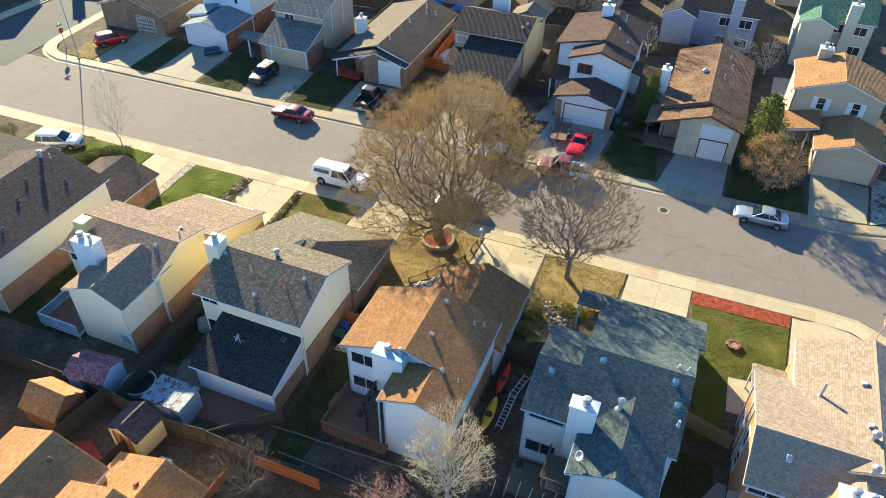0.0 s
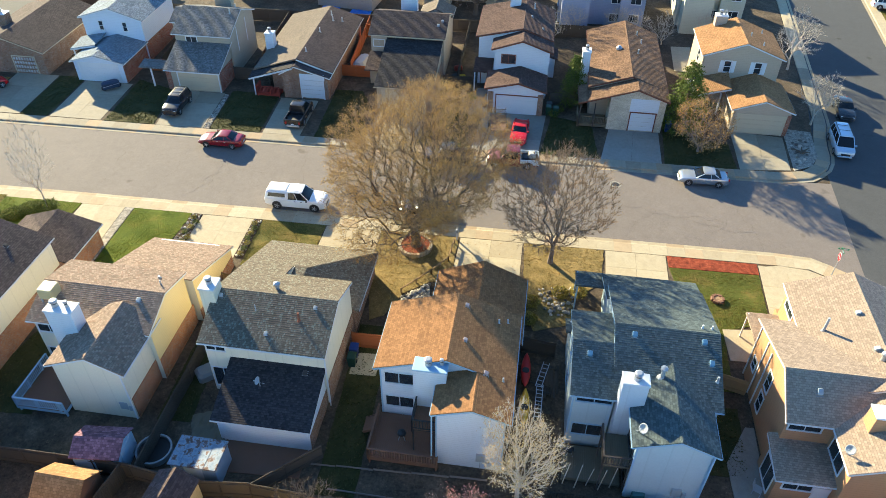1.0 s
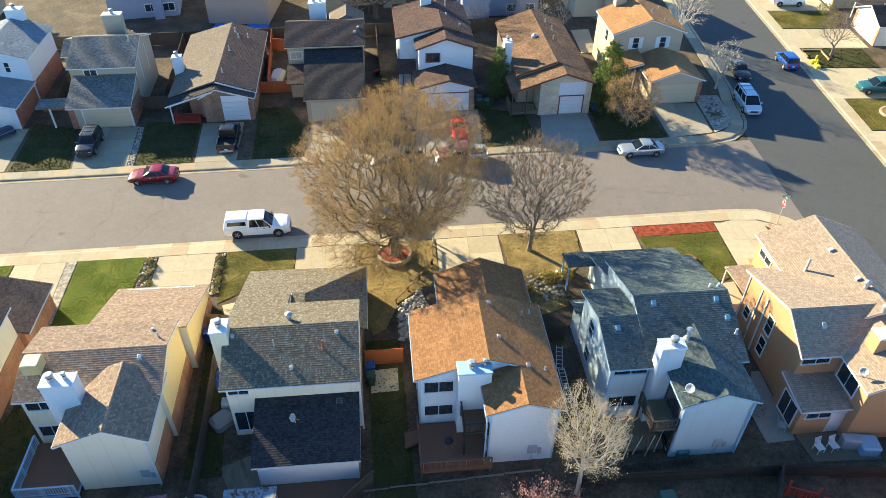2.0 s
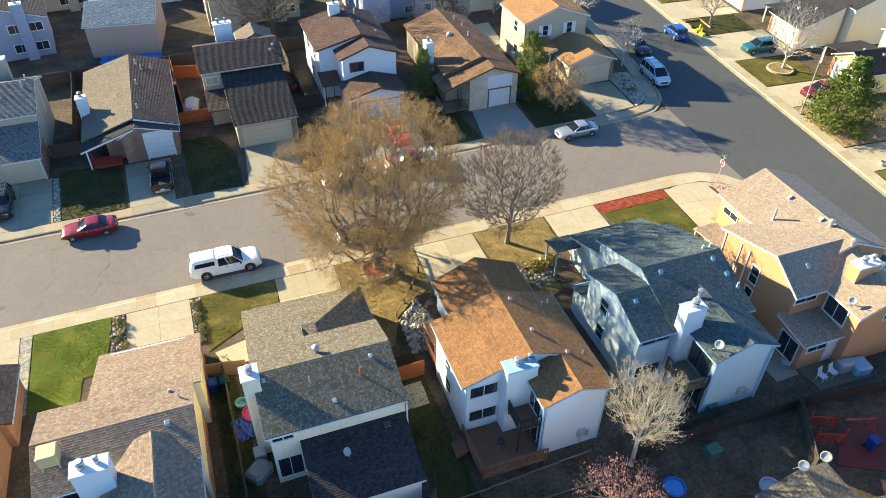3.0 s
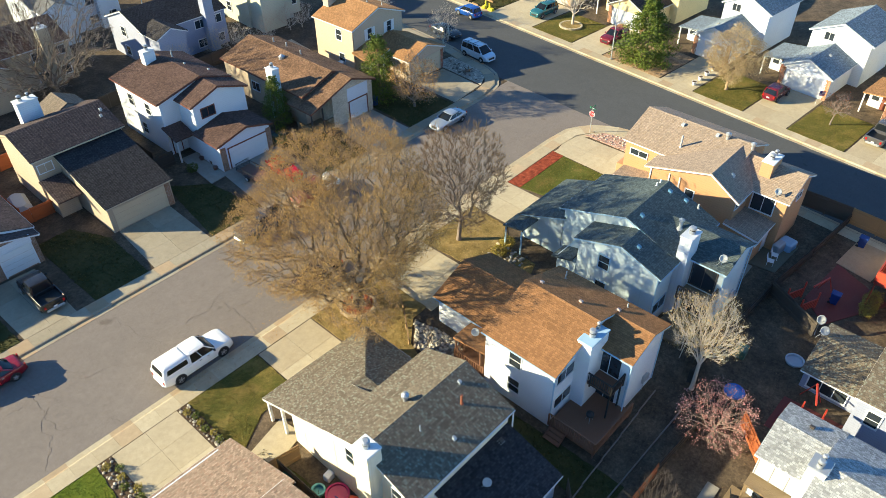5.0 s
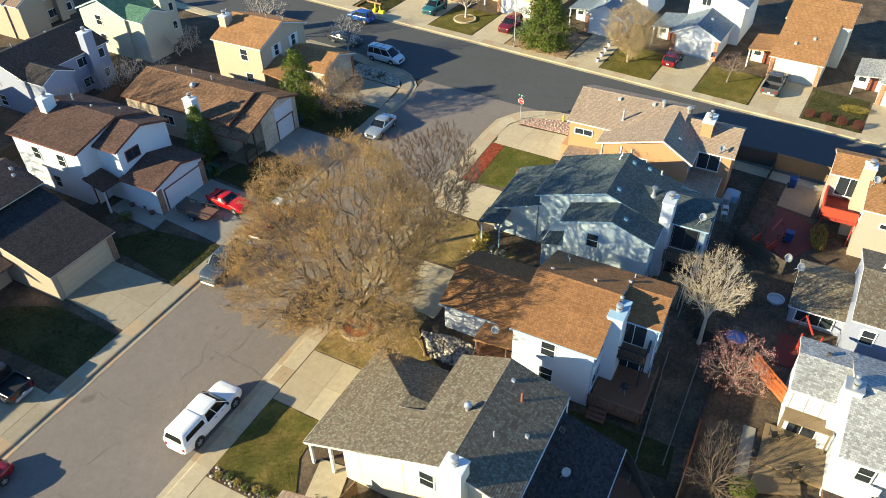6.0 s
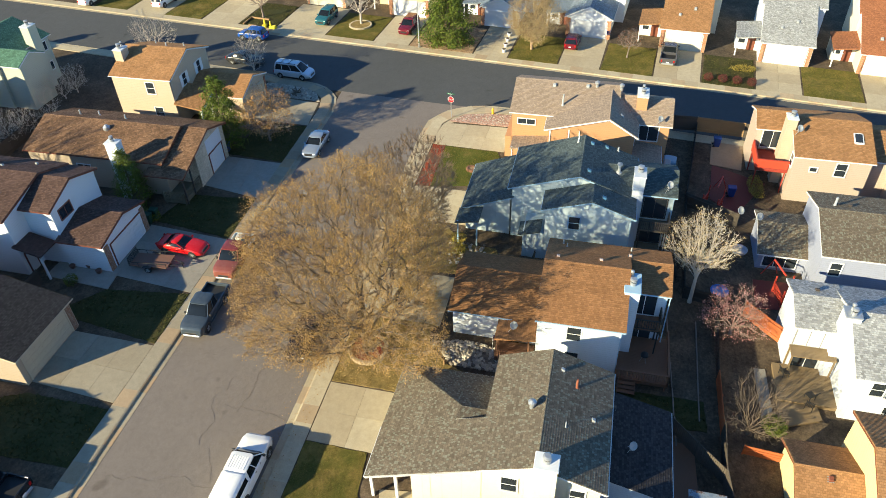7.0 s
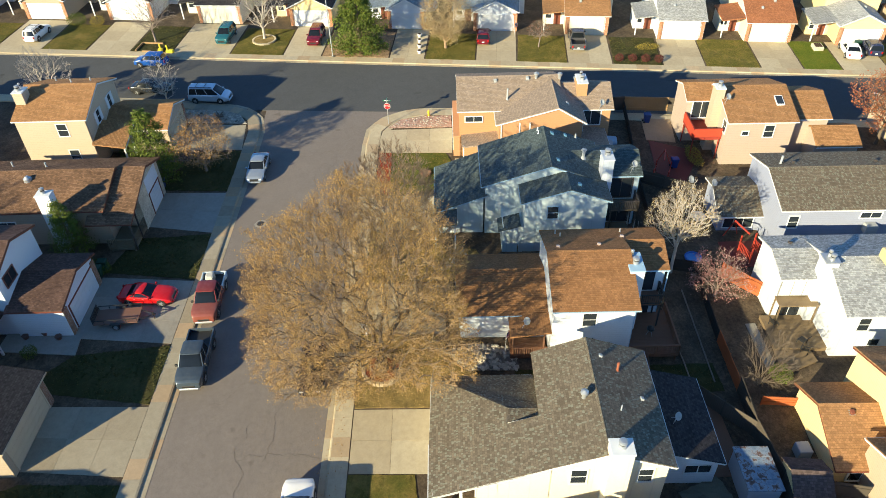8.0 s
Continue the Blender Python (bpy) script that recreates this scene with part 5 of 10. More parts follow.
def house_dark_tiles():
    h = House(-50.5, 36.0, ROT, "cream house with a dark brown shingle roof and brick lower wall", "cream_siding", "roof_darkbrown", "trim_white")
    h.block("v", -9.5, 3.4, -4.6, 6.2, 5.0, 0.6, 6.9, 4.95, ra=(0.2, 0.2))
    h.block("v", 3.2, 8.6, -0.4, 6.7, 2.4, 3.0, 3.5, 2.4, ra=(0, 0.3), wall="brick_orange", rake=(0, 1))
    h.panel("E", 5.85, -9.2, 3.2, -0.6, 2.2, "brick_orange", "brick_wainscot", 0.05)
    h.garage_door("N", 8.3, 3.1, 4.7)
    for u, v in ((4.0, 1.0), (3.0, -3.0), (4.4, -6.0), (2.0, -1.0)):
        h.vent(u, v, 0.27, "trim_dark")
    h.turbine(0.9, 1.8)
    h.pipe(1.5, 2.2, 0.5)
    return h


def house_far_west():
    h = House(-60.5, 38.0, ROT, "house with a dark blue-grey shingle roof and brick gable", "beige_siding", "roof_charcoal", "trim_tan")
    h.block("u", -8, 5.4, -7, 6.4, 2.7, -0.4, 5.0, 2.7, wall="brick_orange")
    h.vent(2.0, 1.0)
    h.garage_door("N", 6.15, 0.5, 4.8)
    return h


house_orange_roof()
house_grey_shingle()
house_blue_roof()
house_corner_tan()
house_yellow_wall()
house_dark_tiles()
house_far_west()

# ---------------------------------------------------------------- houses, north side
NROT = -2.0


def house_white_brown():
    """White two-storey house with brown roof and an attached garage."""
    h = House(-8.0, 77.0, NROT, "two-storey white house with dark brown shingles and red-brown trim", "white_siding", "roof_plum", "trim_brown", "house")
    h.block("v", 0.2, 9.5, -5.0, 3.9, 5.95, 0.35, 7.2, 5.95, ra=(0.2, 0.2))
    h.block("v", -2.6, 0.4, -2.95, 3.95, 5.75, 0.5, 6.95, 5.75, ra=(0.25, 0), rake=(1, 0))
    h.block("v", -6.6, -2.2, -3.25, 3.55, 2.95, 0.45, 3.85, 2.95, ra=(0.25, 0), rake=(1, 0))
    h.slab([(-5.0, -1.9, 2.6), (-2.8, -1.9, 2.6), (-2.8, 0.5, 3.3), (-5.0, 0.5, 3.3)])
    part("porch_post", box(B(), -4.9, -4.75, -1.8, -1.65, 0, 2.55), M["trim_white"], h.ob)
    h.garage_door("S", -6.35, 0.55, 4.9, frame="trim_brown")
    for t in (-2.55, 3.0):
        h.panel("S", -6.36, t - 0.3, t + 0.3, -0.2, 2.5, "brick_brown", "brick_pier", 0.06)
    h.window("S", -2.35, -1.0, 4.6, 1.5, 0.95, 2, "trim_brown")
    h.window("W", -4.65, 3.0, 4.4, 0.9, 1.2, 2, stacked=True)
    h.window("W", -4.65, 6.4, 4.4, 0.9, 1.2, 2, stacked=True)
    h.window("W", -4.65, 4.8, 1.6, 0.9, 1.2, 2, stacked=True)
    h.door("S", 0.35, -3.8, 0.9, 2.0, "trim_white")
    h.chimney(-1.6, -0.3, 7.4, 8.3, 8.1, "white_siding", ((0.5, 0.5, 0.2),))
    for u, v in ((1.2, 4.4), (2.6, 2.2)):
        h.vent(u, v, 0.26)
    h.pipe(1.4, 7.2, 0.7, 0.08)
    part("bay", box(B(), 3.5, 4.4, 3.0, 5.6, -0.4, 2.6), h.wall, h.ob)
    h.slab([(3.4, 2.8, 2.9), (4.7, 2.8, 2.55), (4.7, 5.8, 2.55), (3.4, 5.8, 2.9)])
    return h


def house_ranch():
    h = House(4.2, 77.0, NROT, "long single-storey house with mottled brown roof and pale brick front", "beige_siding", "roof_mottled", "trim_brown")
    h.block("v", -6.5, 8.6, -4.1, 4.4, 3.75, 0.35, 5.25, 3.75, ra=(0.2, 0.2))
    # street end: a lower west slope that runs down over the porch
    h.slab([(-5.1, -9.0, 3.0), (0.9, -9.0, 5.0), (0.9, -6.3, 5.0), (-5.1, -6.3, 3.0)])
    h.slab([(-5.1, -6.3, 3.0), (-4.15, -6.3, 3.317), (-4.15, -5.0, 3.317), (-5.1, -5.0, 3.0)])
    h.slab([(0.9, -9.0, 5.0), (4.4, -9.0, 3.75), (4.4, -6.3, 3.75), (0.9, -6.3, 5.0)])
    h.edge((-5.1, -9.0, 3.0), (0.9, -9.0, 5.0), name="rake_board", h=0.13, out=(0, -1))
    h.edge((4.4, -9.0, 3.75), (0.9, -9.0, 5.0), name="rake_board", h=0.13, out=(0, -1))
    h.edge((-5.1, -9.0, 3.0), (-5.1, -5.0, 3.0), name="gutter", out=(-1, 0))
    part("wall", prism(B(), [(-1.8, -8.65, -0.6), (4.05, -8.65, -0.6), (4.05, -8.65, 3.7), (0.9, -8.65, 4.85), (-1.8, -8.65, 3.95)], (0, 2.4, 0)), M["brick_pale"], h.ob)
    h.panel("S", -8.65, 0.35, 3.35, 2.25, 3.75, "white_siding", "wall_cladding", 0.03)
    for u, v in ((-4.85, -8.7), (-3.3, -8.7)):
        part("porch_post", box(B(), u - 0.06, u + 0.06, v - 0.06, v + 0.06, 0, 2.9), M["trim_dark"], h.ob)
    h.deck(-5.0, -1.85, -8.6, -6.35, 0.35, "deck_grey", ("S", "W"))
    h.garage_door("S", -8.65, 1.85, 2.6, 2.1)
    h.chimney(-5.0, -4.1, -3.0, -1.8, 6.0, "white_siding", ((0.5, 0.5, 0.18),))
    # skylight dome
    z = h.rz(-0.7, 1.0)
    bm = B()
    tube(bm, (-0.7, 1.0, z - 0.1), (-0.7, 1.0, z + 0.2), 0.36, n=14)
    tube(bm, (-0.7, 1.0, z + 0.2), (-0.7, 1.0, z + 0.42), 0.34, 0.12, n=14)
    part("skylight", bm, M["metal"], h.ob)
    for u, v in ((1.6, 5.5), (2.0, 3.6), (1.4, 0.2)):
        h.pipe(u, v, 0.5, 0.08)
    h.window("W", -3.75, 2.5, 2.0, 1.4, 1.0, 2)
    return h


def house_corner_two_storey():
    h = House(17.0, 77.5, NROT, "two-storey tan house with an orange-brown shingle roof and white trim", "tan_siding", "roof_rust", "trim_white")
    h.block("v", -2.2, 5.2, -4.6, 4.4, 5.75, -0.1, 7.4, 5.75, ra=(0.25, 0.2))
    h.block("v", -8.6, -1.9, -1.7, 4.9, 2.75, 1.6, 3.95, 2.75, ra=(0.25, 0), rake=(1, 0))
    h.slab([(-4.7, -5.1, 2.5), (-1.3, -5.1, 3.4), (-1.3, -1.9, 3.9), (-4.7, -1.9, 3.0)])
    h.edge((-4.7, -5.1, 2.5), (-1.3, -5.1, 3.4), name="fascia", out=(0, -1))
    for u in (-4.4, -2.2):
        part("porch_post", box(B(), u - 0.07, u + 0.07, -4.9, -4.76, 0, 2.6), M["trim_white"], h.ob)
    h.garage_door("S", -8.35, 1.6, 4.9, mat="trim_tan", frame="trim_tan")
    h.panel("S", -8.36, 4.25, 4.65, -0.2, 2.4, "brick_red", "brick_pier", 0.06)
    for u in (-1.6, 1.7):
        h.window("S", -1.95, u, 4.5, 0.7, 1.25, 2, stacked=True, shutter="trim_white")
    h.window("W", -4.35, 0.6, 4.5, 0.95, 1.3, 2, stacked=True)
    h.window("W", -4.35, 0.3, 1.6, 0.95, 1.2, 2, stacked=True)
    part("air_conditioner", bevel_box(B(), -4.8, -4.3, -0.1, 0.7, 0.75, 1.2, 0.04), M["trim_white"], h.ob)
    h.chimney(-2.6, -1.3, 4.2, 5.2, 7.7, "tan_siding", ((0.4, 0.5, 0.22), (0.8, 0.5, 0.1)))
    for u, v in ((0.8, 0.8), (2.6, 3.3), (2.0, -0.6)):
        h.pipe(u, v, 0.4, 0.07)
    h.panel("W", -4.35, -1.9, 5.0, 0.0, 5.6, "tan_siding", "wall_cladding", 0.03)
    return h


def house_dark_garage():
    h = House(-21.3, 77.5, NROT, "beige house with dark brown shingles and a large shaded garage roof", "beige_siding", "roof_darkbrown", "trim_tan")
    h.block("u", -4.5, 4.7, 0.2, 7.6, 5.35, 4.2, 6.75, 5.5, ra=(0.25, 0.2))
    # garage slope takes charcoal so that its shade sits in the colour
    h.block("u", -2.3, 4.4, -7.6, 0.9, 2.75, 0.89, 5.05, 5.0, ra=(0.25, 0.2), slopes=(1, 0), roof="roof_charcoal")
    h.slab([(-4.4, -3.0, 2.4), (-2.2, -3.0, 2.4), (-2.2, 0.4, 3.2), (-4.4, 0.4, 3.2)])
    part("wall", box(B(), -4.1, -2.2, -1.5, 0.4, -1, 2.7), h.wall, h.ob)
    h.garage_door("S", -7.25, 1.0, 4.9, mat="trim_tan", frame="trim_tan")
    h.panel("S", -7.26, 3.6, 4.1, -0.2, 2.3, "brick_brown", "brick_pier", 0.06)
    h.panel("E", 4.2, -7.2, 0.8, -0.2, 2.4, "brick_brown", "brick_wainscot", 0.04)
    for u, v in ((3.6, 2.2), (4.0, 2.9)):
        h.vent(u, v, 0.3)
    h.chimney(-1.8, 0.2, 7.2, 8.3, 7.6, "white_siding", ((0.3, 0.5, 0.2), (0.7, 0.5, 0.14)))
    h.block("v", 7.0, 10.5, 0.5, 4.7, 5.2, 2.6, 6.2, 5.2, ra=(0, 0.2), roof="roof_sand", rake=(0, 1))
    h.window("S", 0.6, -3.3, 4.2, 1.3, 0.8, 2)
    return h


def house_sand_roof():
    h = House(-33.2, 79.5, NROT, "single-storey brick house, ribbed shingles sand where sunlit and brown where shaded", "brick_brown", "roof_darkbrown", "trim_white")
    rr = 4.35
    # one roof, two colours: sand for the sunlit west slope, brown for the shaded east
    h.slab([(-5.1, -6.9, 2.65), (0.2, -6.9, rr), (0.2, 9.0, rr), (-5.1, 9.0, 2.9)], M["roof_sand"])
    h.slab([(0.2, -6.9, rr), (4.4, -6.9, 2.9), (4.4, 9.0, 3.0), (0.2, 9.0, rr)])
    part("wall", prism(B(), [(-3.0, -6.6, -1), (4.05, -6.6, -1), (4.05, -6.6, 2.85), (0.2, -6.6, rr - 0.15), (-3.0, -6.6, 3.1)], (0, 15.3, 0)), h.wall, h.ob)
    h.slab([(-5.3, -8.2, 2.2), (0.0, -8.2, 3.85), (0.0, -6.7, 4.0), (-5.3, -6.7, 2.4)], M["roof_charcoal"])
    h.edge((-5.3, -8.2, 2.2), (0.0, -8.2, 3.85), name="fascia", out=(0, -1))
    h.edge((0.2, -6.9, rr), (4.4, -6.9, 2.9), name="rake_board", out=(0, -1))
    h.edge((4.4, -6.9, 2.9), (4.4, 9.0, 3.0), name="gutter", out=(1, 0), w=0.1, h=0.14)
    h.block("v", -8.0, -6.4, -1.7, 4.3, 2.9, 0.2, 3.95, 2.75, ra=(0.2, 0), rake=(1, 0), wall="brick_brown")
    h.garage_door("S", -7.8, 2.1, 2.6, 2.1)
    h.panel("S", -7.82, 0.7, 3.6, 2.25, 3.0, "white_siding", "wall_cladding", 0.03)
    h.deck(-4.6, -1.9, -8.1, -6.7, 0.3, "deck_red", ("S", "W"))
    part("porch_post", box(B(), -4.85, -4.72, -8.1, -7.97, 0, 2.3), M["trim_white"], h.ob)
    h.chimney(-5.2, -4.2, -1.7, -0.7, 4.7, "white_siding", ((0.5, 0.5, 0.18),))
    for u, v in ((0.9, 6.5), (1.4, 5.2), (2.4, 5.9), (0.8, 1.2), (0.7, -4.5)):
        h.pipe(u, v, 0.5, 0.08)
    return h


def house_grey_two():
    h = House(-45.5, 80.0, NROT, "two-storey taupe house with grey shingles and white trim", "taupe_siding", "roof_grey", "trim_white")
    h.block("u", -3.6, 3.7, -4.1, 4.6, 5.1, 0.4, 6.8, 5.2, ra=(0.3, 0.2))
    h.block("u", -4.6, -3.3, -2.0, 3.2, 5.6, 0.4, 6.55, 5.7, ra=(0.2, 0))
    h.block("u", -3.3, 3.5, -8.3, -3.2, 2.5, -3.21, 4.3, 4.2, ra=(0.2, 0.2), slopes=(1, 0))
    h.slab([(-6.5, -7.9, 2.45), (-3.2, -7.9, 2.45), (-3.2, -6.2, 2.7), (-6.5, -6.2, 2.7)])
    part("porch_post", box(B(), -5.2, -5.05, -7.8, -7.65, 0, 2.4), M["trim_white"], h.ob)
    h.garage_door("S", -7.95, 0.7, 4.9, mat="trim_tan")
    h.panel("S", -7.97, -3.2, -2.6, -0.2, 2.3, "brick_red", "brick_pier", 0.06)
    h.panel("E", 3.3, -7.8, 4.2, -0.3, 2.3, "brick_red", "brick_wainscot", 0.05)
    h.window("S", -3.75, -1.3, 4.3, 1.3, 0.8, 2)
    for u, v in ((2.6, -0.4), (2.9, 0.8)):
        h.pipe(u, v, 0.55, 0.08)
    for t in (-1.5, 1.5):
        part("corner_board", box(B(), 3.48, 3.53, t - 0.06, t + 0.06, 2.3, 5.3), M["trim_white"], h.ob)
    h.chimney(-1.2, 0.9, 4.2, 5.2, 7.6, "taupe_siding", ((0.5, 0.5, 0.2),))
    return h


def house_blue_white():
    h = House(-58.0, 81.5, NROT, "two-storey pale blue house with a blue-grey shingle roof", "blue_siding", "roof_bluegrey", "trim_white")
    h.block("v", -2.6, 6.5, -4.2, 4.2, 5.3, 0.0, 6.6, 5.3, ra=(0.25, 0.2))
    h.block("v", -8.6, -2.2, -2.9, 4.0, 2.4, 0.3, 3.3, 2.5, ra=(0.25, 0), rake=(1, 0))
    h.slab([(-4.4, -5.6, 2.5), (-1.0, -5.6, 3.2), (-1.0, -2.6, 3.5), (-4.4, -2.6, 2.8)])
    h.edge((-4.4, -5.6, 2.5), (-1.0, -5.6, 3.2), name="fascia", out=(0, -1))
    part("porch_post", box(B(), -4.2, -4.06, -5.4, -5.26, 0, 2.5), M["trim_white"], h.ob)
    h.garage_door("S", -8.35, 0.5, 4.9)
    h.panel("E", 3.65, -8.3, -2.4, -0.3, 2.3, "brick_red", "brick_wainscot", 0.05)
    h.panel("E", 3.85, -2.3, 6.2, -0.3, 2.4, "brick_red", "brick_wainscot", 0.05)
    for u in (-1.5, 1.6):
        h.window("S", -2.35, u, 4.3, 0.5, 1.1, 2, stacked=True)
    h.pipe(1.2, -0.6, 0.3)
    h.pipe(2.6, 0.6, 0.3)
    h.chimney(-0.5, 1.3, 6.0, 7.2, 7.5, "blue_siding", ((0.5, 0.5, 0.22),))
    return h


def house_north_corner():
    h = House(-70.0, 82.0, NROT, "brown-roofed brick house beside the corner", "brick_brown", "roof_darkbrown", "trim_tan")
    h.block("v", -8, 6, -5, 5.5, 2.9, 0.3, 4.6, 2.9)
    h.garage_door("S", -7.75, 2.5, 2.8, 2.1)
    h.chimney(-2.5, -1.5, -3.5, -2.3, 5.3, "brick_brown")
    return h


house_white_brown()
house_ranch()
house_corner_two_storey()
house_dark_garage()
house_sand_roof()
house_grey_two()
house_blue_white()
house_north_corner()


# ---------------------------------------------------------------- houses behind, and along the side street
def back_house(x, y, rot, w, d, eave, ridge, wall, roof, axis="u", label="", trim="trim_white", wins=2, chim=True, wing=True):
    """A two-storey house seen from its garden side: body, wing, windows and a chimney."""
    h = House(x, y, rot, label, wall, roof, trim)
    if axis == "u":
        h.block("u", -w / 2, w / 2, -d / 2, d / 2, eave, 0, ridge, eave)
    else:
        h.block("v", -d / 2, d / 2, -w / 2, w / 2, eave, 0, ridge, eave)
    if wing:
        h.block("v", -d / 2 - 2.6, -d / 2 + 1.5, -w / 2 + 0.2, -w / 2 + 4.6, eave - 0.1, -w / 2 + 2.4, eave + 0.9, eave - 0.1, ra=(0.2, 0), rake=(1, 0))
    for i in range(wins):
        t = w / 2 - 1.6 - i * 2.4
        for z in (eave - 1.1, eave - 3.6):
            h.window("S", -d / 2 + 0.35 if axis == "u" else -d / 2 + 0.22, t, z, 1.5, 1.0, 2)
    for z in (eave - 1.1, eave - 3.6):
        h.window("W", -w / 2 + (0.22 if axis == "u" else 0.35), 0.8, z, 1.0, 1.2, 2, stacked=True)
    if chim:
        h.chimney(w / 2 - 3.6, w / 2 - 2.3, -d / 2 - 0.7, -d / 2 + 0.4, ridge + 0.4, wall, ((0.5, 0.5, 0.2),))
    h.vent(w * 0.2, d * 0.12)
    h.pipe(-w * 0.2, d * 0.1, 0.5)
    return h


back_house(3.2, 100.6, -2, 12, 9.5, 4.6, 6.4, "lilac_siding", "roof_charcoal", "u", "lilac-grey sided house with a charcoal shingle roof", wing=True)
back_house(18.0, 101.0, -4, 9, 9, 5.4, 7.2, "green_white", "roof_green", "u", "pale two-storey house with a green shingle roof")
back_house(-32.4, 102.4, -10, 8.8, 9.6, 4.1, 5.6, "sand_siding", "roof_bluegrey", "u", "beige house with blue-grey shingles and blue tarpaulins on its wall", wing=False, wins=0, chim=False)
back_house(-46.6, 105.8, 4, 10, 8.5, 4.9, 6.6, "lilac_siding", "roof_darkbrown", "v", "lilac-grey house with dark brown shingles", wing=False)
back_house(-15.6, 106.4, -2, 13, 9, 4.9, 6.7, "taupe_siding", "roof_plum", "u", "taupe house with brown shingles behind bare trees")
back_house(-72.0, 104.0, -2, 11, 9, 4.9, 6.7, "tan_siding", "roof_brown", "v", "tan house with brown shingles")
# two houses out of view, added to cast shade over the western side street
back_house(-101.5, 81.0, 8, 9, 12, 4.9, 6.8, "tan_siding", "roof_brown", "u", "unseen tan house that shades the western side street", wing=False)
back_house(-97.0, 97.0, 8, 9, 12, 4.9, 6.8, "beige_siding", "roof_charcoal", "u", "unseen beige house that shades the western side street", wing=False)
back_house(-2.0, 118, -2, 12, 9, 4.8, 6.6, "white_siding", "roof_grey", "u", "white house with grey shingles")
back_house(-22.0, 121, -2, 12, 9, 4.8, 6.6, "blue_siding", "roof_charcoal", "v", "pale blue house with charcoal shingles")
back_house(-42.0, 121, -2, 12, 9, 4.8, 6.6, "tan_siding", "roof_brown", "u", "tan house with brown shingles")
back_house(17.0, 121, -2, 11, 9, 4.8, 6.6, "beige_siding", "roof_tan", "v", "beige house with tan shingles")
# garden side of the next street: white, grey and tan houses
SROT = -3.0


def house_red_deck():
    h = House(13.5, 10.0, SROT, "tan two-storey house with an orange-brown roof and a bright red balcony", "sand_siding", "roof_rust", "trim_white")
    h.block("v", -4.5, 2.4, -4.7, 4.6, 5.0, 0.2, 6.5, 5.0, ra=(0.2, 0.2))
    h.block("v", 1.9, 5.3, -0.1, 4.6, 5.0, 2.2, 5.9, 5.0, ra=(0, 0.2), rake=(0, 1))
    h.block("v", -8.5, -4.2, -3.2, 3.8, 4.4, 0.3, 5.7, 4.4, ra=(0.2, 0), rake=(1, 0))
    h.block("v", -11.0, -6.5, -5.6, -1.0, 2.6, -3.3, 3.7, 2.6, ra=(0.2, 0), rake=(1, 0))
    h.deck(-3.3, 0.2, 2.3, 5.1, 2.6, "deck_red", ("N", "W"), h=0.95)
    M["railing_red"] = paint("railing_red", (0.55, 0.06, 0.03))
    bm = B()
    for a, b in (((-3.36, 2.3), (-3.36, 5.16)), ((-3.36, 5.16), (0.2, 5.16))):
        bar(bm, (*a, 3.1), (*b, 3.1), 0.03, 0.85)
    part("balcony_panel", bm, M["railing_red"], h.ob, "bright red boarded balcony front")
    h.window("W", 0.13, 3.6, 3.9, 1.8, 1.9, 2, name="balcony_door")
    h.window("W", -4.35, -1.9, 3.8, 0.9, 1.3, 2, stacked=True)
    h.window("W", -4.35, 0.4, 3.6, 0.6, 0.4, 1)
    h.window("N", 2.2, -3.4, 3.9, 0.8, 1.2, 2, stacked=True)
    h.chimney(-1.6, -0.4, 2.2, 3.1, 7.0, "tan_siding", ((0.5, 0.5, 0.22),))
    h.dish(-1.9, 2.0, None, 215, 0.4, 0.5)
    z = h.rz(-2.0, -3.2)
    bm = B()
    gu = (h.rz(-1.9, -3.2) - h.rz(-2.1, -3.2)) / 0.2
    box(bm, -0.6, 0.6, -0.4, 0.4, 0.0, 0.12, lambda x, y, q: (-2.0 + x, -3.2 + y, z + gu * x + q))
    sk = part("skylight", bm, M["trim_white"], h.ob)
    part("pane", box(B(), -0.5, 0.5, -0.32, 0.32, 0.1, 0.135, lambda x, y, q: (-2.0 + x, -3.2 + y, z + gu * x + q)), M["glass"], sk)
    return h


def house_grey_white():
    h = House(-0.8, 8.0, SROT, "pale grey-lilac house with a dark grey-brown shingle roof", "lilac_siding", "roof_greybrown", "trim_white")
    h.block("v", -9.0, 4.8, -4.3, 4.2, 4.75, 0.1, 6.2, 5.0, ra=(0.2, 0.2))
    h.block("v", 4.4, 8.6, -1.3, 3.6, 1.9, 1.5, 3.3, 2.9, ra=(0, 0.25), rake=(0, 1))
    h.window("W", -3.95, 3.4, 3.3, 0.8, 1.2, 2, stacked=True)
    h.window("W", -3.95, -3.0, 3.9, 1.7, 0.55, 2)
    h.window("W", -1.0, 6.6, 1.0, 2.6, 1.0, 3)
    part("air_conditioner", bevel_box(B(), -4.7, -4.0, -3.6, -2.6, 2.4, 3.2, 0.05), M["metal_dull"], h.ob)
    for v in (3.2, 2.2, -5.0):
        h.vent(1.2, v, 0.3, "trim_dark")
    h.pipe(1.0, 3.4, 0.8, 0.1)
    h.dish(1.6, 8.6, 3.1, 215, 0.42, 0.5)
    return h


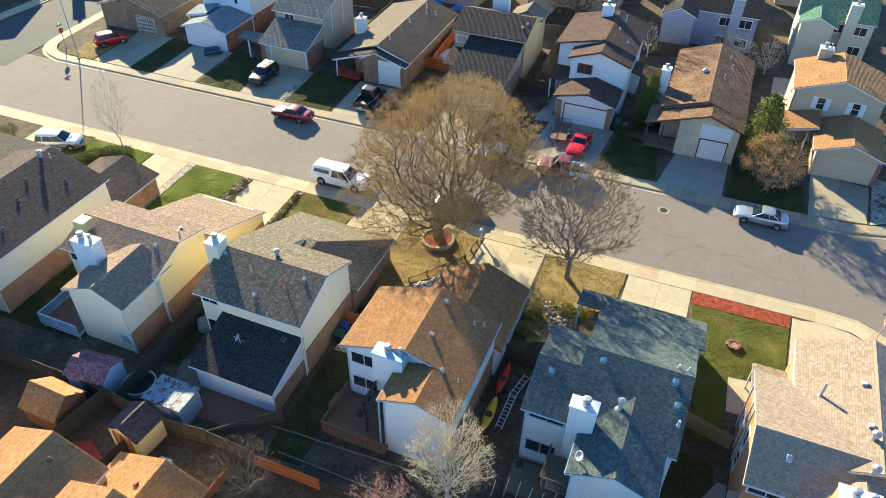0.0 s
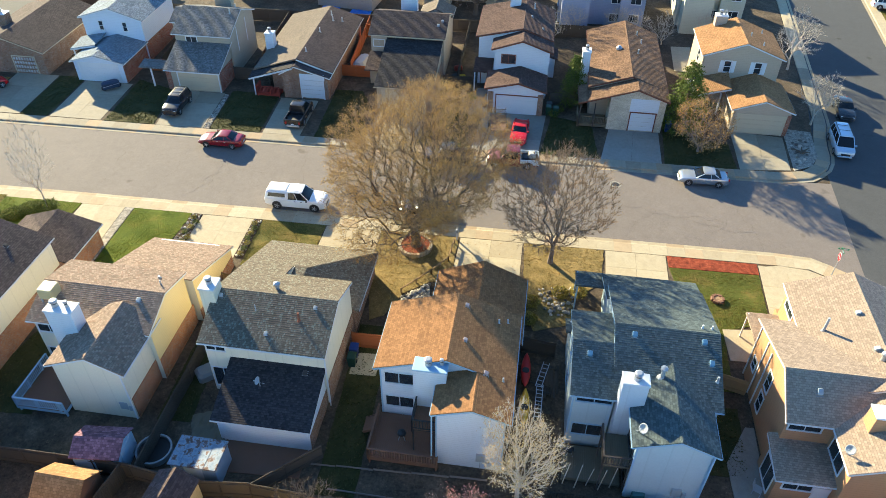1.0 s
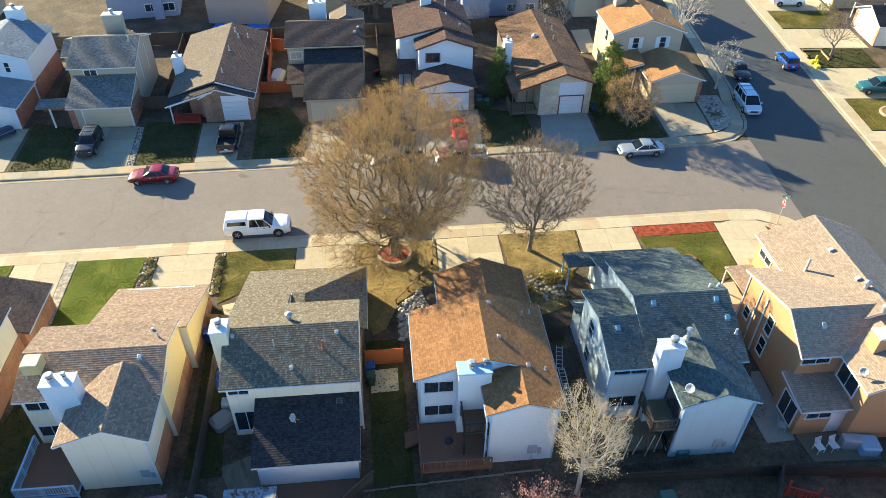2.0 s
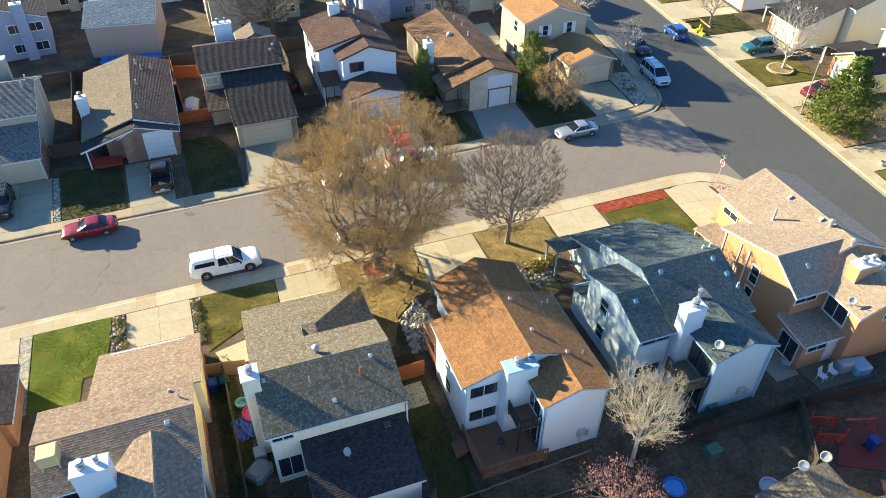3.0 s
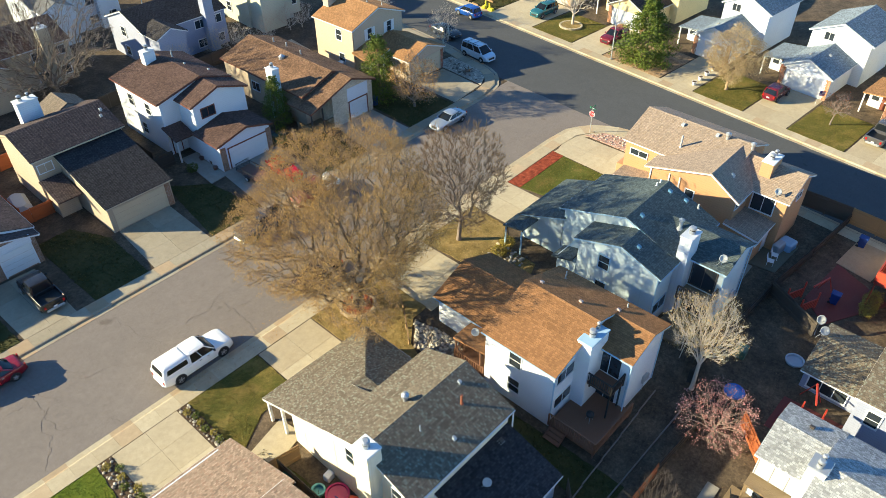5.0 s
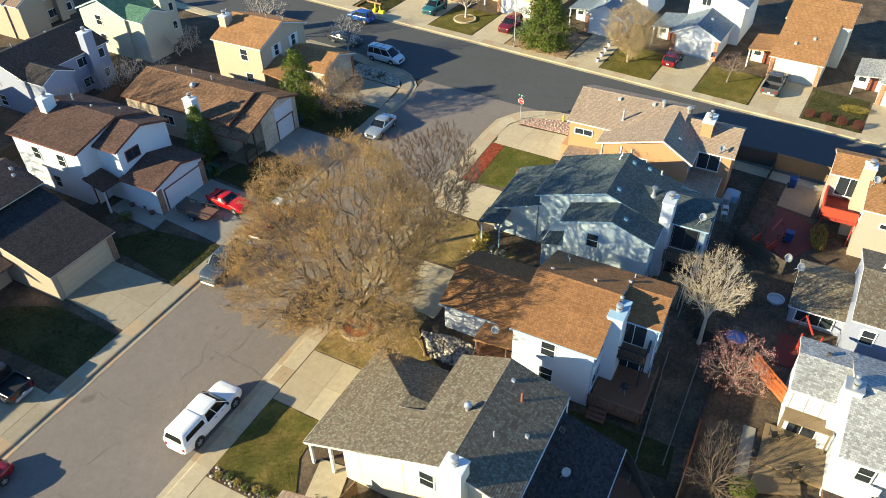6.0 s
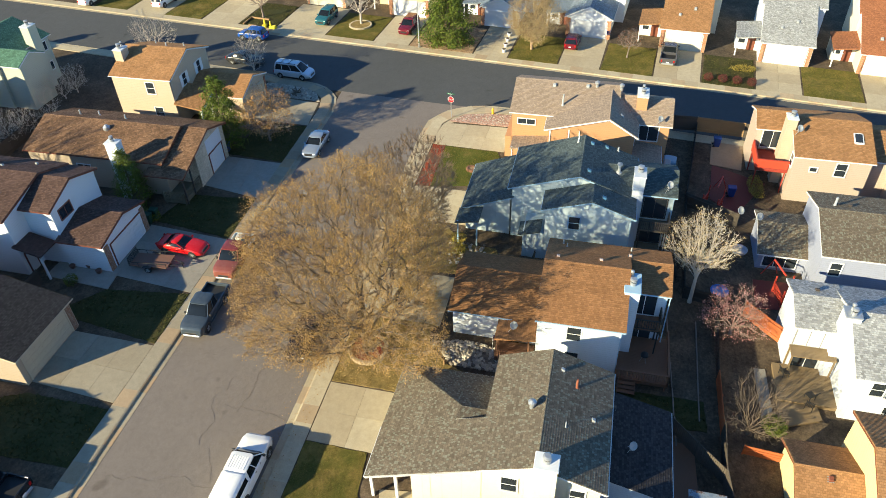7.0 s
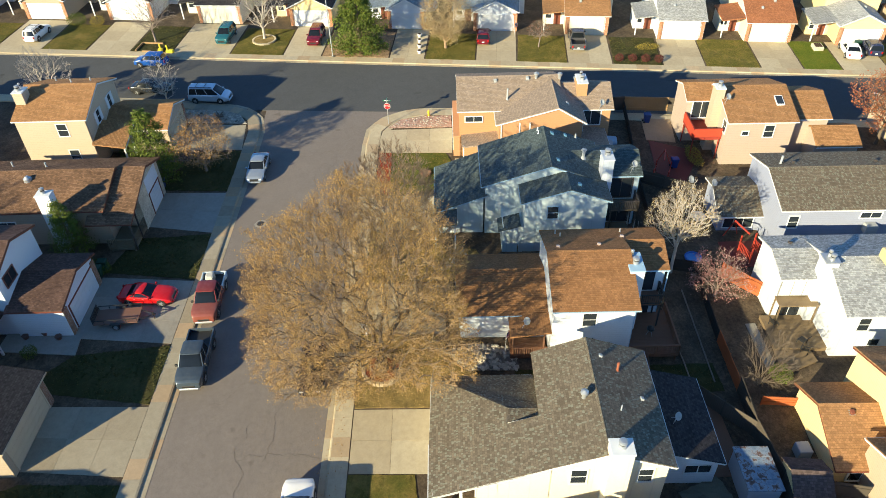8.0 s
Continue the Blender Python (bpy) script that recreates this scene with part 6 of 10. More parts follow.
def house_pale_grey():
    h = House(-12.5, 9.5, SROT, "bright white stucco house with pale grey shingles", "white_panel", "roof_palegrey", "trim_white")
    h.block("v", 3.2, 6.8, -0.6, 4.5, 4.5, 2.1, 5.3, 4.6, ra=(0, 0.25), rake=(0, 1))
    h.block("v", -8.0, 3.6, -4.6, 4.6, 4.5, 0.0, 6.2, 4.5, ra=(0.2, 0.2))
    h.chimney(-0.9, 0.2, 3.1, 4.1, 6.3, "white_panel", ((0.3, 0.5, 0.19), (0.72, 0.5, 0.14)), cap="metal")
    h.window("W", -0.25, 5.2, 1.1, 1.7, 1.9, 2, name="patio_door")
    h.window("W", -4.3, 1.9, 3.4, 0.8, 1.2, 2, stacked=True)
    h.window("W", -4.3, 0.6, 1.2, 0.8, 1.3, 2, stacked=True)
    f = h.on("W", -0.25)
    door = part("sliding_door", box(B(), 3.7, 6.5, -0.04, 0.06, 2.50, 4.35, f), M["trim_grey"], h.ob)
    for i in range(3):
        part("door_panel", box(B(), 3.76 + i * 0.91, 4.60 + i * 0.91, 0.03, 0.075, 2.58, 4.28, f), M["trim_white"], door)
    h.deck(-1.35, -0.2, 3.6, 6.6, 2.45, "deck_tan", (), base=2.3, name="balcony")
    h.deck(-3.8, -0.3, 3.2, 7.3, 0.4, "deck_tan", ())
    z = h.rz(-0.5, -0.6)
    part("rooftop_cooler", bevel_box(B(), -1.2, 0.1, -1.4, -0.1, z + 0.2, z + 1.0, 0.08), paint("cooler_tan", (0.52, 0.42, 0.22)), h.ob)
    h.vent(3.0, 5.0, 0.34, "trim_dark")
    return h


def house_cream_rust():
    h = House(-24.5, 13.0, SROT, "cream house with a rust-brown shingle roof", "yellow_siding", "roof_rust", "trim_brown")
    h.block("v", 1.0, 5.0, -3.0, 3.9, 1.75, 1.0, 3.3, 1.9, ra=(0, 0.25), rake=(0, 1))
    h.block("v", -8.0, 1.3, -2.4, 5.0, 4.3, 1.2, 5.8, 4.3, ra=(0.2, 0.2))
    h.vent(0.4, 3.0, 0.32, "trim_brown")
    h.window("W", -2.7, 3.0, 0.7, 1.6, 0.8, 2)
    h.window("W", -2.05, -2.0, 3.2, 1.2, 1.0, 2)
    return h


def house_rust_west(x, y, label, wall, roof, w=9.0, d=9.5, eave=3.4, ridge=5.1):
    h = House(x, y, SROT, label, wall, roof, "trim_white")
    h.block("v", -d / 2, d / 2, -w / 2, w / 2, eave, 0.2, ridge, eave)
    h.vent(1.2, d / 2 - 1.5, 0.34, "trim_brown")
    h.vent(1.6, d / 2 - 4.0, 0.34, "trim_brown")
    h.window("N", d / 2 - 0.22, -1.0, eave - 1.2, 1.6, 1.0, 2)
    return h


house_red_deck()
house_grey_white()
house_pale_grey()
house_cream_rust()
house_rust_west(-30.0, 12.2, "tan house with an orange-tan shingle roof", "tan_siding", "roof_rust", 7.5, 8.5)
house_rust_west(-38.5, 11.5, "tan house with a rust shingle roof beside a red deck", "tan_siding", "roof_rust", 8.0, 9.0)
house_rust_west(-47.0, 18.0, "brown-walled house with a blue-grey shingle roof", "taupe_siding", "roof_bluegrey", 9.0, 9.5, 4.0, 5.4)
house_rust_west(27 - 15, -11, "tan house with brown shingles", "tan_siding", "roof_brown", 10, 9)


def east_house(y, front, w, wall, roof, door="trim_white", gable=True, label="", pier="brick_orange", lights=False, trim="trim_white", upper=True, deep=6.2):
    """A house along the side street with its garage towards the road (west)."""
    h = House(front, y, -7.3, label, wall, roof, trim)
    if gable:
        h.block("u", -0.4, deep, -w / 2, w / 2, 2.75, 0, 4.3, 2.75, ra=(0.3, 0), rake=(1, 0))
    else:
        h.block("v", -w / 2, w / 2, -0.5, deep, 2.75, deep - 0.01, 5.4, 5.3, ra=(0.2, 0.2), slopes=(1, 0))
    if upper:
        h.block("u" if gable else "v", deep - 0.3 if gable else -w / 2 - 1.2, deep + 8.5 if gable else w / 2 + 0.2, -w / 2 - 1.2 if gable else deep - 0.2, w / 2 + 0.2 if gable else deep + 8.0, 5.2, -0.4 if gable else deep + 3.9, 6.9, 5.2)
        h.window("W", deep - 0.08 if gable else deep + 0.15, 0.9, 4.4 if not gable else 4.9, 1.1, 0.9, 2)
    h.garage_door("W", -0.1, 0.0, w - 1.5, 2.15, door, lights=lights)
    for t in (-w / 2 + 0.5, w / 2 - 0.5):
        h.panel("W", -0.1, t - 0.28, t + 0.28, -0.2, 2.45, pier, "brick_pier", 0.06)
    # porch on the north side of the garage
    h.slab([(0.8, w / 2 - 0.3, 2.9), (0.8, w / 2 + 2.8, 2.5), (deep, w / 2 + 2.8, 2.5), (deep, w / 2 - 0.3, 2.9)])
    part("wall", box(B(), 3.2, deep, w / 2 - 0.3, w / 2 + 2.6, -1, 2.45), h.wall, h.ob)
    for t in (0.95,):
        part("porch_post", box(B(), t, t + 0.14, w / 2 + 2.5, w / 2 + 2.64, -0.3, 2.5), M[trim], h.ob)
    h.door("W", 3.2, w / 2 + 0.7, 0.95, 2.05, "trim_brown")
    h.window("W", 3.2, w / 2 + 1.9, 1.5, 0.8, 1.1, 2, stacked=True)
    h.vent(2.0, 0.9)
    h.vent(3.2, -0.9)
    return h


east_house(95.5, 52.3, 6.6, "beige_siding", "roof_brown", label="beige house with a gabled garage and brown shingles", pier="brick_orange")
east_house(83.2, 51.0, 7.0, "white_siding", "roof_charcoal", label="cream-white house with a wide garage door")
east_house(70.2, 49.0, 6.6, "cream_siding", "roof_charcoal", gable=False, label="cream house with brick piers and a dark roof")
east_house(57.2, 47.0, 6.4, "yellow_siding", "roof_charcoal", label="cream-yellow house with a gabled garage", door="trim_white")
east_house(44.0, 45.2, 5.6, "white_siding", "roof_bluegrey", label="white house with a blue-grey roof behind a pine")
east_house(31.8, 43.7, 6.4, "white_siding", "roof_bluegrey", label="white house with a grey gabled garage roof")
east_house(19.6, 41.6, 6.2, "cream_siding", "roof_rust", gable=False, lights=True, label="cream house with a long tan shingle roof")
east_house(7.4, 39.2, 6.4, "white_siding", "roof_palegrey", gable=False, lights=True, label="white house with a pale grey shingle roof")
east_house(-3.9, 37.6, 6.4, "cream_siding", "roof_red", gable=False, label="cream house with a rust shingle roof")
east_house(-15.3, 35.6, 6.4, "yellow_siding", "roof_palegrey", label="orange-tan house with a pale grey gabled roof")
for i, (y, w_m, r_m) in enumerate(((108, "white_siding", "roof_grey"), (120, "tan_siding", "roof_brown"), (-27, "tan_siding", "roof_brown"))):
    east_house(y, xe(y) + 11.5, 6.4, w_m, r_m, label="sided house with a garage facing the side street")


# ---------------------------------------------------------------- vehicles


def wheel_meshes(r, w):
    bm = B()
    for (z0, r0), (z1, r1) in zip([(0, r * 0.62), (0.0, r * 0.9), (0.03, r), (w - 0.03, r), (w, r * 0.9)], [(0.0, r * 0.9), (0.03, r), (w - 0.03, r), (w, r * 0.9), (w, r * 0.62)]):
        a = [bm.verts.new((r0 * math.cos(2 * math.pi * i / 20), -z0, r0 * math.sin(2 * math.pi * i / 20))) for i in range(20)]
        b = [bm.verts.new((r1 * math.cos(2 * math.pi * i / 20), -z1, r1 * math.sin(2 * math.pi * i / 20))) for i in range(20)]
        for i in range(20):
            bm.faces.new((a[i], a[(i + 1) % 20], b[(i + 1) % 20], b[i]))
    bmesh.ops.remove_doubles(bm, verts=bm.verts[:], dist=1e-5)
    rim = B()
    tube(rim, (0, 0.0, 0), (0, -w, 0), r * 0.18, n=10)
    for k in range(5):
        a = 2 * math.pi * k / 5
        bar(rim, (0, -w + 0.03, 0), (math.cos(a) * r * 0.62, -w + 0.03, math.sin(a) * r * 0.62), 0.07, 0.07)
    n = 20
    for i in range(n):
        a0, a1 = 2 * math.pi * i / n, 2 * math.pi * (i + 1) / n
        q = [(c * math.cos(a), y, c * math.sin(a)) for c, y, a in ((r * 0.64, -w + 0.002, a0), (r * 0.64, -w + 0.002, a1), (r * 0.54, -w + 0.03, a1), (r * 0.54, -w + 0.03, a0))]
        rim.faces.new([rim.verts.new(p) for p in q])
    disc = [rim.verts.new((r * 0.56 * math.cos(2 * math.pi * i / n), -w * 0.5, r * 0.56 * math.sin(2 * math.pi * i / n))) for i in range(n)]
    rim.faces.new(disc)
    return bm, rim


def loft(bm, secs):
    """Skins a row of closed cross-sections and caps the ends."""
    rings = [[bm.verts.new(p) for p in s] for s in secs]
    n = len(rings[0])
    for a, b in zip(rings, rings[1:]):
        for i in range(n):
            bm.faces.new((a[i], a[(i + 1) % n], b[(i + 1) % n], b[i]))
    bm.faces.new(rings[0][::-1])
    bm.faces.new(rings[-1])
    return bm


KINDS = {
    # length, width, belt, roof, shoulder line (share of length from the tail, height), cabin foot and roof (shares), pillars, axles, wheel radius
    "sedan": dict(L=4.75, W=1.84, belt=0.94, top=1.44, line=((0.0, 0.60), (0.015, 0.86), (0.05, 0.97), (0.2, 1.0), (0.4, 0.95), (0.66, 0.94), (0.8, 0.89), (0.92, 0.78), (0.975, 0.66), (1.0, 0.48)), foot=(0.12, 0.71), roof=(0.29, 0.53), pillars=(0.42,), axles=(0.20, 0.805), r=0.33),
    "coupe": dict(L=4.5, W=1.78, belt=0.89, top=1.30, line=((0.0, 0.58), (0.015, 0.82), (0.05, 0.91), (0.2, 0.93), (0.4, 0.9), (0.64, 0.89), (0.8, 0.82), (0.92, 0.72), (0.98, 0.6), (1.0, 0.45)), foot=(0.13, 0.67), roof=(0.31, 0.49), pillars=(0.30,), axles=(0.20, 0.80), r=0.32),
    "suv": dict(L=4.6, W=1.86, belt=1.08, top=1.72, line=((0.0, 0.6), (0.012, 0.98), (0.05, 1.08), (0.3, 1.10), (0.7, 1.08), (0.78, 1.06), (0.92, 0.96), (0.98, 0.82), (1.0, 0.5)), foot=(0.02, 0.75), roof=(0.07, 0.57), pillars=(0.28, 0.62), axles=(0.19, 0.81), r=0.36),
    "van": dict(L=4.9, W=1.95, belt=1.10, top=1.88, line=((0.0, 0.6), (0.012, 1.0), (0.05, 1.1), (0.3, 1.12), (0.75, 1.1), (0.85, 1.02), (0.94, 0.90), (0.985, 0.76), (1.0, 0.5)), foot=(0.015, 0.84), roof=(0.05, 0.66), pillars=(0.30, 0.62), axles=(0.19, 0.80), r=0.34),
    "hatch": dict(L=4.1, W=1.78, belt=1.0, top=1.60, line=((0.0, 0.6), (0.015, 0.92), (0.05, 1.0), (0.3, 1.03), (0.7, 1.0), (0.78, 0.98), (0.9, 0.90), (0.975, 0.76), (1.0, 0.5)), foot=(0.03, 0.77), roof=(0.10, 0.59), pillars=(0.30, 0.62), axles=(0.19, 0.80), r=0.34),
    "pickup": dict(L=5.85, W=2.02, belt=1.16, top=1.93, line=((0.0, 0.6), (0.008, 0.80), (0.35, 0.80), (0.353, 1.14), (0.70, 1.16), (0.76, 1.17), (0.90, 1.12), (0.96, 1.04), (0.988, 0.90), (1.0, 0.55)), foot=(0.355, 0.760), roof=(0.375, 0.628), pillars=(0.49,), axles=(0.205, 0.825), r=0.41),
}


def rounded(x0, x1, w, z, r):
    """A rounded rectangle round the x axis: twenty points at height z."""
    r = min(r, w * 0.9, (x1 - x0) * 0.45)
    out = []
    for cx, cy, a0 in ((x1 - r, w - r, 0), (x0 + r, w - r, 90), (x0 + r, -w + r, 180), (x1 - r, -w + r, 270)):
        for k in range(5):
            a = radians(a0 + 22.5 * k)
            out.append((cx + r * math.cos(a), cy + r * math.sin(a), z))
    return out


def soft(ob, angle=38):
    ob.data.polygons.foreach_set("use_smooth", [True] * len(ob.data.polygons))
    ob.data.set_sharp_from_angle(angle=radians(angle))
    return ob


def vehicle(kind, name, x, y, heading, colour, label, category, group="parked vehicles", cap=False, rails=False, two_tone=None, bed_load=None, bed_paint=None, scale=1.0, lift=0.02):
    """A parked road vehicle; heading is the way its nose points, in degrees from east."""
    k = KINDS[kind]
    L, Wd, belt, top = k["L"] * scale, k["W"], k["belt"], k["top"]
    root = thing(name, x, y, heading, label, category, group, lift=lift)
    hw = Wd / 2
    px = lambda s: -L / 2 + L * s

    # body: many cross-sections along the shoulder line, drawn in at nose and tail
    stations = sorted({q for q, _ in k["line"]} | {i / 24 for i in range(25)})
    xs, hs = zip(*k["line"])
    secs = []
    for q in stations:
        h = float(np.interp(q, xs, hs))
        end = max(0, abs(q - 0.5) - 0.36) / 0.14
        w = hw * (1 - 0.20 * end ** 2.4)
        sill = 0.26 + 0.10 * max(0, end) ** 3
        mid = min(0.70, h - 0.10)
        half = [(w * 0.90, sill), (w * 0.975, sill + 0.10), (w, mid), (w * 0.985, h - 0.09), (w * 0.94, h - 0.025), (w * 0.84, h + 0.005), (w * 0.42, h + 0.025)]
        xx = px(q)
        secs.append([(xx, -a, z) for a, z in half] + [(xx, a, z) for a, z in reversed(half)])
    soft(part("body", loft(B(), secs), colour, root), 32)

    # cabin: a dark glasshouse, painted roof and pillars
    (f0, f1), (r0, r1) = k["foot"], k["roof"]
    bz, wb, wt, zt = belt - 0.05, hw * 0.90, hw * 0.73, top - 0.085
    x0, x1, y0, y1 = px(f0), px(f1), px(r0), px(r1)
    soft(part("glasshouse", loft(B(), [rounded(x0, x1, wb, bz, 0.20), rounded(x0 + (y0 - x0) * 0.55, x1 + (y1 - x1) * 0.55, wb + (wt - wb) * 0.5, bz + (zt - bz) * 0.55, 0.22), rounded(y0, y1, wt, zt, 0.24)]), M["glass_car"], root), 50)
    o = 0.02
    cab = soft(part("roof", loft(B(), [rounded(y0 - o, y1 + o, wt + o, zt - 0.03, 0.24), rounded(y0 - o * 0.4, y1 + o * 0.2, wt + o * 0.4, top - 0.04, 0.24), rounded(y0 + 0.10, y1 - 0.14, wt - 0.10, top - 0.006, 0.22), rounded(y0 + 0.32, y1 - 0.36, wt - 0.32, top + 0.012, 0.18)]), two_tone or colour, root), 60)
    for sg in (-1, 1):
        for fa, ra, w in [(x1 - 0.10, y1 - 0.10, 0.07), (x0 + 0.16, y0 + 0.12, 0.17)] + [(x0 + (x1 - x0) * t, y0 + (y1 - y0) * t, 0.07) for t in k["pillars"]]:
            mx, mw, mz = fa + (ra - fa) * 0.55, wb + (wt - wb) * 0.5, bz + (zt - bz) * 0.55
            bm = B()
            bar(bm, (fa, sg * (wb - 0.015), bz - 0.02), (mx, sg * (mw - 0.012), mz), w, 0.05)
            bar(bm, (mx, sg * (mw - 0.012), mz), (ra, sg * (wt - 0.012), zt), w, 0.05)
            part("pillar", bm, two_tone or colour, cab)
    if kind == "pickup":
        # load bed: floor, side walls and tailgate
        wall = bed_paint or colour
        part("bed_floor", box(B(), px(0.02), px(0.35), -hw * 0.86, hw * 0.86, 0.78, 0.83), M["plastic_black"], root)
        for sg in (-1, 1):
            side = bevel_box(B(), px(0.008), px(0.356), -0.06, 0.06, 0.60, 1.14, 0.03)
            bmesh.ops.translate(side, verts=side.verts[:], vec=(0, sg * hw * 0.925, 0))
            part("bed_side", side, wall, root)
        part("tailgate", bevel_box(B(), px(0.004), px(0.020), -hw * 0.93, hw * 0.93, 0.58, 1.13, 0.02), wall, root)
        part("headboard", bevel_box(B(), px(0.342), px(0.356), -hw * 0.90, hw * 0.90, 0.78, 1.14, 0.02), wall, root)
        if bed_load:
            bed_load(root, px)
    if cap:
        a, b = px(0.006), max(px(0.358), y0 + 0.06)
        rings = [rounded(a, b, hw * 0.95, 1.12, 0.16), rounded(a + 0.03, b, hw * 0.92, 1.30, 0.18), rounded(a + 0.20, b, hw * 0.78, top - 0.10, 0.12), rounded(a + 0.30, b - 0.02, hw * 0.66, top - 0.025, 0.12), rounded(a + 0.55, b - 0.20, hw * 0.36, top + 0.005, 0.12)]
        shell = soft(part("canopy", loft(B(), rings), colour, root, "white fibreglass load-bed canopy"), 55)
        for sg in (-1, 1):
            nrm = Vector((0, sg, 0.28)).normalized()
            c = [Vector((a + 0.34, sg * hw * 0.905, 1.36)), Vector((b - 0.18, sg * hw * 0.905, 1.36)), Vector((b - 0.18, sg * hw * 0.805, 1.72)), Vector((a + 0.46, sg * hw * 0.805, 1.72))]
            part("side_window", prism(B(), [p + nrm * 0.012 for p in c], -nrm * 0.04), M["glass_car"], shell)
        nrm = Vector((-1, 0, 0.34)).normalized()
        c = [Vector((a + 0.05, -hw * 0.72, 1.34)), Vector((a + 0.05, hw * 0.72, 1.34)), Vector((a + 0.185, hw * 0.62, 1.74)), Vector((a + 0.185, -hw * 0.62, 1.74))]
        part("rear_window", prism(B(), [p + nrm * 0.015 for p in c], -nrm * 0.04), M["glass_car"], shell)
        for i in range(7):
            yy = -0.56 + i * 0.175
            part("roof_rib", bevel_box(B(), y0 + 0.22, y1 - 0.30, yy, yy + 0.07, top - 0.03, top + 0.022, 0.012), colour, cab)
    tyre, rim = wheel_meshes(k["r"], 0.24)
    tm, rm = None, None
    for ax in k["axles"]:
        for sgn in (-1, 1):
            mtx = Matrix.Translation((px(ax), sgn * (hw - 0.225), k["r"])) @ (Matrix.Identity(4) if sgn < 0 else Matrix.Rotation(math.pi, 4, "Z"))
            arch = B()
            tube(arch, (px(ax), sgn * (hw * 0.86), k["r"] + 0.03), (px(ax), sgn * (hw + 0.004), k["r"] + 0.03), k["r"] * 1.15, n=22)
            part("wheel_arch", arch, M["plastic_black"], root)
            if tm is None:
                t_ob = part("wheel", tyre, M["rubber"], root)
                r_ob = part("rim", rim, M["metal"], t_ob)
                tm, rm = t_ob.data, r_ob.data
                t_ob.matrix_basis = mtx
            else:
                t_ob = share("wheel", tm, root, mtx)
                share("rim", rm, t_ob)
    hl = k["line"][-2][1]
    for sgn in (-1, 1):
        part("headlight", bevel_box(B(), px(0.945), px(0.984), sgn * hw * 0.64 - 0.15, sgn * hw * 0.64 + 0.15, hl - 0.17, hl + 0.0, 0.03), M["lamp_clear"], root)
        part("tail_light", bevel_box(B(), px(0.0) - 0.015, px(0.02), sgn * hw * 0.74 - 0.09, sgn * hw * 0.74 + 0.09, 0.66, 0.92, 0.02), M["lamp_red"], root)
        part("door_mirror", bevel_box(B(), x1 - 0.36, x1 - 0.22, sgn * hw * 1.05 - 0.1, sgn * hw * 1.05 + 0.1, belt - 0.02, belt + 0.14, 0.03), M["plastic_black"] if kind == "pickup" else colour, root)
        for q in (0.5, 0.78):
            part("door_handle", box(B(), x0 + (x1 - x0) * q - 0.36, x0 + (x1 - x0) * q - 0.2, sgn * (hw * 0.99) - 0.015, sgn * (hw * 0.99) + 0.015, belt - 0.16, belt - 0.12), M["plastic_black"] if kind == "pickup" else M["metal"], root)
    part("grille", bevel_box(B(), px(0.975), px(1.0) + 0.012, -hw * 0.46, hw * 0.46, 0.46, 0.66, 0.02), M["plastic_black"], root)
    part("front_bumper", bevel_box(B(), px(0.965), px(1.0) + 0.05, -hw * 0.74, hw * 0.74, 0.28, 0.46, 0.08), colour if kind != "pickup" else M["metal"], root)
    part("rear_bumper", bevel_box(B(), px(0.0) - 0.06, px(0.03), -hw * 0.74, hw * 0.74, 0.34, 0.56, 0.08), colour if kind != "pickup" else M["metal"], root)
    part("number_plate", box(B(), px(0.0) - 0.075, px(0.0) - 0.062, -0.16, 0.16, 0.58, 0.72), M["trim_white"], root)
    if rails:
        for sgn in (-1, 1):
            bm = B()
            bar(bm, (y0 + 0.2, sgn * wt * 0.88, top + 0.05), (y1 - 0.15, sgn * wt * 0.88, top + 0.05), 0.04, 0.04)
            for q in (y0 + 0.25, y1 - 0.2):
                box(bm, q - 0.03, q + 0.03, sgn * wt * 0.88 - 0.02, sgn * wt * 0.88 + 0.02, top - 0.08, top + 0.04)
            part("roof_rail", bm, M["plastic_black"], root)
        for q in (0.3, 0.65):
            bm = B()
            xx = y0 + (y1 - y0) * q
            bar(bm, (xx, -wt * 0.88, top + 0.08), (xx, wt * 0.88, top + 0.08), 0.05, 0.03)
            part("roof_bar", bm, M["plastic_black"], root)
    return root


C = car_paint
WHITE, RED, BLACK, SILVER = C("paint_white", (0.80, 0.80, 0.79)), C("paint_red", (0.20, 0.006, 0.014)), C("paint_black", (0.012, 0.012, 0.014)), C("paint_silver", (0.40, 0.45, 0.50), 0.6)
vehicle("pickup", "pickup_truck", -28.1, 51.75, -2, WHITE, "white crew-cab pickup with a white bed canopy at the kerb", "pickup", cap=True)
vehicle("sedan", "sedan", -38.8, 61.3, 178, RED, "dark red sedan parked at the far kerb", "car")
vehicle("suv", "jeep", -46.3, 68.0, -92, BLACK, "black boxy pickup jeep parked on a driveway", "car", rails=True, lift=0.14)
vehicle("pickup", "pickup_truck", -31.9, 67.2, 88, BLACK, "black pickup with an open bed on a driveway", "pickup", scale=0.86, lift=0.14)
vehicle("coupe", "coupe", -7.3, 65.9, -95, C("paint_scarlet", (0.55, 0.008, 0.010)), "bright red two-door coupe on a driveway", "car", lift=0.14)
vehicle("pickup", "pickup_truck", -14.5, 60.5, 180, C("paint_slate", (0.055, 0.075, 0.098), 0.25), "slate-blue crew-cab pickup at the kerb", "pickup", scale=0.92)


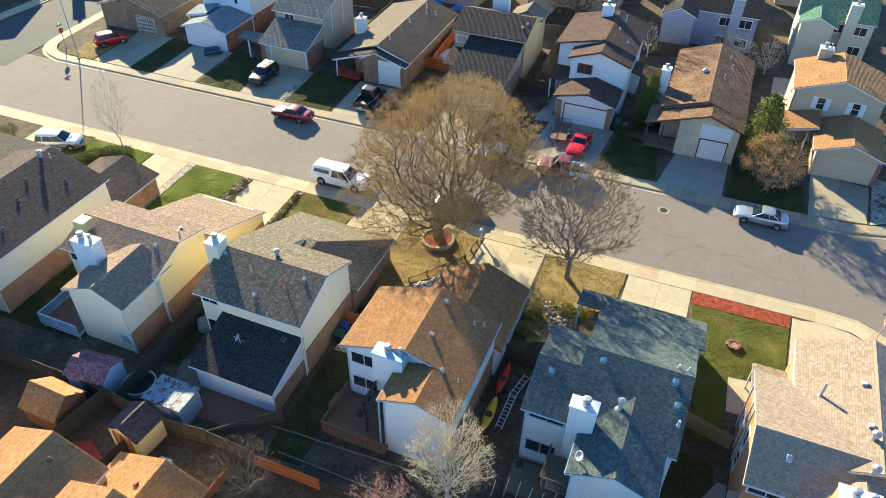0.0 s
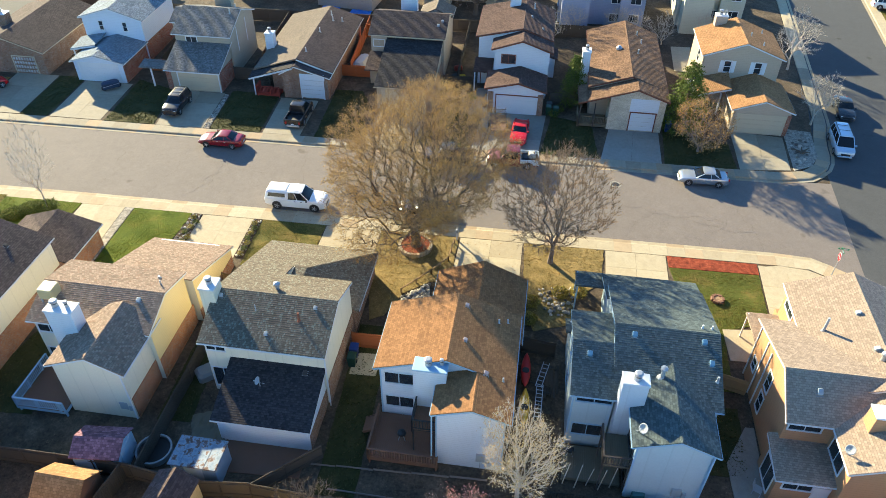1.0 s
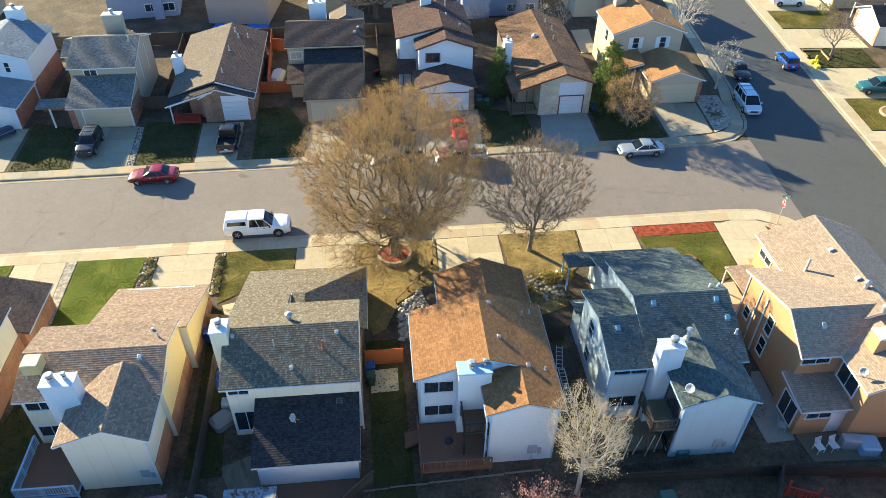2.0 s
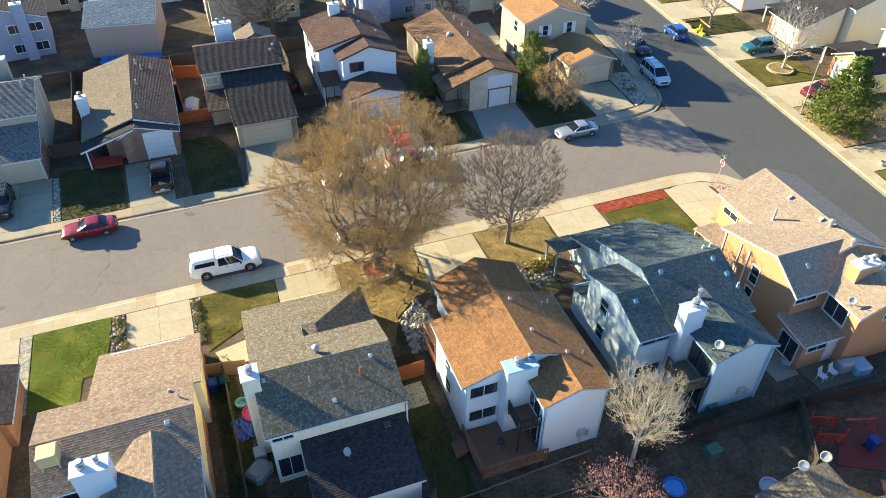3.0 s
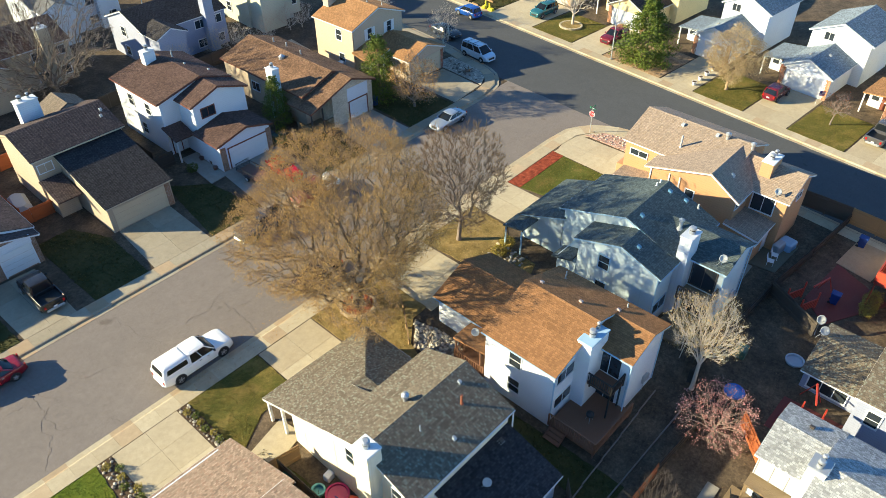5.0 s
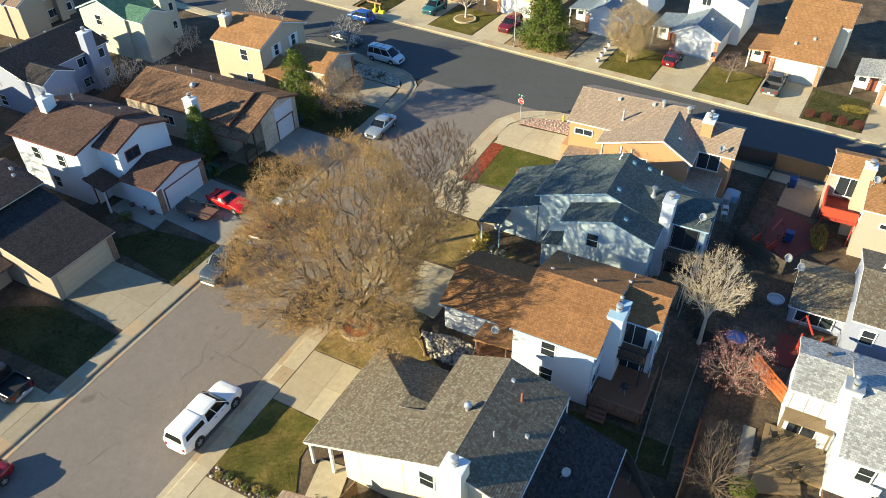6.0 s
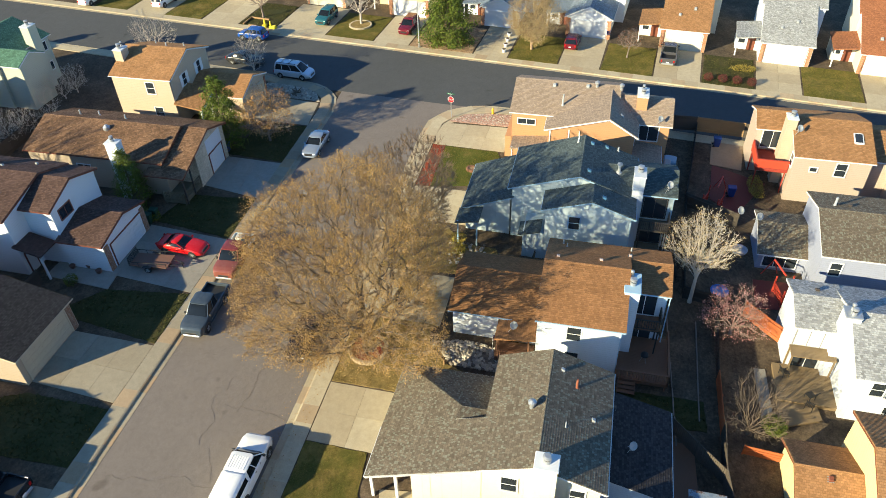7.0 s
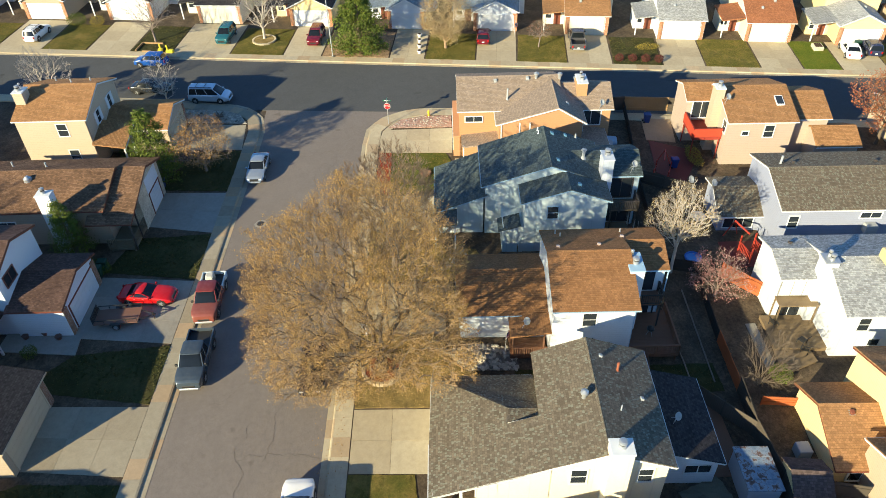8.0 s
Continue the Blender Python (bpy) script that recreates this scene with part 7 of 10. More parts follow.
def load_junk(root, px):
    part("cargo", bevel_box(B(), px(0.06), px(0.20), -0.6, 0.1, 0.83, 1.35, 0.1), paint("tarp_grey", (0.45, 0.44, 0.40)), root)
    part("cargo", bevel_box(B(), px(0.20), px(0.32), -0.2, 0.65, 0.83, 1.15, 0.1), M["plastic_black"], root)


vehicle("pickup", "pickup_truck", -7.9, 60.75, 180, C("paint_rust", (0.20, 0.06, 0.045)), "old faded maroon pickup with a pale loaded bed", "pickup", scale=0.90, two_tone=C("paint_maroon", (0.16, 0.03, 0.028)), bed_paint=C("paint_ice", (0.50, 0.58, 0.62)), bed_load=load_junk)
vehicle("sedan", "sedan", 11.0, 59.55, 178, SILVER, "silver saloon with a sunroof parked at the kerb", "car")
vehicle("van", "minivan", 26.6, 67.4, -97, C("paint_pale_blue", (0.50, 0.60, 0.70), 0.4), "pale silver-blue minivan with roof rails", "van", rails=True)
vehicle("sedan", "sedan", 29.2, 75.0, -97, C("paint_charcoal", (0.02, 0.022, 0.025)), "charcoal car parked in shade", "car")
vehicle("hatch", "hatchback", 36.5, 76.8, 83, C("paint_blue", (0.01, 0.075, 0.32)), "bright blue small crossover at the kerb", "car")
vehicle("suv", "suv", 43.6, 68.5, 173, C("paint_teal", (0.015, 0.10, 0.12)), "teal compact suv on a driveway", "car", lift=0.14)
vehicle("suv", "suv", 46.0, 94.6, -7, WHITE, "white suv with roof rails on a driveway", "car", rails=True, lift=0.14)
vehicle("suv", "suv", 42.2, 56.2, 173, C("paint_wine", (0.12, 0.006, 0.014)), "wine-red suv on a driveway", "car", lift=0.14)
vehicle("hatch", "hatchback", 40.6, 33.7, -7, C("paint_wine", (0.12, 0.006, 0.014)), "dark red hatchback on a driveway", "car", lift=0.14)
vehicle("pickup", "pickup_truck", 38.7, 21.4, -7, C("paint_grey", (0.10, 0.10, 0.11), 0.4), "dark grey crew-cab pickup on a driveway", "pickup", scale=0.95, lift=0.14)
vehicle("sedan", "sedan", 33.3, -13.0, -12, WHITE, "white sedan on a driveway", "car", lift=0.14)
vehicle("hatch", "hatchback", 33.6, -16.0, -12, C("paint_navy", (0.02, 0.025, 0.06)), "dark blue hatchback beside a sedan", "car", lift=0.14)
vehicle("sedan", "sedan", -15.9, 51.7, 180, BLACK, "black saloon car parked below a big tree", "car")
vehicle("hatch", "hatchback", -70.3, 69.9, 55, C("paint_scarlet", (0.55, 0.008, 0.010)), "red hatchback on a driveway", "car", lift=0.14)
vehicle("suv", "suv", -58.7, 47.5, 20, SILVER, "silver suv on a driveway", "car", lift=0.14)
vehicle("suv", "suv", 45.0, 106, -7, WHITE, "white suv on a driveway", "car", lift=0.14)


def trailer():
    t = thing("utility_trailer", -9.7, 67.6, 92, "flat utility trailer with a rusty mesh deck and low rails", "trailer")
    part("deck", box(B(), -1.7, 1.7, -0.85, 0.85, 0.5, 0.58), paint("rust_plank", (0.16, 0.085, 0.06)), t)
    bm = B()
    for s in (-1, 1):
        bar(bm, (-1.7, s * 0.85, 0.95), (1.7, s * 0.85, 0.95), 0.05, 0.05)
        for x in (-1.7, -0.85, 0, 0.85, 1.7):
            box(bm, x - 0.02, x + 0.02, s * 0.85 - 0.02, s * 0.85 + 0.02, 0.55, 0.95)
    part("side_rail", bm, M["iron"], t)
    bm = B()
    for x in range(-8, 9):
        box(bm, 1.72, 1.76, x * 0.1 - 0.012, x * 0.1 + 0.012, 0.55, 1.25)
    bar(bm, (1.74, -0.85, 1.25), (1.74, 0.85, 1.25), 0.04, 0.04)
    part("tailgate", bm, M["iron"], t)
    bm = B()
    bar(bm, (-1.7, 0.5, 0.5), (-2.9, 0, 0.5), 0.07, 0.07)
    bar(bm, (-1.7, -0.5, 0.5), (-2.9, 0, 0.5), 0.07, 0.07)
    box(bm, -2.75, -2.68, -0.03, 0.03, 0.0, 0.7)
    part("drawbar", bm, M["iron"], t)
    ty, ri = wheel_meshes(0.3, 0.18)
    w = part("wheel", ty, M["rubber"], t)
    r = part("rim", ri, M["metal"], w)
    w.matrix_basis = Matrix.Translation((0, -0.88, 0.3))
    w2 = share("wheel", w.data, t, Matrix.Translation((0, 0.88, 0.3)) @ Matrix.Rotation(math.pi, 4, "Z"))
    share("rim", r.data, w2)
    for s in (-1, 1):
        part("mudguard", bevel_box(B(), -0.42, 0.42, s * 0.98 - 0.12, s * 0.98 + 0.12, 0.60, 0.68, 0.04), M["iron"], t)


trailer()


# ---------------------------------------------------------------- trees and shrubs


def leaf_mesh(name, pts, size, rnd, per=1, spread=0.12, droop=0.3):
    """Many small leaves, each a bent pair of triangles with its own turn."""
    n = len(pts) * per
    verts, faces = [], []
    for p in pts:
        for _ in range(per):
            c = (p[0] + rnd.gauss(0, spread), p[1] + rnd.gauss(0, spread), p[2] + rnd.gauss(0, spread))
            a, b = rnd.uniform(0, 6.283), rnd.uniform(-1.0, 1.0)
            s = size * rnd.uniform(0.6, 1.3)
            ux, uy, uz = math.cos(a) * math.cos(b), math.sin(a) * math.cos(b), math.sin(b) - droop
            vx, vy, vz = -math.sin(a) * s * 0.27, math.cos(a) * s * 0.27, rnd.uniform(-0.4, 0.4) * s
            o = len(verts)
            verts += [c, (c[0] + ux * s * 0.5 + vx, c[1] + uy * s * 0.5 + vy, c[2] + uz * s * 0.5 + vz), (c[0] + ux * s, c[1] + uy * s, c[2] + uz * s), (c[0] + ux * s * 0.5 - vx, c[1] + uy * s * 0.5 - vy, c[2] + uz * s * 0.5 - vz)]
            faces.append((o, o + 1, o + 2, o + 3))
    me = bpy.data.meshes.new(name)
    me.from_pydata(verts, [], faces)
    return me


def skeleton_points(rnd, n, rx, ry, rz, cz, hollow, flat, shift):
    """Where the twigs shall reach: an egg-shaped crown, denser towards its skin and uneven."""
    pts = []
    while len(pts) < n:
        u = Vector((rnd.gauss(0, 1), rnd.gauss(0, 1), rnd.gauss(0, 1))).normalized()
        k = rnd.random() ** (1 / 3) if rnd.random() > hollow else rnd.uniform(0.82, 1.0)
        k *= 1 + 0.13 * math.sin(3.1 * u.x + 2.3 * u.z + shift) + 0.12 * math.sin(5.3 * u.y - 2.9 * u.x + 2 * shift) + rnd.gauss(0, 0.03)
        z = u.z * rz * k
        if z < 0:
            z *= flat
        pts.append(Vector((u.x * rx * k, u.y * ry * k, cz + z)))
    return pts


def grow(rnd, trunk_h, r0, pts, reach=0.35):
    """Joins every point to the nearest limb, inner ones first; the limbs thicken with what they carry."""
    nodes = [(0.0, 0.0, -0.1), (0.0, 0.0, trunk_h * 0.5), (rnd.uniform(-0.1, 0.1), rnd.uniform(-0.1, 0.1), trunk_h)]
    parent = [-1, 0, 1]
    path = [0.0, trunk_h * 0.5, trunk_h]
    top = Vector(nodes[2])
    arr = np.zeros((len(pts) * 2 + 8, 3))
    plen = np.zeros(len(pts) * 2 + 8)
    arr[:3], plen[:3] = nodes, path
    plen[0] = plen[1] = 1e6
    count = 3
    par = [-1, 0, 1]
    for p in sorted(pts, key=lambda q: (q - top).length):
        d = np.linalg.norm(arr[:count] - np.array(p), axis=1)
        # a limb seldom turns back down or towards the trunk
        k = int(np.argmin(d + reach * plen[:count]))
        a = Vector(arr[k])
        if (p - a).length > 0.9:
            out = Vector((p.x - a.x, p.y - a.y, 0)) * 0.12
            m = a.lerp(p, 0.5) + out * -0.3 + Vector((rnd.gauss(0, 0.06), rnd.gauss(0, 0.06), 0.06 * (p - a).length))
            arr[count], plen[count] = m, plen[k] % 1e6 + (m - a).length
            par.append(k)
            k = count
            count += 1
            a = m
        arr[count], plen[count] = p, plen[k] % 1e6 + (p - a).length
        par.append(k)
        count += 1
    load = np.ones(count)
    for i in range(count - 1, 2, -1):
        load[par[i]] += load[i]
    tip = r0 / max(load[3:].sum(), 1) ** 0.0 / (len(pts) ** 0.5)
    segs = [(Vector((0, 0, -0.1)), Vector((0, 0, 0.4)), r0 * 1.5, r0 * 1.1, 0), (Vector((0, 0, 0.4)), Vector(arr[2]), r0 * 1.1, r0 * 0.9, 0)]
    ends = []
    for i in range(3, count):
        a, b = Vector(arr[par[i]]), Vector(arr[i])
        ra = min(tip * load[par[i]] ** 0.5, tip * load[i] ** 0.5 * 1.35) if par[i] > 2 else min(r0 * 0.75, tip * load[i] ** 0.5 * 1.3)
        segs.append((a, b, ra, tip * load[i] ** 0.5, 1 if load[i] > 60 else 2 if load[i] > 8 else 3))
        ends.append((b, (b - a).normalized()))
    return segs, ends


def branch_mesh(name, segs, thin=0.006):
    verts, faces = [], []
    for a, b, ra, rb, lv in segs:
        n = 9 if lv == 0 else 7 if lv == 1 else 4 if lv == 2 else 3
        d = b - a
        if d.length < 1e-5:
            continue
        d.normalize()
        s = d.orthogonal().normalized()
        t = d.cross(s)
        o = len(verts)
        ra, rb = max(ra, thin), max(rb, thin)
        for c, r in ((a, ra), (b + d * rb * 0.3, rb)):
            for i in range(n):
                ang = 6.283 * i / n
                verts.append(c + s * (math.cos(ang) * r) + t * (math.sin(ang) * r))
        for i in range(n):
            j = (i + 1) % n
            faces.append((o + i, o + j, o + n + j, o + n + i))
        faces.append(tuple(o + n + i for i in range(n)))
    me = bpy.data.meshes.new(name)
    me.from_pydata(verts, [], faces)
    return me


def tree(x, y, label, trunk_h, r0, cz, r, rz, n=900, twigs=3, twig=0.55, bark="bark", leaf=None, leaf_size=0.12, per=3, keep=1.0, seed=1, hollow=0.5, flat=0.75, reach=0.35, thin=0.007, name="tree", lift=LOT, up=0.3, droop=0.3, off=(0, 0), jitter=0.16, squeeze=1.0, clump=False, twig_bark=None, inner=0.0):
    """Trunk, limbs that fill the crown, fine twigs at every joint, and leaves on the twigs. cz, r, rz: the crown's middle height, radius and half height."""
    rnd = random.Random(seed)
    root = thing(name, x, y, 0, label, "tree", "trees", lift=lift)
    pts = [p + Vector((*off, 0)) * min(1, p.z / cz) for p in skeleton_points(rnd, n, r, r * squeeze, rz, cz, hollow, flat, seed)]
    segs, ends = grow(rnd, trunk_h, r0, pts, reach)
    fine, leaf_at = [], []
    mid = Vector((*off, cz))
    for p, d in ends:
        for _ in range(twigs):
            out = (p - mid).normalized()
            e = (d * 0.6 + out * 0.5 + Vector((rnd.gauss(0, 0.55), rnd.gauss(0, 0.55), rnd.gauss(0, 0.4) + up))).normalized()
            q = p + e * twig * rnd.uniform(0.5, 1.2)
            fine.append((p, q, thin * 1.2, thin * 0.7, 3))
            core = Vector(((q.x - off[0]) / r, (q.y - off[1]) / r, (q.z - cz) / rz)).length < inner
            if rnd.random() < keep * (0.35 if core else 1.0) * (min(1.6, max(0.12, 1.0 + 2.0 * noise.noise(q * 0.55 + Vector((seed, 0, 0))))) if clump else 1.0):
                leaf_at += [p.lerp(q, 0.55), q]
    me = branch_mesh("trunk", segs, thin)
    me.materials.append(M[bark])
    share("trunk", me, root)
    me = branch_mesh("twig_spray", fine, thin * 0.8)
    me.materials.append(M[twig_bark or bark])
    tagged(share("twig_spray", me, root), kind="stuff")
    if leaf:
        me = leaf_mesh("crown", leaf_at, leaf_size, rnd, per, jitter, droop)
        me.materials.append(M[leaf])
        tagged(share("crown", me, root), kind="stuff")
    return root


def conifer(x, y, h, r, label, seed=1, leaf="needle", name="conifer", lift=LOT, n=2600, size=0.22):
    rnd = random.Random(seed)
    root = thing(name, x, y, 0, label, "tree", "trees", lift=lift)
    bm = B()
    tube(bm, (0, 0, -0.1), (0, 0, h * 0.95), r * 0.08, 0.02, 8)
    part("trunk", bm, M["bark"], root)
    bm = B()
    pts = []
    for i in range(70):
        z = h * (0.04 + 0.94 * (i / 70) ** 1.05)
        rr = r * min(1.0, 0.55 + 2.2 * z / h) * (1 - z / h) ** 0.62 * rnd.uniform(0.7, 1.12) + 0.08
        a = i * 2.4 + rnd.uniform(-0.3, 0.3)
        e = Vector((math.cos(a) * rr, math.sin(a) * rr, z - rr * 0.12))
        tube(bm, (0, 0, z), e, 0.025, 0.008, 4)
        for k in range(n // 70):
            t = rnd.uniform(0.25, 1.0) ** 0.6
            w = rr * 0.30
            pts.append((e.x * t + rnd.gauss(0, w * 0.5), e.y * t + rnd.gauss(0, w * 0.5), z - rr * 0.12 * t + rnd.gauss(0, 0.12)))
    tagged(part("branch_spray", bm, M["bark"], root), kind="stuff")
    me = leaf_mesh("crown", pts, size, rnd, 2, 0.1, 0.1)
    me.materials.append(M[leaf])
    share("crown", me, root)
    return root


def shrub(x, y, r, h, label, leaf="hedge", seed=1, n=900, size=0.09, name="shrub", lift=LOT, group="shrubs", sx=1.0, sy=1.0, rot=0.0):
    rnd = random.Random(seed)
    root = thing(name, x, y, rot, label, "shrub", group, lift=lift)
    for i in range(5):
        a = 6.283 * i / 5
        bm = B()
        tube(bm, (0, 0, -0.05), (math.cos(a) * r * 0.6 * sx, math.sin(a) * r * 0.6 * sy, h * rnd.uniform(0.5, 0.85)), 0.02, 0.006, 4)
        part("stem", bm, M["bark"], root)
    pts = []
    while len(pts) < n:
        u = Vector((rnd.gauss(0, 1), rnd.gauss(0, 1), rnd.gauss(0, 1))).normalized()
        k = rnd.uniform(0.75, 1.05) * (1 + 0.12 * math.sin(u.x * 7 + seed) * math.cos(u.y * 6))
        p = (u.x * r * k * sx, u.y * r * k * sy, h * 0.5 + u.z * h * 0.5 * k)
        if p[2] > 0.02:
            pts.append(p)
    me = leaf_mesh("foliage", pts, size, rnd, 2, 0.03, 0.0)
    me.materials.append(M[leaf])
    share("foliage", me, root)
    return root


tree(-16.0, 46.6, "large tree full of dry brown leaves in a brick ring", 2.1, 0.42, 8.1, 6.8, 6.4, 3600, 4, 0.6, "bark", "leaf_brown", 0.072, 9, 0.62, 11, 0.40, 0.92, thin=0.009, squeeze=1.16, off=(0.0, 0.6), jitter=0.13, clump=True, twig_bark="bark_twig", inner=0.62)
tree(-4.2, 45.7, "bare spreading tree with fine twigs", 1.9, 0.19, 6.3, 4.2, 4.5, 1500, 6, 0.5, "bark_grey", "leaf_brown", 0.05, 1, 0.2, 5, thin=0.010, reach=0.5, up=0.6, twig_bark="bark_twig")
tree(-6.6, 22.2, "pale-barked aspen with a few yellow leaves", 2.6, 0.14, 6.0, 2.5, 2.9, 420, 4, 0.42, "bark_pale", "leaf_pale", 0.08, 2, 0.7, 8, thin=0.009, reach=0.8, up=0.9, hollow=0.25)
tree(-9.7, 19.4, "small tree with faded pink leaves", 0.8, 0.10, 2.3, 2.3, 1.8, 220, 3, 0.40, "bark_grey", "leaf_pink", 0.09, 6, 0.42, 17, thin=0.008, clump=True, hollow=0.2, reach=0.7)
tree(-19.0, 19.3, "bare pale multi-stemmed garden tree", 0.4, 0.10, 2.6, 2.0, 2.2, 330, 4, 0.42, "bark", None, seed=23, thin=0.006, reach=0.8, up=0.5, hollow=0.25)
tree(-51.6, 48.7, "slender young bare tree on the lawn", 1.8, 0.06, 5.2, 1.7, 3.6, 380, 3, 0.4, "bark_pale", None, seed=31, thin=0.007, reach=0.6, up=0.8)
tree(11.4, 64.9, "small tree with curled orange-brown leaves", 0.6, 0.11, 3.3, 2.7, 2.9, 600, 3, 0.4, "bark_grey", "leaf_orange", 0.12, 4, 0.42, 41, thin=0.008, clump=True)
conifer(10.2, 69.2, 7.9, 3.2, "dark green conical evergreen beside a garage", 3, n=7000, size=0.16)
conifer(-1.5, 73.6, 6.0, 1.9, "dark green evergreen beside a chimney", 4, n=5000, size=0.13)
conifer(39.0, 50.1, 8.2, 4.2, "broad dark green pine beside a street lamp", 5, n=9000, size=0.22)
tree(38.6, 38.9, "dense tree with dry straw-coloured leaves", 0.6, 0.16, 4.0, 3.1, 3.6, 900, 4, 0.4, "bark_twig", "leaf_pale", 0.09, 5, 0.8, 51, thin=0.006)
tree(43.0, 63.3, "bare pale tree in a ring of white stones", 1.6, 0.17, 5.0, 3.0, 3.6, 420, 4, 0.5, "bark_pale", None, seed=53, thin=0.007, reach=0.6, up=0.6)
tree(43.3, 78.0, "bare tree beside a driveway", 1.2, 0.14, 4.0, 2.8, 2.8, 380, 4, 0.5, "bark_grey", None, seed=57, thin=0.006, reach=0.6)
tree(38.0, 26.6, "small bare reddish tree on a lawn", 0.8, 0.08, 2.4, 1.4, 1.5, 220, 3, 0.3, "bark_grey", "leaf_red", 0.08, 1, 0.4, 59, thin=0.006)
tree(24.8, 71.8, "bare tree at the corner of a garage", 1.0, 0.10, 3.6, 1.9, 2.2, 260, 4, 0.4, "bark_pale", None, seed=61, thin=0.006, reach=0.6)
tree(25.6, 85.0, "bare pale tree beside the side street", 1.2, 0.12, 4.4, 2.6, 2.8, 380, 4, 0.45, "bark_pale", None, seed=63, thin=0.006, reach=0.6)
tree(-14.2, 97.8, "large spreading bare tree behind the houses", 1.6, 0.32, 7.0, 7.4, 5.6, 1500, 4, 0.6, "bark", None, seed=67, thin=0.010, reach=0.6, twig_bark="bark_grey")
for i, (tx, ty, th) in enumerate(((-3.5, 90.2, 4.6), (-0.8, 92.5, 4.2), (6.0, 92.0, 4.0), (10.8, 90.5, 4.4))):
    tree(tx, ty, "thicket of bare pale branches", 0.4, 0.07, th * 0.55, 1.5, th * 0.42, 200, 3, 0.4, "bark_pale", None, seed=71 + i, thin=0.006, reach=0.6, up=0.6)
tree(12.0, -5.5, "tree with dry rust-red leaves", 1.8, 0.18, 5.0, 3.4, 3.2, 500, 3, 0.4, "bark", "leaf_red", 0.15, 3, 0.8, 81)
tree(5.5, -7.0, "tree with dry brown leaves", 1.8, 0.18, 5.0, 3.4, 3.2, 500, 3, 0.4, "bark", "leaf_brown", 0.15, 3, 0.8, 83)
tree(-37.5, 74.8, "leafless dark shrub beside a garage", 0.3, 0.06, 1.4, 1.4, 1.2, 200, 3, 0.3, "bark", None, seed=85, thin=0.006)

for i, (sx_, sy_) in enumerate(((-54.7, 45.7), (-53.8, 46.9), (-52.7, 47.9), (-51.4, 48.3))):
    shrub(sx_, sy_, 1.0, 0.95, "lumpy yellow-green clipped garden hedge", "hedge", 2 + i, 2000, 0.09, sx=1.1, sy=0.85, rot=40)
shrub(-18.4, 17.6, 0.8, 0.9, "dark green evergreen shrub below a bare tree", "needle", 7, 1800, 0.1)
for i, (sx_, sy_) in enumerate(((18.2, 92.0), (16.6, 92.6), (4.9, 93.6), (7.9, 91.6))):
    tree(sx_, sy_, "thicket of bare pale branches", 0.3, 0.06, 1.9, 1.5, 1.7, 220, 3, 0.4, "bark_pale", None, seed=91 + i, thin=0.006, reach=0.6, up=0.6)
shrub(-65.5, 47.5, 0.9, 1.3, "round dark green garden shrub", "hedge", 4)
shrub(10.2, 13.6 + 1.2, 1.0, 1.1, "yellow-green box shrub beside a house", "bush_yellow", 5, 1500, sx=1.9, sy=0.7)
for i in range(4):
    yb = 17.0 - i * 1.65
    shrub(xe(yb) + 2.7, yb, 0.55, 0.95, "round dark red barberry bush", "bush_red", 10 + i, 700, 0.08)
shrub(36.6, 12.4, 1.0, 0.6, "low yellow-green hedge on a front lawn", "bush_yellow", 15, 900, sx=0.7, sy=1.6)
shrub(49.8, 90.5, 1.3, 1.6, "round dark green garden shrub", "hedge", 16, 1300)
shrub(49.5, 87.6, 1.0, 1.3, "round olive-green shrub beside a drive", "bush_yellow", 17, 900)
for i, (sx_, sy_) in enumerate(((-5.8, 40.5), (-6.0, 38.6), (-3.4, 41.8), (-1.9, 42.0))):
    shrub(sx_, sy_, 0.7, 0.6, "dry brown ornamental grass clump", "bush_yellow", 20 + i, 500, 0.12)
for i, (sx_, sy_) in enumerate(((12.3, 72.5), (13.4, 73.6), (14.8, 74.0), (-13.0, 73.4), (-3.6, 70.6), (-3.0, 71.6))):
    shrub(sx_, sy_, 0.6, 0.8, "dark green garden shrub", "hedge", 30 + i, 500)
for i in range(7):
    shrub(-37.2 + 0.25 * (i % 3), 44.2 + i * 0.72, 0.28, 0.35, "small grey-green rockery plant", "hedge" if i % 2 else "bush_yellow", 40 + i, 160, 0.08)
for i in range(7):
    shrub(-31.25 + 0.1 * (i % 3), 44.0 + i * 0.7, 0.26, 0.32, "small grey-green rockery plant", "hedge" if i % 2 else "bush_yellow", 50 + i, 160, 0.08)




# ---------------------------------------------------------------- grass and fallen leaves


def inside(x, y, poly):
    c = False
    for (x0, y0), (x1, y1) in zip(poly, poly[1:] + poly[:1]):
        if (y0 > y) != (y1 > y) and x < (x1 - x0) * (y - y0) / (y1 - y0) + x0:
            c = not c
    return c


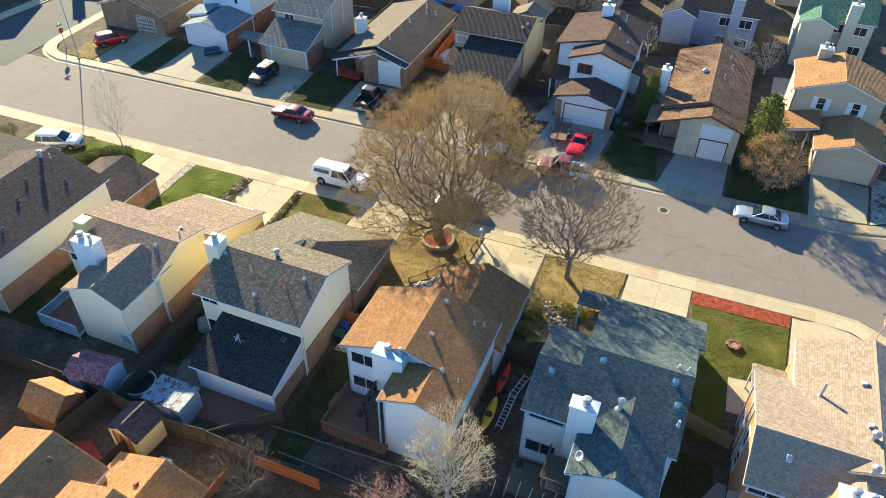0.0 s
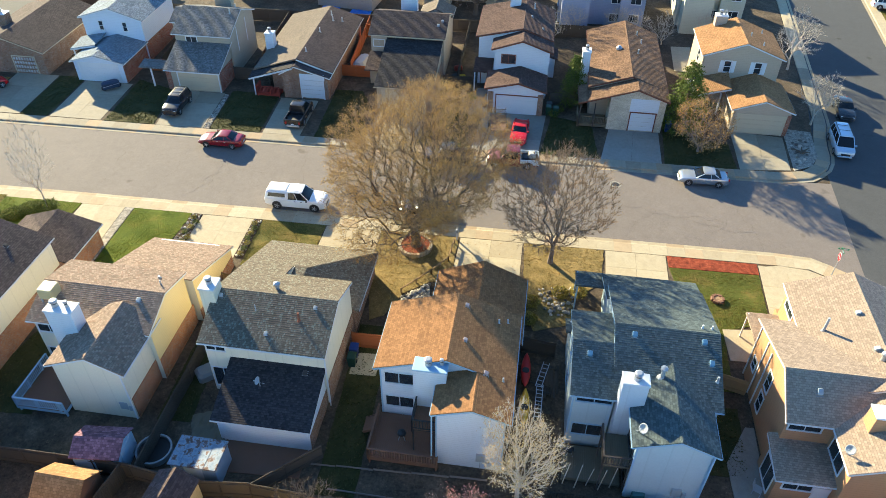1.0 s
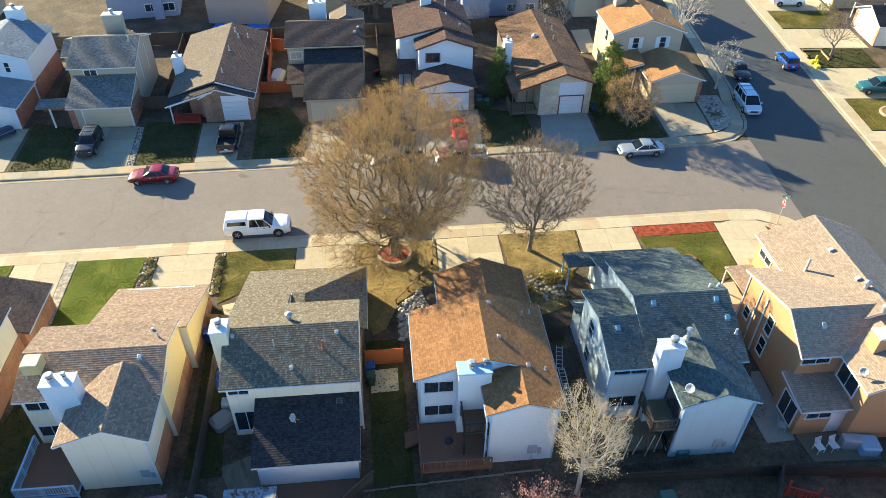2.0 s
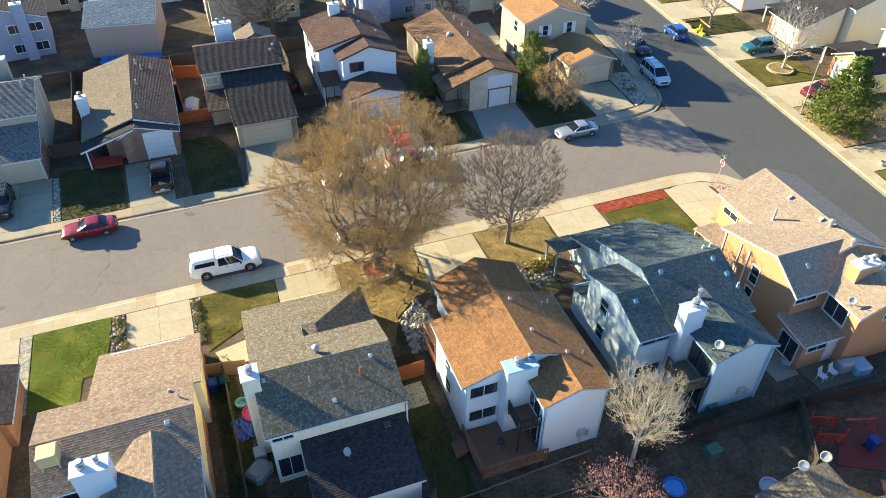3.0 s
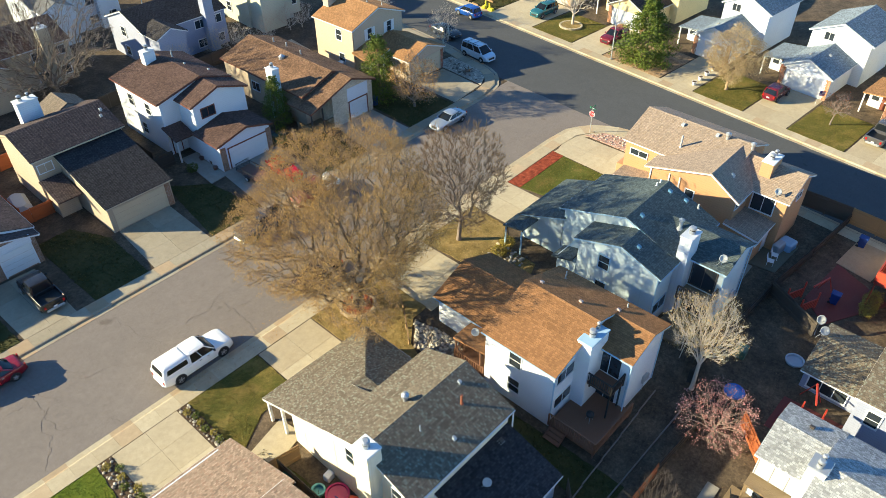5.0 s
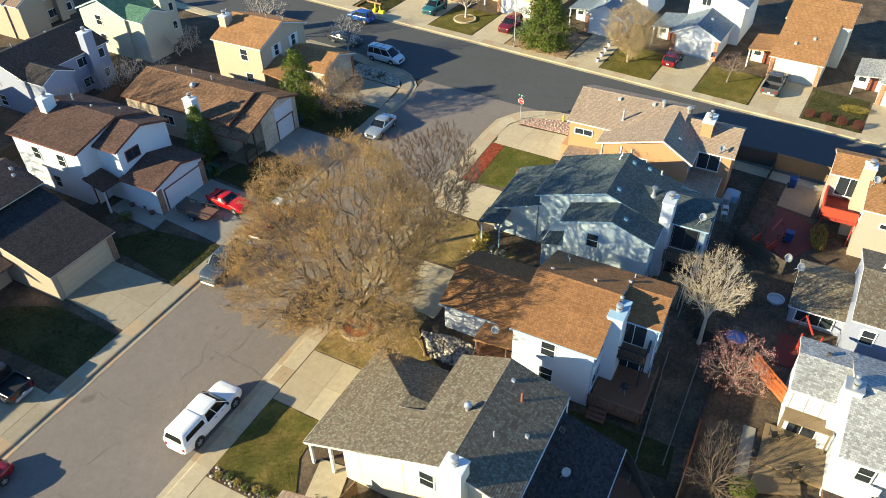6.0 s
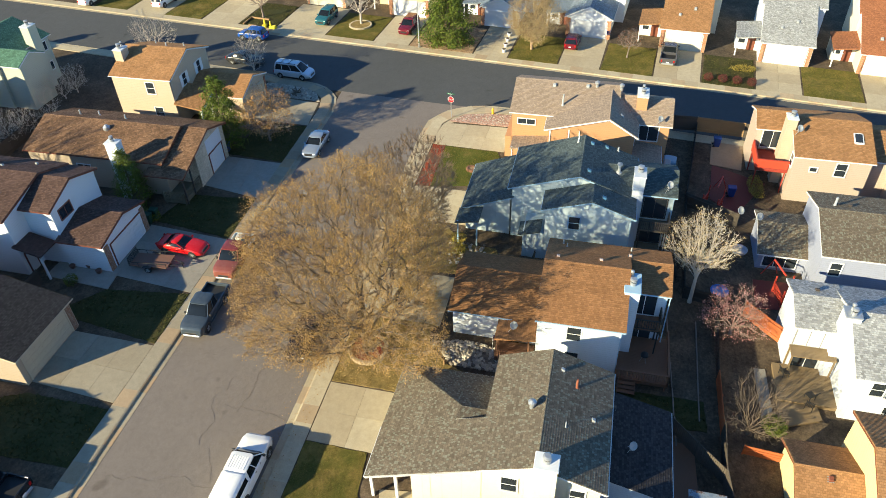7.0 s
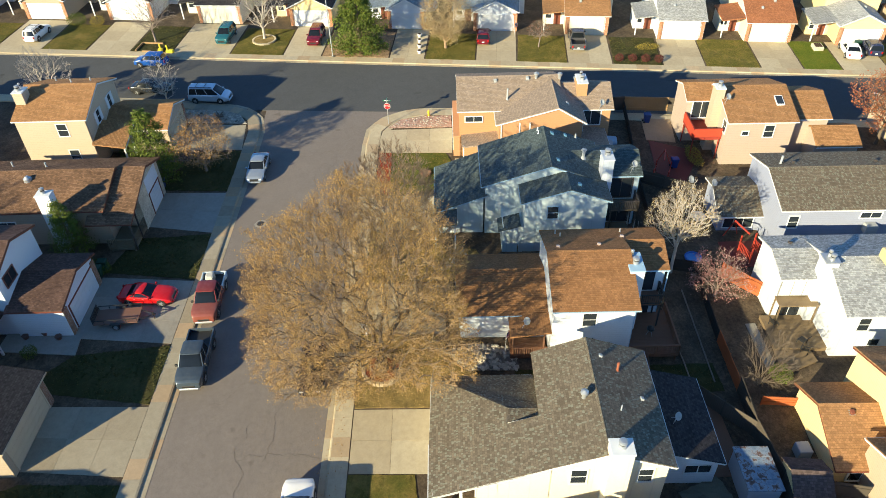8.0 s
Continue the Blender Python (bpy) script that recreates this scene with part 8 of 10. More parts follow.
def scatter(name, polys, per_m2, size, height, mat, label, category, seed, lift=0.145, lying=False):
    """Tufts that stand in the turf, or leaves that lie on it: one object that nobody could count."""
    rnd = random.Random(seed)
    verts, faces = [], []
    for poly in polys:
        xs, ys = [p[0] for p in poly], [p[1] for p in poly]
        for _ in range(int((max(xs) - min(xs)) * (max(ys) - min(ys)) * per_m2)):
            x, y = rnd.uniform(min(xs), max(xs)), rnd.uniform(min(ys), max(ys))
            if not inside(x, y, poly) or rnd.random() > 0.25 + 1.1 * (noise.noise(Vector((x * 0.45, y * 0.45, seed))) + 0.5):
                continue
            z = G(x, y) + lift
            a, s = rnd.uniform(0, 6.283), size * rnd.uniform(0.6, 1.4)
            c, d = math.cos(a) * s, math.sin(a) * s
            o = len(verts)
            if lying:
                t = rnd.uniform(0.0, 0.12) * s
                verts += [(x - c, y - d, z + 0.008), (x + d * 0.5, y - c * 0.5, z + 0.012 + t), (x + c, y + d, z + 0.01), (x - d * 0.5, y + c * 0.5, z + 0.008)]
                faces.append((o, o + 1, o + 2, o + 3))
            else:
                hh = height * rnd.uniform(0.5, 1.4)
                lx, ly = rnd.gauss(0, hh * 0.5), rnd.gauss(0, hh * 0.5)
                verts += [(x - c, y - d, z - 0.01), (x + c, y + d, z - 0.01), (x + c * 1.2 + lx, y + d * 1.2 + ly, z + hh * 0.8), (x - c * 0.9 + lx, y - d * 0.9 + ly, z + hh)]
                faces.append((o, o + 1, o + 2, o + 3))
    me = bpy.data.meshes.new(name)
    me.from_pydata(verts, [], faces)
    me.materials.append(M[mat])
    return tagged(new(name, me), label, category, kind="stuff")


M["blade_green"] = foliage("blade_green", (0.07, 0.105, 0.010), (0.105, 0.135, 0.015), (0.17, 0.165, 0.03), 0.3)
M["blade_mixed"] = foliage("blade_mixed", (0.075, 0.090, 0.014), (0.14, 0.125, 0.022), (0.24, 0.175, 0.05), 0.3)
# blades for lawn_dark, their tones lowered for the same shade
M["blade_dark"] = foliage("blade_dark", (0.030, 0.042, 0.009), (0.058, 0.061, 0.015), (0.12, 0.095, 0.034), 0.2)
M["blade_dry"] = foliage("blade_dry", (0.20, 0.135, 0.04), (0.32, 0.215, 0.07), (0.44, 0.31, 0.12), 0.3)
M["litter"] = foliage("litter", (0.22, 0.13, 0.05), (0.34, 0.21, 0.085), (0.46, 0.31, 0.15), 0.2)
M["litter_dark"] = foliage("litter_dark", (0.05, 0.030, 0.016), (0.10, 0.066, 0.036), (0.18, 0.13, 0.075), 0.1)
near = lambda p: -76 < p[0][0] < 45 and p[0][1] > -10
scatter("grass", [p for p, m in TURF if m == "lawn_green" and near(p)], 240, 0.030, 0.020, "blade_green", "tufts of yellow-green lawn grass", "grass", 1)
scatter("grass", [p for p, m in TURF if m in ("lawn_mixed", "lawn_leafy") and near(p)], 240, 0.030, 0.020, "blade_mixed", "sparse tufts of green lawn grass", "grass", 2)
scatter("dry_grass", [p for p, m in TURF if m == "lawn_dry" and near(p)], 45, 0.04, 0.04, "blade_dry", "tufts of straw-coloured dry grass", "grass", 3)
scatter("grass", [p for p, m in TURF if m == "lawn_dark" and near(p)], 40, 0.05, 0.07, "blade_dark", "tufts of grass toned dull green for the shade", "grass", 4)
scatter("fallen_leaves", [p for p, m in TURF if near(p) and m in ("lawn_dry", "lawn_leafy")], 3, 0.03, 0, "litter", "fallen brown leaves on the lawns", "leaves", 5, lying=True)
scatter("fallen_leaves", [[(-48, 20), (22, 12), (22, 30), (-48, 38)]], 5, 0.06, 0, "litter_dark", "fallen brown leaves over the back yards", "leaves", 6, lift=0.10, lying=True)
scatter("fallen_leaves", [[(-30, 49.4), (-2, 48.4), (-2, 50.6), (-30, 51.6)], [(-13, 41.5), (-6.6, 41.5), (-6.5, 48), (-12, 48)]], 7, 0.055, 0, "litter", "fallen brown leaves on kerb and driveway", "leaves", 7, lift=0.13, lying=True)
# ---------------------------------------------------------------- fences


def fence(pts, h=1.75, mat="fence_grey", label="weathered grey board fence behind the yards", style="board", name="fence"):
    """Posts, rails and boards, panel by panel."""
    root = new(name)
    tagged(root, label, "fence", "fences")
    rnd = random.Random(int(abs(pts[0][0] * 31 + pts[0][1] * 7)))
    for (x0, y0), (x1, y1) in zip(pts, pts[1:]):
        L = math.hypot(x1 - x0, y1 - y0)
        n = max(1, round(L / 2.4))
        a = math.atan2(y1 - y0, x1 - x0)
        for i in range(n):
            w = L / n
            cx, cy = x0 + (x1 - x0) * i / n, y0 + (y1 - y0) * i / n
            base = Matrix.Translation((cx, cy, G(cx, cy) + 0.1)) @ Matrix.Rotation(a, 4, "Z")
            # boards as one sheet, with deep grooves between them and uneven faces
            k, plan = 0.06, []
            while k < w - 0.06:
                d = 0.04 + rnd.uniform(-0.012, 0.012)
                plan += [(k, -0.004), (k + 0.004, d), (k + 0.116, d), (k + 0.120, -0.004)]
                k += 0.145
            bm = B()
            back = [(plan[-1][0], -0.014), (plan[0][0], -0.014)]
            prism(bm, [(px, py, 0.04) for px, py in plan + back], (0, 0, h - 0.04))
            rail_bm = box(B(), 0.03, w - 0.03, -0.058, -0.018, 0.35, 0.44)
            p = part("fence_panel", bm, M[mat], root)
            p.matrix_basis = base
            for z in (0.0, h - 0.65):
                r = part("rail", rail_bm.copy(), M[mat], root)
                r.matrix_basis = base @ Matrix.Translation((0, 0, z))
            rail_bm.free()
            post = part("post", box(B(), -0.05, 0.05, -0.05, 0.05, -0.3, h + 0.05), M[mat], root)
            post.matrix_basis = base
    return root


fence([(-62, 23.4), (-46, 22.6), (-31.2, 21.9)], 1.75)
fence([(-31.7, 21.9), (-32.3, 19.2), (-32.8, 16.0)], 1.75)
fence([(-31.2, 21.9), (-27.0, 21.2), (-23.2, 21.4)], 1.7)
fence([(-23.2, 21.4), (-19.4, 21.1)], 1.6, "fence_grey", "dark weathered board fence behind a tree")
fence([(-19.4, 21.1), (-14.6, 20.9)], 1.25, "fence_orange", "orange-stained board fence between back yards")
fence([(-14.6, 20.9), (-8.0, 20.3)], 1.1, "fence_dark", "low dark weathered board fence between back yards")
fence([(-6.2, 22.7), (0.4, 22.2), (7.8, 21.5), (13.7, 20.5), (20.8, 19.5)], 1.15, "fence_dark", "low dark weathered board fence between back yards")
fence([(20.8, 19.5), (20.2, 14.6)], 1.75, "fence_tan", "new tan board fence beside the street")
fence([(20.2, 14.6), (19.6, 12.0)], 1.75)
fence([(6.7, 21.6), (4.0, 17.2)], 1.5, "fence_grey", "uneven weathered picket fence between yards")
fence([(-6.2, 22.7), (-7.5, 18.2)], 1.3, "fence_dark", "dark weathered board fence between back yards")
fence([(-7.5, 18.2), (-10.2, 15.8)], 1.6, "fence_orange", "orange-stained board fence between back yards")
fence([(-23.2, 21.4), (-21.4, 23.0), (-19.4, 24.7)], 1.5, "fence_grey", "dark board fence behind the house")
fence([(-31.3, 40.0), (-28.5, 39.4)], 1.5, "fence_tan", "brown board gate between two houses")
fence([(-19.3, 34.5), (-16.5, 34.4)], 1.6, "fence_orange", "red-brown board fence between two houses")
fence([(-6.6, 35.4), (-4.0, 35.0)], 1.6, "fence_grey", "dark board fence between two houses")
fence([(6.2, 33.9), (9.6, 32.8)], 1.5, "fence_tan", "board fence between two houses")
fence([(-30.2, 39.5), (-30.4, 30), (-30.8, 22)], 1.6, "fence_grey", "dark board fence along the lot line")
fence([(21.0, 29.0), (20.9, 24), (20.8, 19.5)], 1.75, "fence_grey", "dark board fence along the pavement")
fence([(-29.4, 77.6), (-25.4, 77.5)], 1.5, "fence_orange", "orange-stained gate between two houses")
fence([(-28.3, 89.0), (-25.6, 88.2), (-22, 88.4)], 1.7, "fence_orange", "orange-stained board fence between back yards")
fence([(-28.2, 78.0), (-28.3, 92.0)], 1.7, "fence_orange", "orange-stained board fence between back yards")
fence([(-16.6, 76.0), (-13.3, 75.9)], 1.6, "fence_grey", "brown board fence between two houses")
fence([(-4.0, 73.0), (-0.2, 73.0)], 1.6, "fence_grey", "dark board fence between two houses")
fence([(8.8, 74.0), (12.2, 74.0)], 1.6, "fence_grey", "dark board fence between two houses")
fence([(-77, 93.5), (-50, 92.6), (-28.2, 92.0), (-4, 91.5), (9.5, 91.4)], 1.75, "fence_grey", "weathered board fence along the rear lots")
fence([(-15.0, 77.0), (-14.6, 91.6)], 1.7, "fence_grey", "brown board fence along the lot line")
fence([(9.3, 86.0), (9.6, 91.3)], 1.7, "fence_grey", "brown board fence along the lot line")
fence([(-42.0, 75.5), (-39.0, 75.4)], 1.6, "fence_grey", "brown board fence between two houses")
fence([(-53.2, 76.5), (-50.8, 76.4)], 1.6, "fence_orange", "red-brown board fence between two houses")
fence([(-39.6, 76.0), (-39.6, 92.4)], 1.7, "fence_grey", "brown board fence along the lot line")
fence([(-51.6, 77.0), (-51.8, 92.6)], 1.7, "fence_grey", "brown board fence along the lot line")
fence([(-20.7, 19.9), (-21.0, 17.6)], 0.9, "fence_orange", "orange-stained board fence between back yards")
fence([(-27.2, 21.2), (-28.4, 16.4)], 1.6, "fence_grey", "weathered board fence between yards")


# ---------------------------------------------------------------- sheds and yard structures
def shed(x, y, rot, w, d, eave, ridge, wall, roof, label, barn=False):
    h = thing("shed", x, y, rot, label, "shed", "garden sheds")
    prof = [(-w / 2, 0), (w / 2, 0), (w / 2, eave), (0, ridge), (-w / 2, eave)]
    part("wall", prism(B(), [(a, -d / 2, z) for a, z in prof], (0, d, 0)), wall, h)
    for s in (-1, 1):
        bm = B()
        k = (ridge - eave) / (w / 2)
        p = [(s * (w / 2 + 0.15), -d / 2 - 0.12, eave - k * 0.15 + 0.03), (s * (w / 2 + 0.15), d / 2 + 0.12, eave - k * 0.15 + 0.03), (0, d / 2 + 0.12, ridge + 0.03), (0, -d / 2 - 0.12, ridge + 0.03)]
        prism(bm, p, (0, 0, 0.07))
        lay = bm.loops.layers.uv.new("UVMap")
        for f in bm.faces:
            for lo in f.loops:
                lo[lay].uv = (lo.vert.co.y, lo.vert.co.x * 1.1)
        part("roof", bm, roof, h)
    part("door", box(B(), -0.75, 0.75, -d / 2 - 0.04, -d / 2 + 0.02, 0.08, eave - 0.05), M["fence_tan"] if barn else wall, h)
    if barn:
        bm = B()
        for s in (-1, 0, 1):
            bar(bm, (s * 0.75, -d / 2 - 0.06, 0.1), (s * 0.75, -d / 2 - 0.06, eave), 0.1, 0.04)
        bar(bm, (-0.75, -d / 2 - 0.06, 0.1), (0, -d / 2 - 0.06, eave), 0.09, 0.04)
        bar(bm, (0, -d / 2 - 0.06, 0.1), (0.75, -d / 2 - 0.06, eave), 0.09, 0.04)
        part("door_brace", bm, paint("brace_orange", (0.38, 0.14, 0.04)), h)
    return h


shed(-33.4, 23.1, 93, 2.2, 3.0, 1.9, 2.45, M["trim_blue"], M["roof_purple"], "small shed with a faded purple shingle roof")
shed(-34.3, 20.0, 86, 2.6, 3.0, 1.7, 2.75, paint("shed_brown", (0.20, 0.10, 0.06)), M["roof_rust"], "brown garden shed with a rust shingle roof")
shed(-27.7, 20.2, -8, 2.5, 2.2, 1.9, 2.6, M["yellow_siding"], M["roof_darkbrown"], "tan barn-style shed with a brown roof", barn=True)


def rusty_shed():
    h = thing("metal_shed", -26.9, 23.0, -3, "low metal shed with peeling blue-white roof sheets", "shed", "garden sheds")
    part("wall", box(B(), -1.5, 1.5, -1.0, 1.0, 0, 1.9), paint("shed_steel", (0.30, 0.36, 0.42)), h)
    m, n, l, b = node_mat("peeling_roof", 0.6, 0.2)
    v = coords(n)
    nz = noise_tex(n, l, v, 2.2, 6, 0.7)
    l.new(ramp(n, l, nz, [(0.38, (0.15, 0.20, 0.26)), (0.50, (0.24, 0.29, 0.34)), (0.56, (0.15, 0.10, 0.085)), (0.66, (0.09, 0.05, 0.04))]), b.inputs["Base Color"])
    for i in range(4):
        part("roof_sheet", bevel_box(B(), -1.6 + i * 0.8, -0.81 + i * 0.8, -1.12, 1.12, 1.9, 1.98, 0.02), m, h)
    part("door", box(B(), -0.6, 0.6, -1.03, -0.99, 0.05, 1.75), M["trim_white"], h)


rusty_shed()


def block_thing(name, x, y, rot, dims, mat, label, category, r=0.05, z=0.0):
    t = thing(name, x, y, rot, label, category)
    part("body", bevel_box(B(), -dims[0] / 2, dims[0] / 2, -dims[1] / 2, dims[1] / 2, z, z + dims[2], r), mat, t)
    return t


def patio(pts, mat, label, name="patio", lift=0.16):
    return sheet(name, pts, lift, mat, 0.12, label, category="patio")


patio([(-26.2, 23.0), (-20.6, 23.0), (-20.5, 25.6), (-26.2, 25.6)], "deck_brown", "low dark wooden deck behind the house")
patio([(-31.6, 16.3), (-28.2, 17.6), (-30.8, 19.0), (-32.4, 18.2)], "deck_red", "faded red wooden deck in a back yard")
patio([(8.2, 19.2), (6.0, 17.0), (11.6, 13.6), (14.2, 18.4)], "deck_maroon", "large worn red wooden deck beside the house")
patio([(14.3, 18.6), (13.6, 15.6), (18.4, 14.8), (18.8, 18.0)], "concrete_worn", "sandy concrete patio beside a red deck")
patio([(-3.0, 16.8), (-3.0, 12.6), (-6.4, 13.2), (-6.4, 17.0)], "deck_maroon", "red wooden deck behind a white house")
patio([(-12.5, 76.2), (-9.9, 76.0), (-10.6, 70.2), (-13.2, 70.0)], "concrete_grey", "grey paved entry path beside a garage")
patio([(-30.5, 42.3), (-27.4, 42.9), (-27.2, 40.8), (-30.0, 40.2)], "concrete", "flagged path to the front door")
patio([(9.4, 24.6), (14.4, 24.2), (14.2, 21.8), (9.6, 22.2)], "deck_grey", "grey boarded terrace behind the house")
patio([(9.0, 30.0), (9.6, 30.0), (9.2, 24.0), (7.2, 24.0), (7.2, 27)], "concrete_grey", "narrow concrete side path")
patio([(-19.0, 33.9), (-17.0, 33.9), (-17.1, 31.8), (-19.1, 31.8)], "concrete", "small flagged area between two houses")
patio([(12.0, 90.0), (14.5, 90.0), (13.5, 83.0), (11.5, 83.0)], "concrete", "concrete strip behind the corner house")
patio([(9.2, 39.2), (12.0, 39.4), (11.8, 36.0), (9.2, 36.0)], "concrete", "entry path beside the corner house")
patio([(-18.3, 17.2), (-17.2, 14.2), (-13.2, 14.6), (-13.2, 16.8)], "deck_tan", "weathered wooden deck behind a white house", lift=0.3)
patio([(-17.6, 18.2), (-17.6, 17.4), (-13.0, 17.3), (-13.0, 18.1)], "concrete_grey", "narrow concrete path beside a wooden deck")

# edging timbers across the back yard
for i in range(5):
    for x, y, a in ((-20.9 + i * 2.5, 24.15, -1), (-18.6 + i * 1.95, 22.45 - i * 0.11, -3)):
        t = thing("edging_timber", x, y, a, "grey timber edging on bare soil", "timber", "edging timbers")
        part("timber", bevel_box(B(), 0, 2.45 if a == -1 else 1.92, -0.045, 0.045, 0, 0.12, 0.02), M["bark_grey"], t)


# ---------------------------------------------------------------- street furniture
def stop_sign(x, y, heading, label="red octagonal stop sign with street name plates"):
    t = thing("stop_sign", x, y, heading, label, "sign", lift=LOT)
    part("post", box(B(), -0.03, 0.03, -0.03, 0.03, -0.3, 3.0), M["metal"], t)
    bm = B()
    prism(bm, [(0.04, 0.38 * math.cos(math.pi / 8 + i * math.pi / 4), 2.25 + 0.38 * math.sin(math.pi / 8 + i * math.pi / 4)) for i in range(8)], (0.012, 0, 0))
    part("border", bm, M["trim_white"], t)
    bm = B()
    prism(bm, [(0.054, 0.345 * math.cos(math.pi / 8 + i * math.pi / 4), 2.25 + 0.345 * math.sin(math.pi / 8 + i * math.pi / 4)) for i in range(8)], (0.008, 0, 0))
    face = part("face", bm, paint("sign_red", (0.55, 0.012, 0.02)), t)
    cu = bpy.data.curves.new("lettering", "FONT")
    cu.body, cu.size, cu.align_x, cu.align_y, cu.extrude = "STOP", 0.27, "CENTER", "CENTER", 0.003
    cu.materials.append(M["trim_white"])
    tx = new("lettering", cu)
    tx.parent = face
    tx.matrix_basis = Matrix.Translation((0.066, 0, 2.25)) @ Matrix.Rotation(radians(90), 4, "Z") @ Matrix.Rotation(radians(90), 4, "X")
    for z, a in ((2.85, 0), (3.02, 90)):
        bm = B()
        box(bm, -0.012, 0.012, -0.42, 0.42, z, z + 0.15, lambda u, v, w: (u * math.cos(radians(a)) - v * math.sin(radians(a)), u * math.sin(radians(a)) + v * math.cos(radians(a)), w))
        pl = part("name_plate", bm, paint("sign_green", (0.01, 0.16, 0.07)), t)
        bm = B()
        for s in (-1, 1):
            box(bm, 0.013 * s - 0.002, 0.013 * s + 0.002, -0.32, 0.32, z + 0.05, z + 0.10, lambda u, v, w: (u * math.cos(radians(a)) - v * math.sin(radians(a)), u * math.sin(radians(a)) + v * math.cos(radians(a)), w))
        part("plate_text_bar", bm, M["trim_white"], pl)


stop_sign(19.5, 46.35, 172)
stop_sign(-75.2, 66.9, -10)


def street_lamp(x, y, heading, h=8.0):
    t = thing("street_lamp", x, y, heading, "pale metal street lamp with a short arm", "street lamp", lift=LOT)
    bm = B()
    tube(bm, (0, 0, -0.2), (0, 0, h), 0.075, 0.045, 10)
    part("pole", bm, M["metal_dull"], t)
    bm = B()
    tube(bm, (0, 0, h - 0.1), (1.3, 0, h + 0.25), 0.04, 0.035, 8)
    part("arm", bm, M["metal_dull"], t)
    part("lamp_head", bevel_box(B(), 1.1, 1.75, -0.16, 0.16, h + 0.18, h + 0.34, 0.05), M["metal_dull"], t)
    bm = B()
    tube(bm, (0, 0, -0.2), (0, 0, 0.12), 0.22, n=12)
    part("base", bm, M["concrete_grey"], t)


street_lamp(37.0, 53.7, 173)
street_lamp(-71.4, 64.9, -95)


def hydrant(x, y):
    t = thing("fire_hydrant", x, y, 0, "yellow fire hydrant in a pebble bed", "fire hydrant")
    ym = paint("hydrant_yellow", (0.62, 0.42, 0.03))
    bm = B()
    for z0, z1, r0, r1 in ((0, 0.06, 0.17, 0.17), (0.06, 0.55, 0.11, 0.10), (0.55, 0.60, 0.14, 0.14), (0.60, 0.74, 0.12, 0.05), (0.74, 0.80, 0.03, 0.03)):
        tube(bm, (0, 0, z0), (0, 0, z1), r0, r1, 12)
    part("barrel", bm, ym, t)
    for a in (0, 90, 180):
        d = Vector((math.cos(radians(a)), math.sin(radians(a)), 0))
        bm = B()
        tube(bm, d * 0.08 + Vector((0, 0, 0.43)), d * 0.2 + Vector((0, 0, 0.43)), 0.06, n=10)
        part("nozzle", bm, ym, t)


hydrant(21.0, 41.8)


# ---------------------------------------------------------------- garden stones and rings
def stone_mesh(seed, sx=1.0, sy=1.0, sz=0.7):
    rnd = random.Random(seed)
    bm = B()
    bmesh.ops.create_icosphere(bm, subdivisions=1, radius=0.5)
    for v in bm.verts:
        v.co *= rnd.uniform(0.8, 1.12)
        v.co.x *= sx
        v.co.y *= sy
        v.co.z *= sz
    me = bpy.data.meshes.new("stone")
    bm.to_mesh(me)
    bm.free()
    return me


STONES = {k: [stone_mesh(s, 1.0, 0.8, 0.6) for s in range(i * 5, i * 5 + 5)] for i, k in enumerate(("stone", "stone_dark"))}
for k, lst in STONES.items():
    for me in lst:
        me.materials.append(M[k])


def stones(pts, name, label, size=(0.2, 0.45), kinds=("stone", "stone_dark"), seed=1, category="stones"):
    """Loose stones, each an object, lying on the ground."""
    rnd = random.Random(seed)
    root = new(name)
    tagged(root, label, category, "", "")
    for x, y in pts:
        me = rnd.choice(STONES[rnd.choice(kinds)])
        s = rnd.uniform(*size)
        share("stone", me, root, Matrix.Translation((x, y, G(x, y) + 0.14 + s * 0.10)) @ Matrix.Rotation(rnd.uniform(0, 6.28), 4, "Z") @ Matrix.Diagonal((s, s, s, 1)))
    return root


def strewn(poly, n, seed, gap=0.0):
    rnd = random.Random(seed)
    xs, ys = [p[0] for p in poly], [p[1] for p in poly]
    out = []
    tries = 0
    while len(out) < n and tries < n * 60:
        tries += 1
        x, y = rnd.uniform(min(xs), max(xs)), rnd.uniform(min(ys), max(ys))
        inside = False
        for i in range(len(poly)):
            (xa, ya), (xb, yb) = poly[i], poly[i - 1]
            if (ya > y) != (yb > y) and x < (xb - xa) * (y - ya) / (yb - ya) + xa:
                inside = not inside
        if inside and all((x - a) ** 2 + (y - b) ** 2 > gap * gap for a, b in out):
            out.append((x, y))
    return out


river = [(-14.3, 42.0), (-16.4, 40.2), (-16.6, 36.6), (-14.4, 36.4), (-13.9, 39.5)]
sheet("stone_bed", river, 0.15, "gravel", 0.2, "bed of river stones beside a garage", category="garden bed")
stones(strewn(river, 250, 5, 0.15), "river_stones", "pale rounded river stones in a bed", (0.22, 0.46), ("stone", "stone", "stone_dark"), 6)
stones(strewn([(-5.2, 42.3), (-2.4, 42.6), (-2.3, 39.4), (-4.6, 39.2)], 46, 7, 0.3), "rockery_stones", "loose pale rockery stones among dry plants", (0.25, 0.55), ("stone", "stone_dark"), 8)
stones(strewn([(-37.5, 49.1), (-36.6, 49.1), (-36.8, 43.5), (-38.0, 43.5)], 60, 9, 0.2), "bed_stones", "rough edging stones in a planted bed", (0.18, 0.4), ("stone", "stone_dark"), 10)
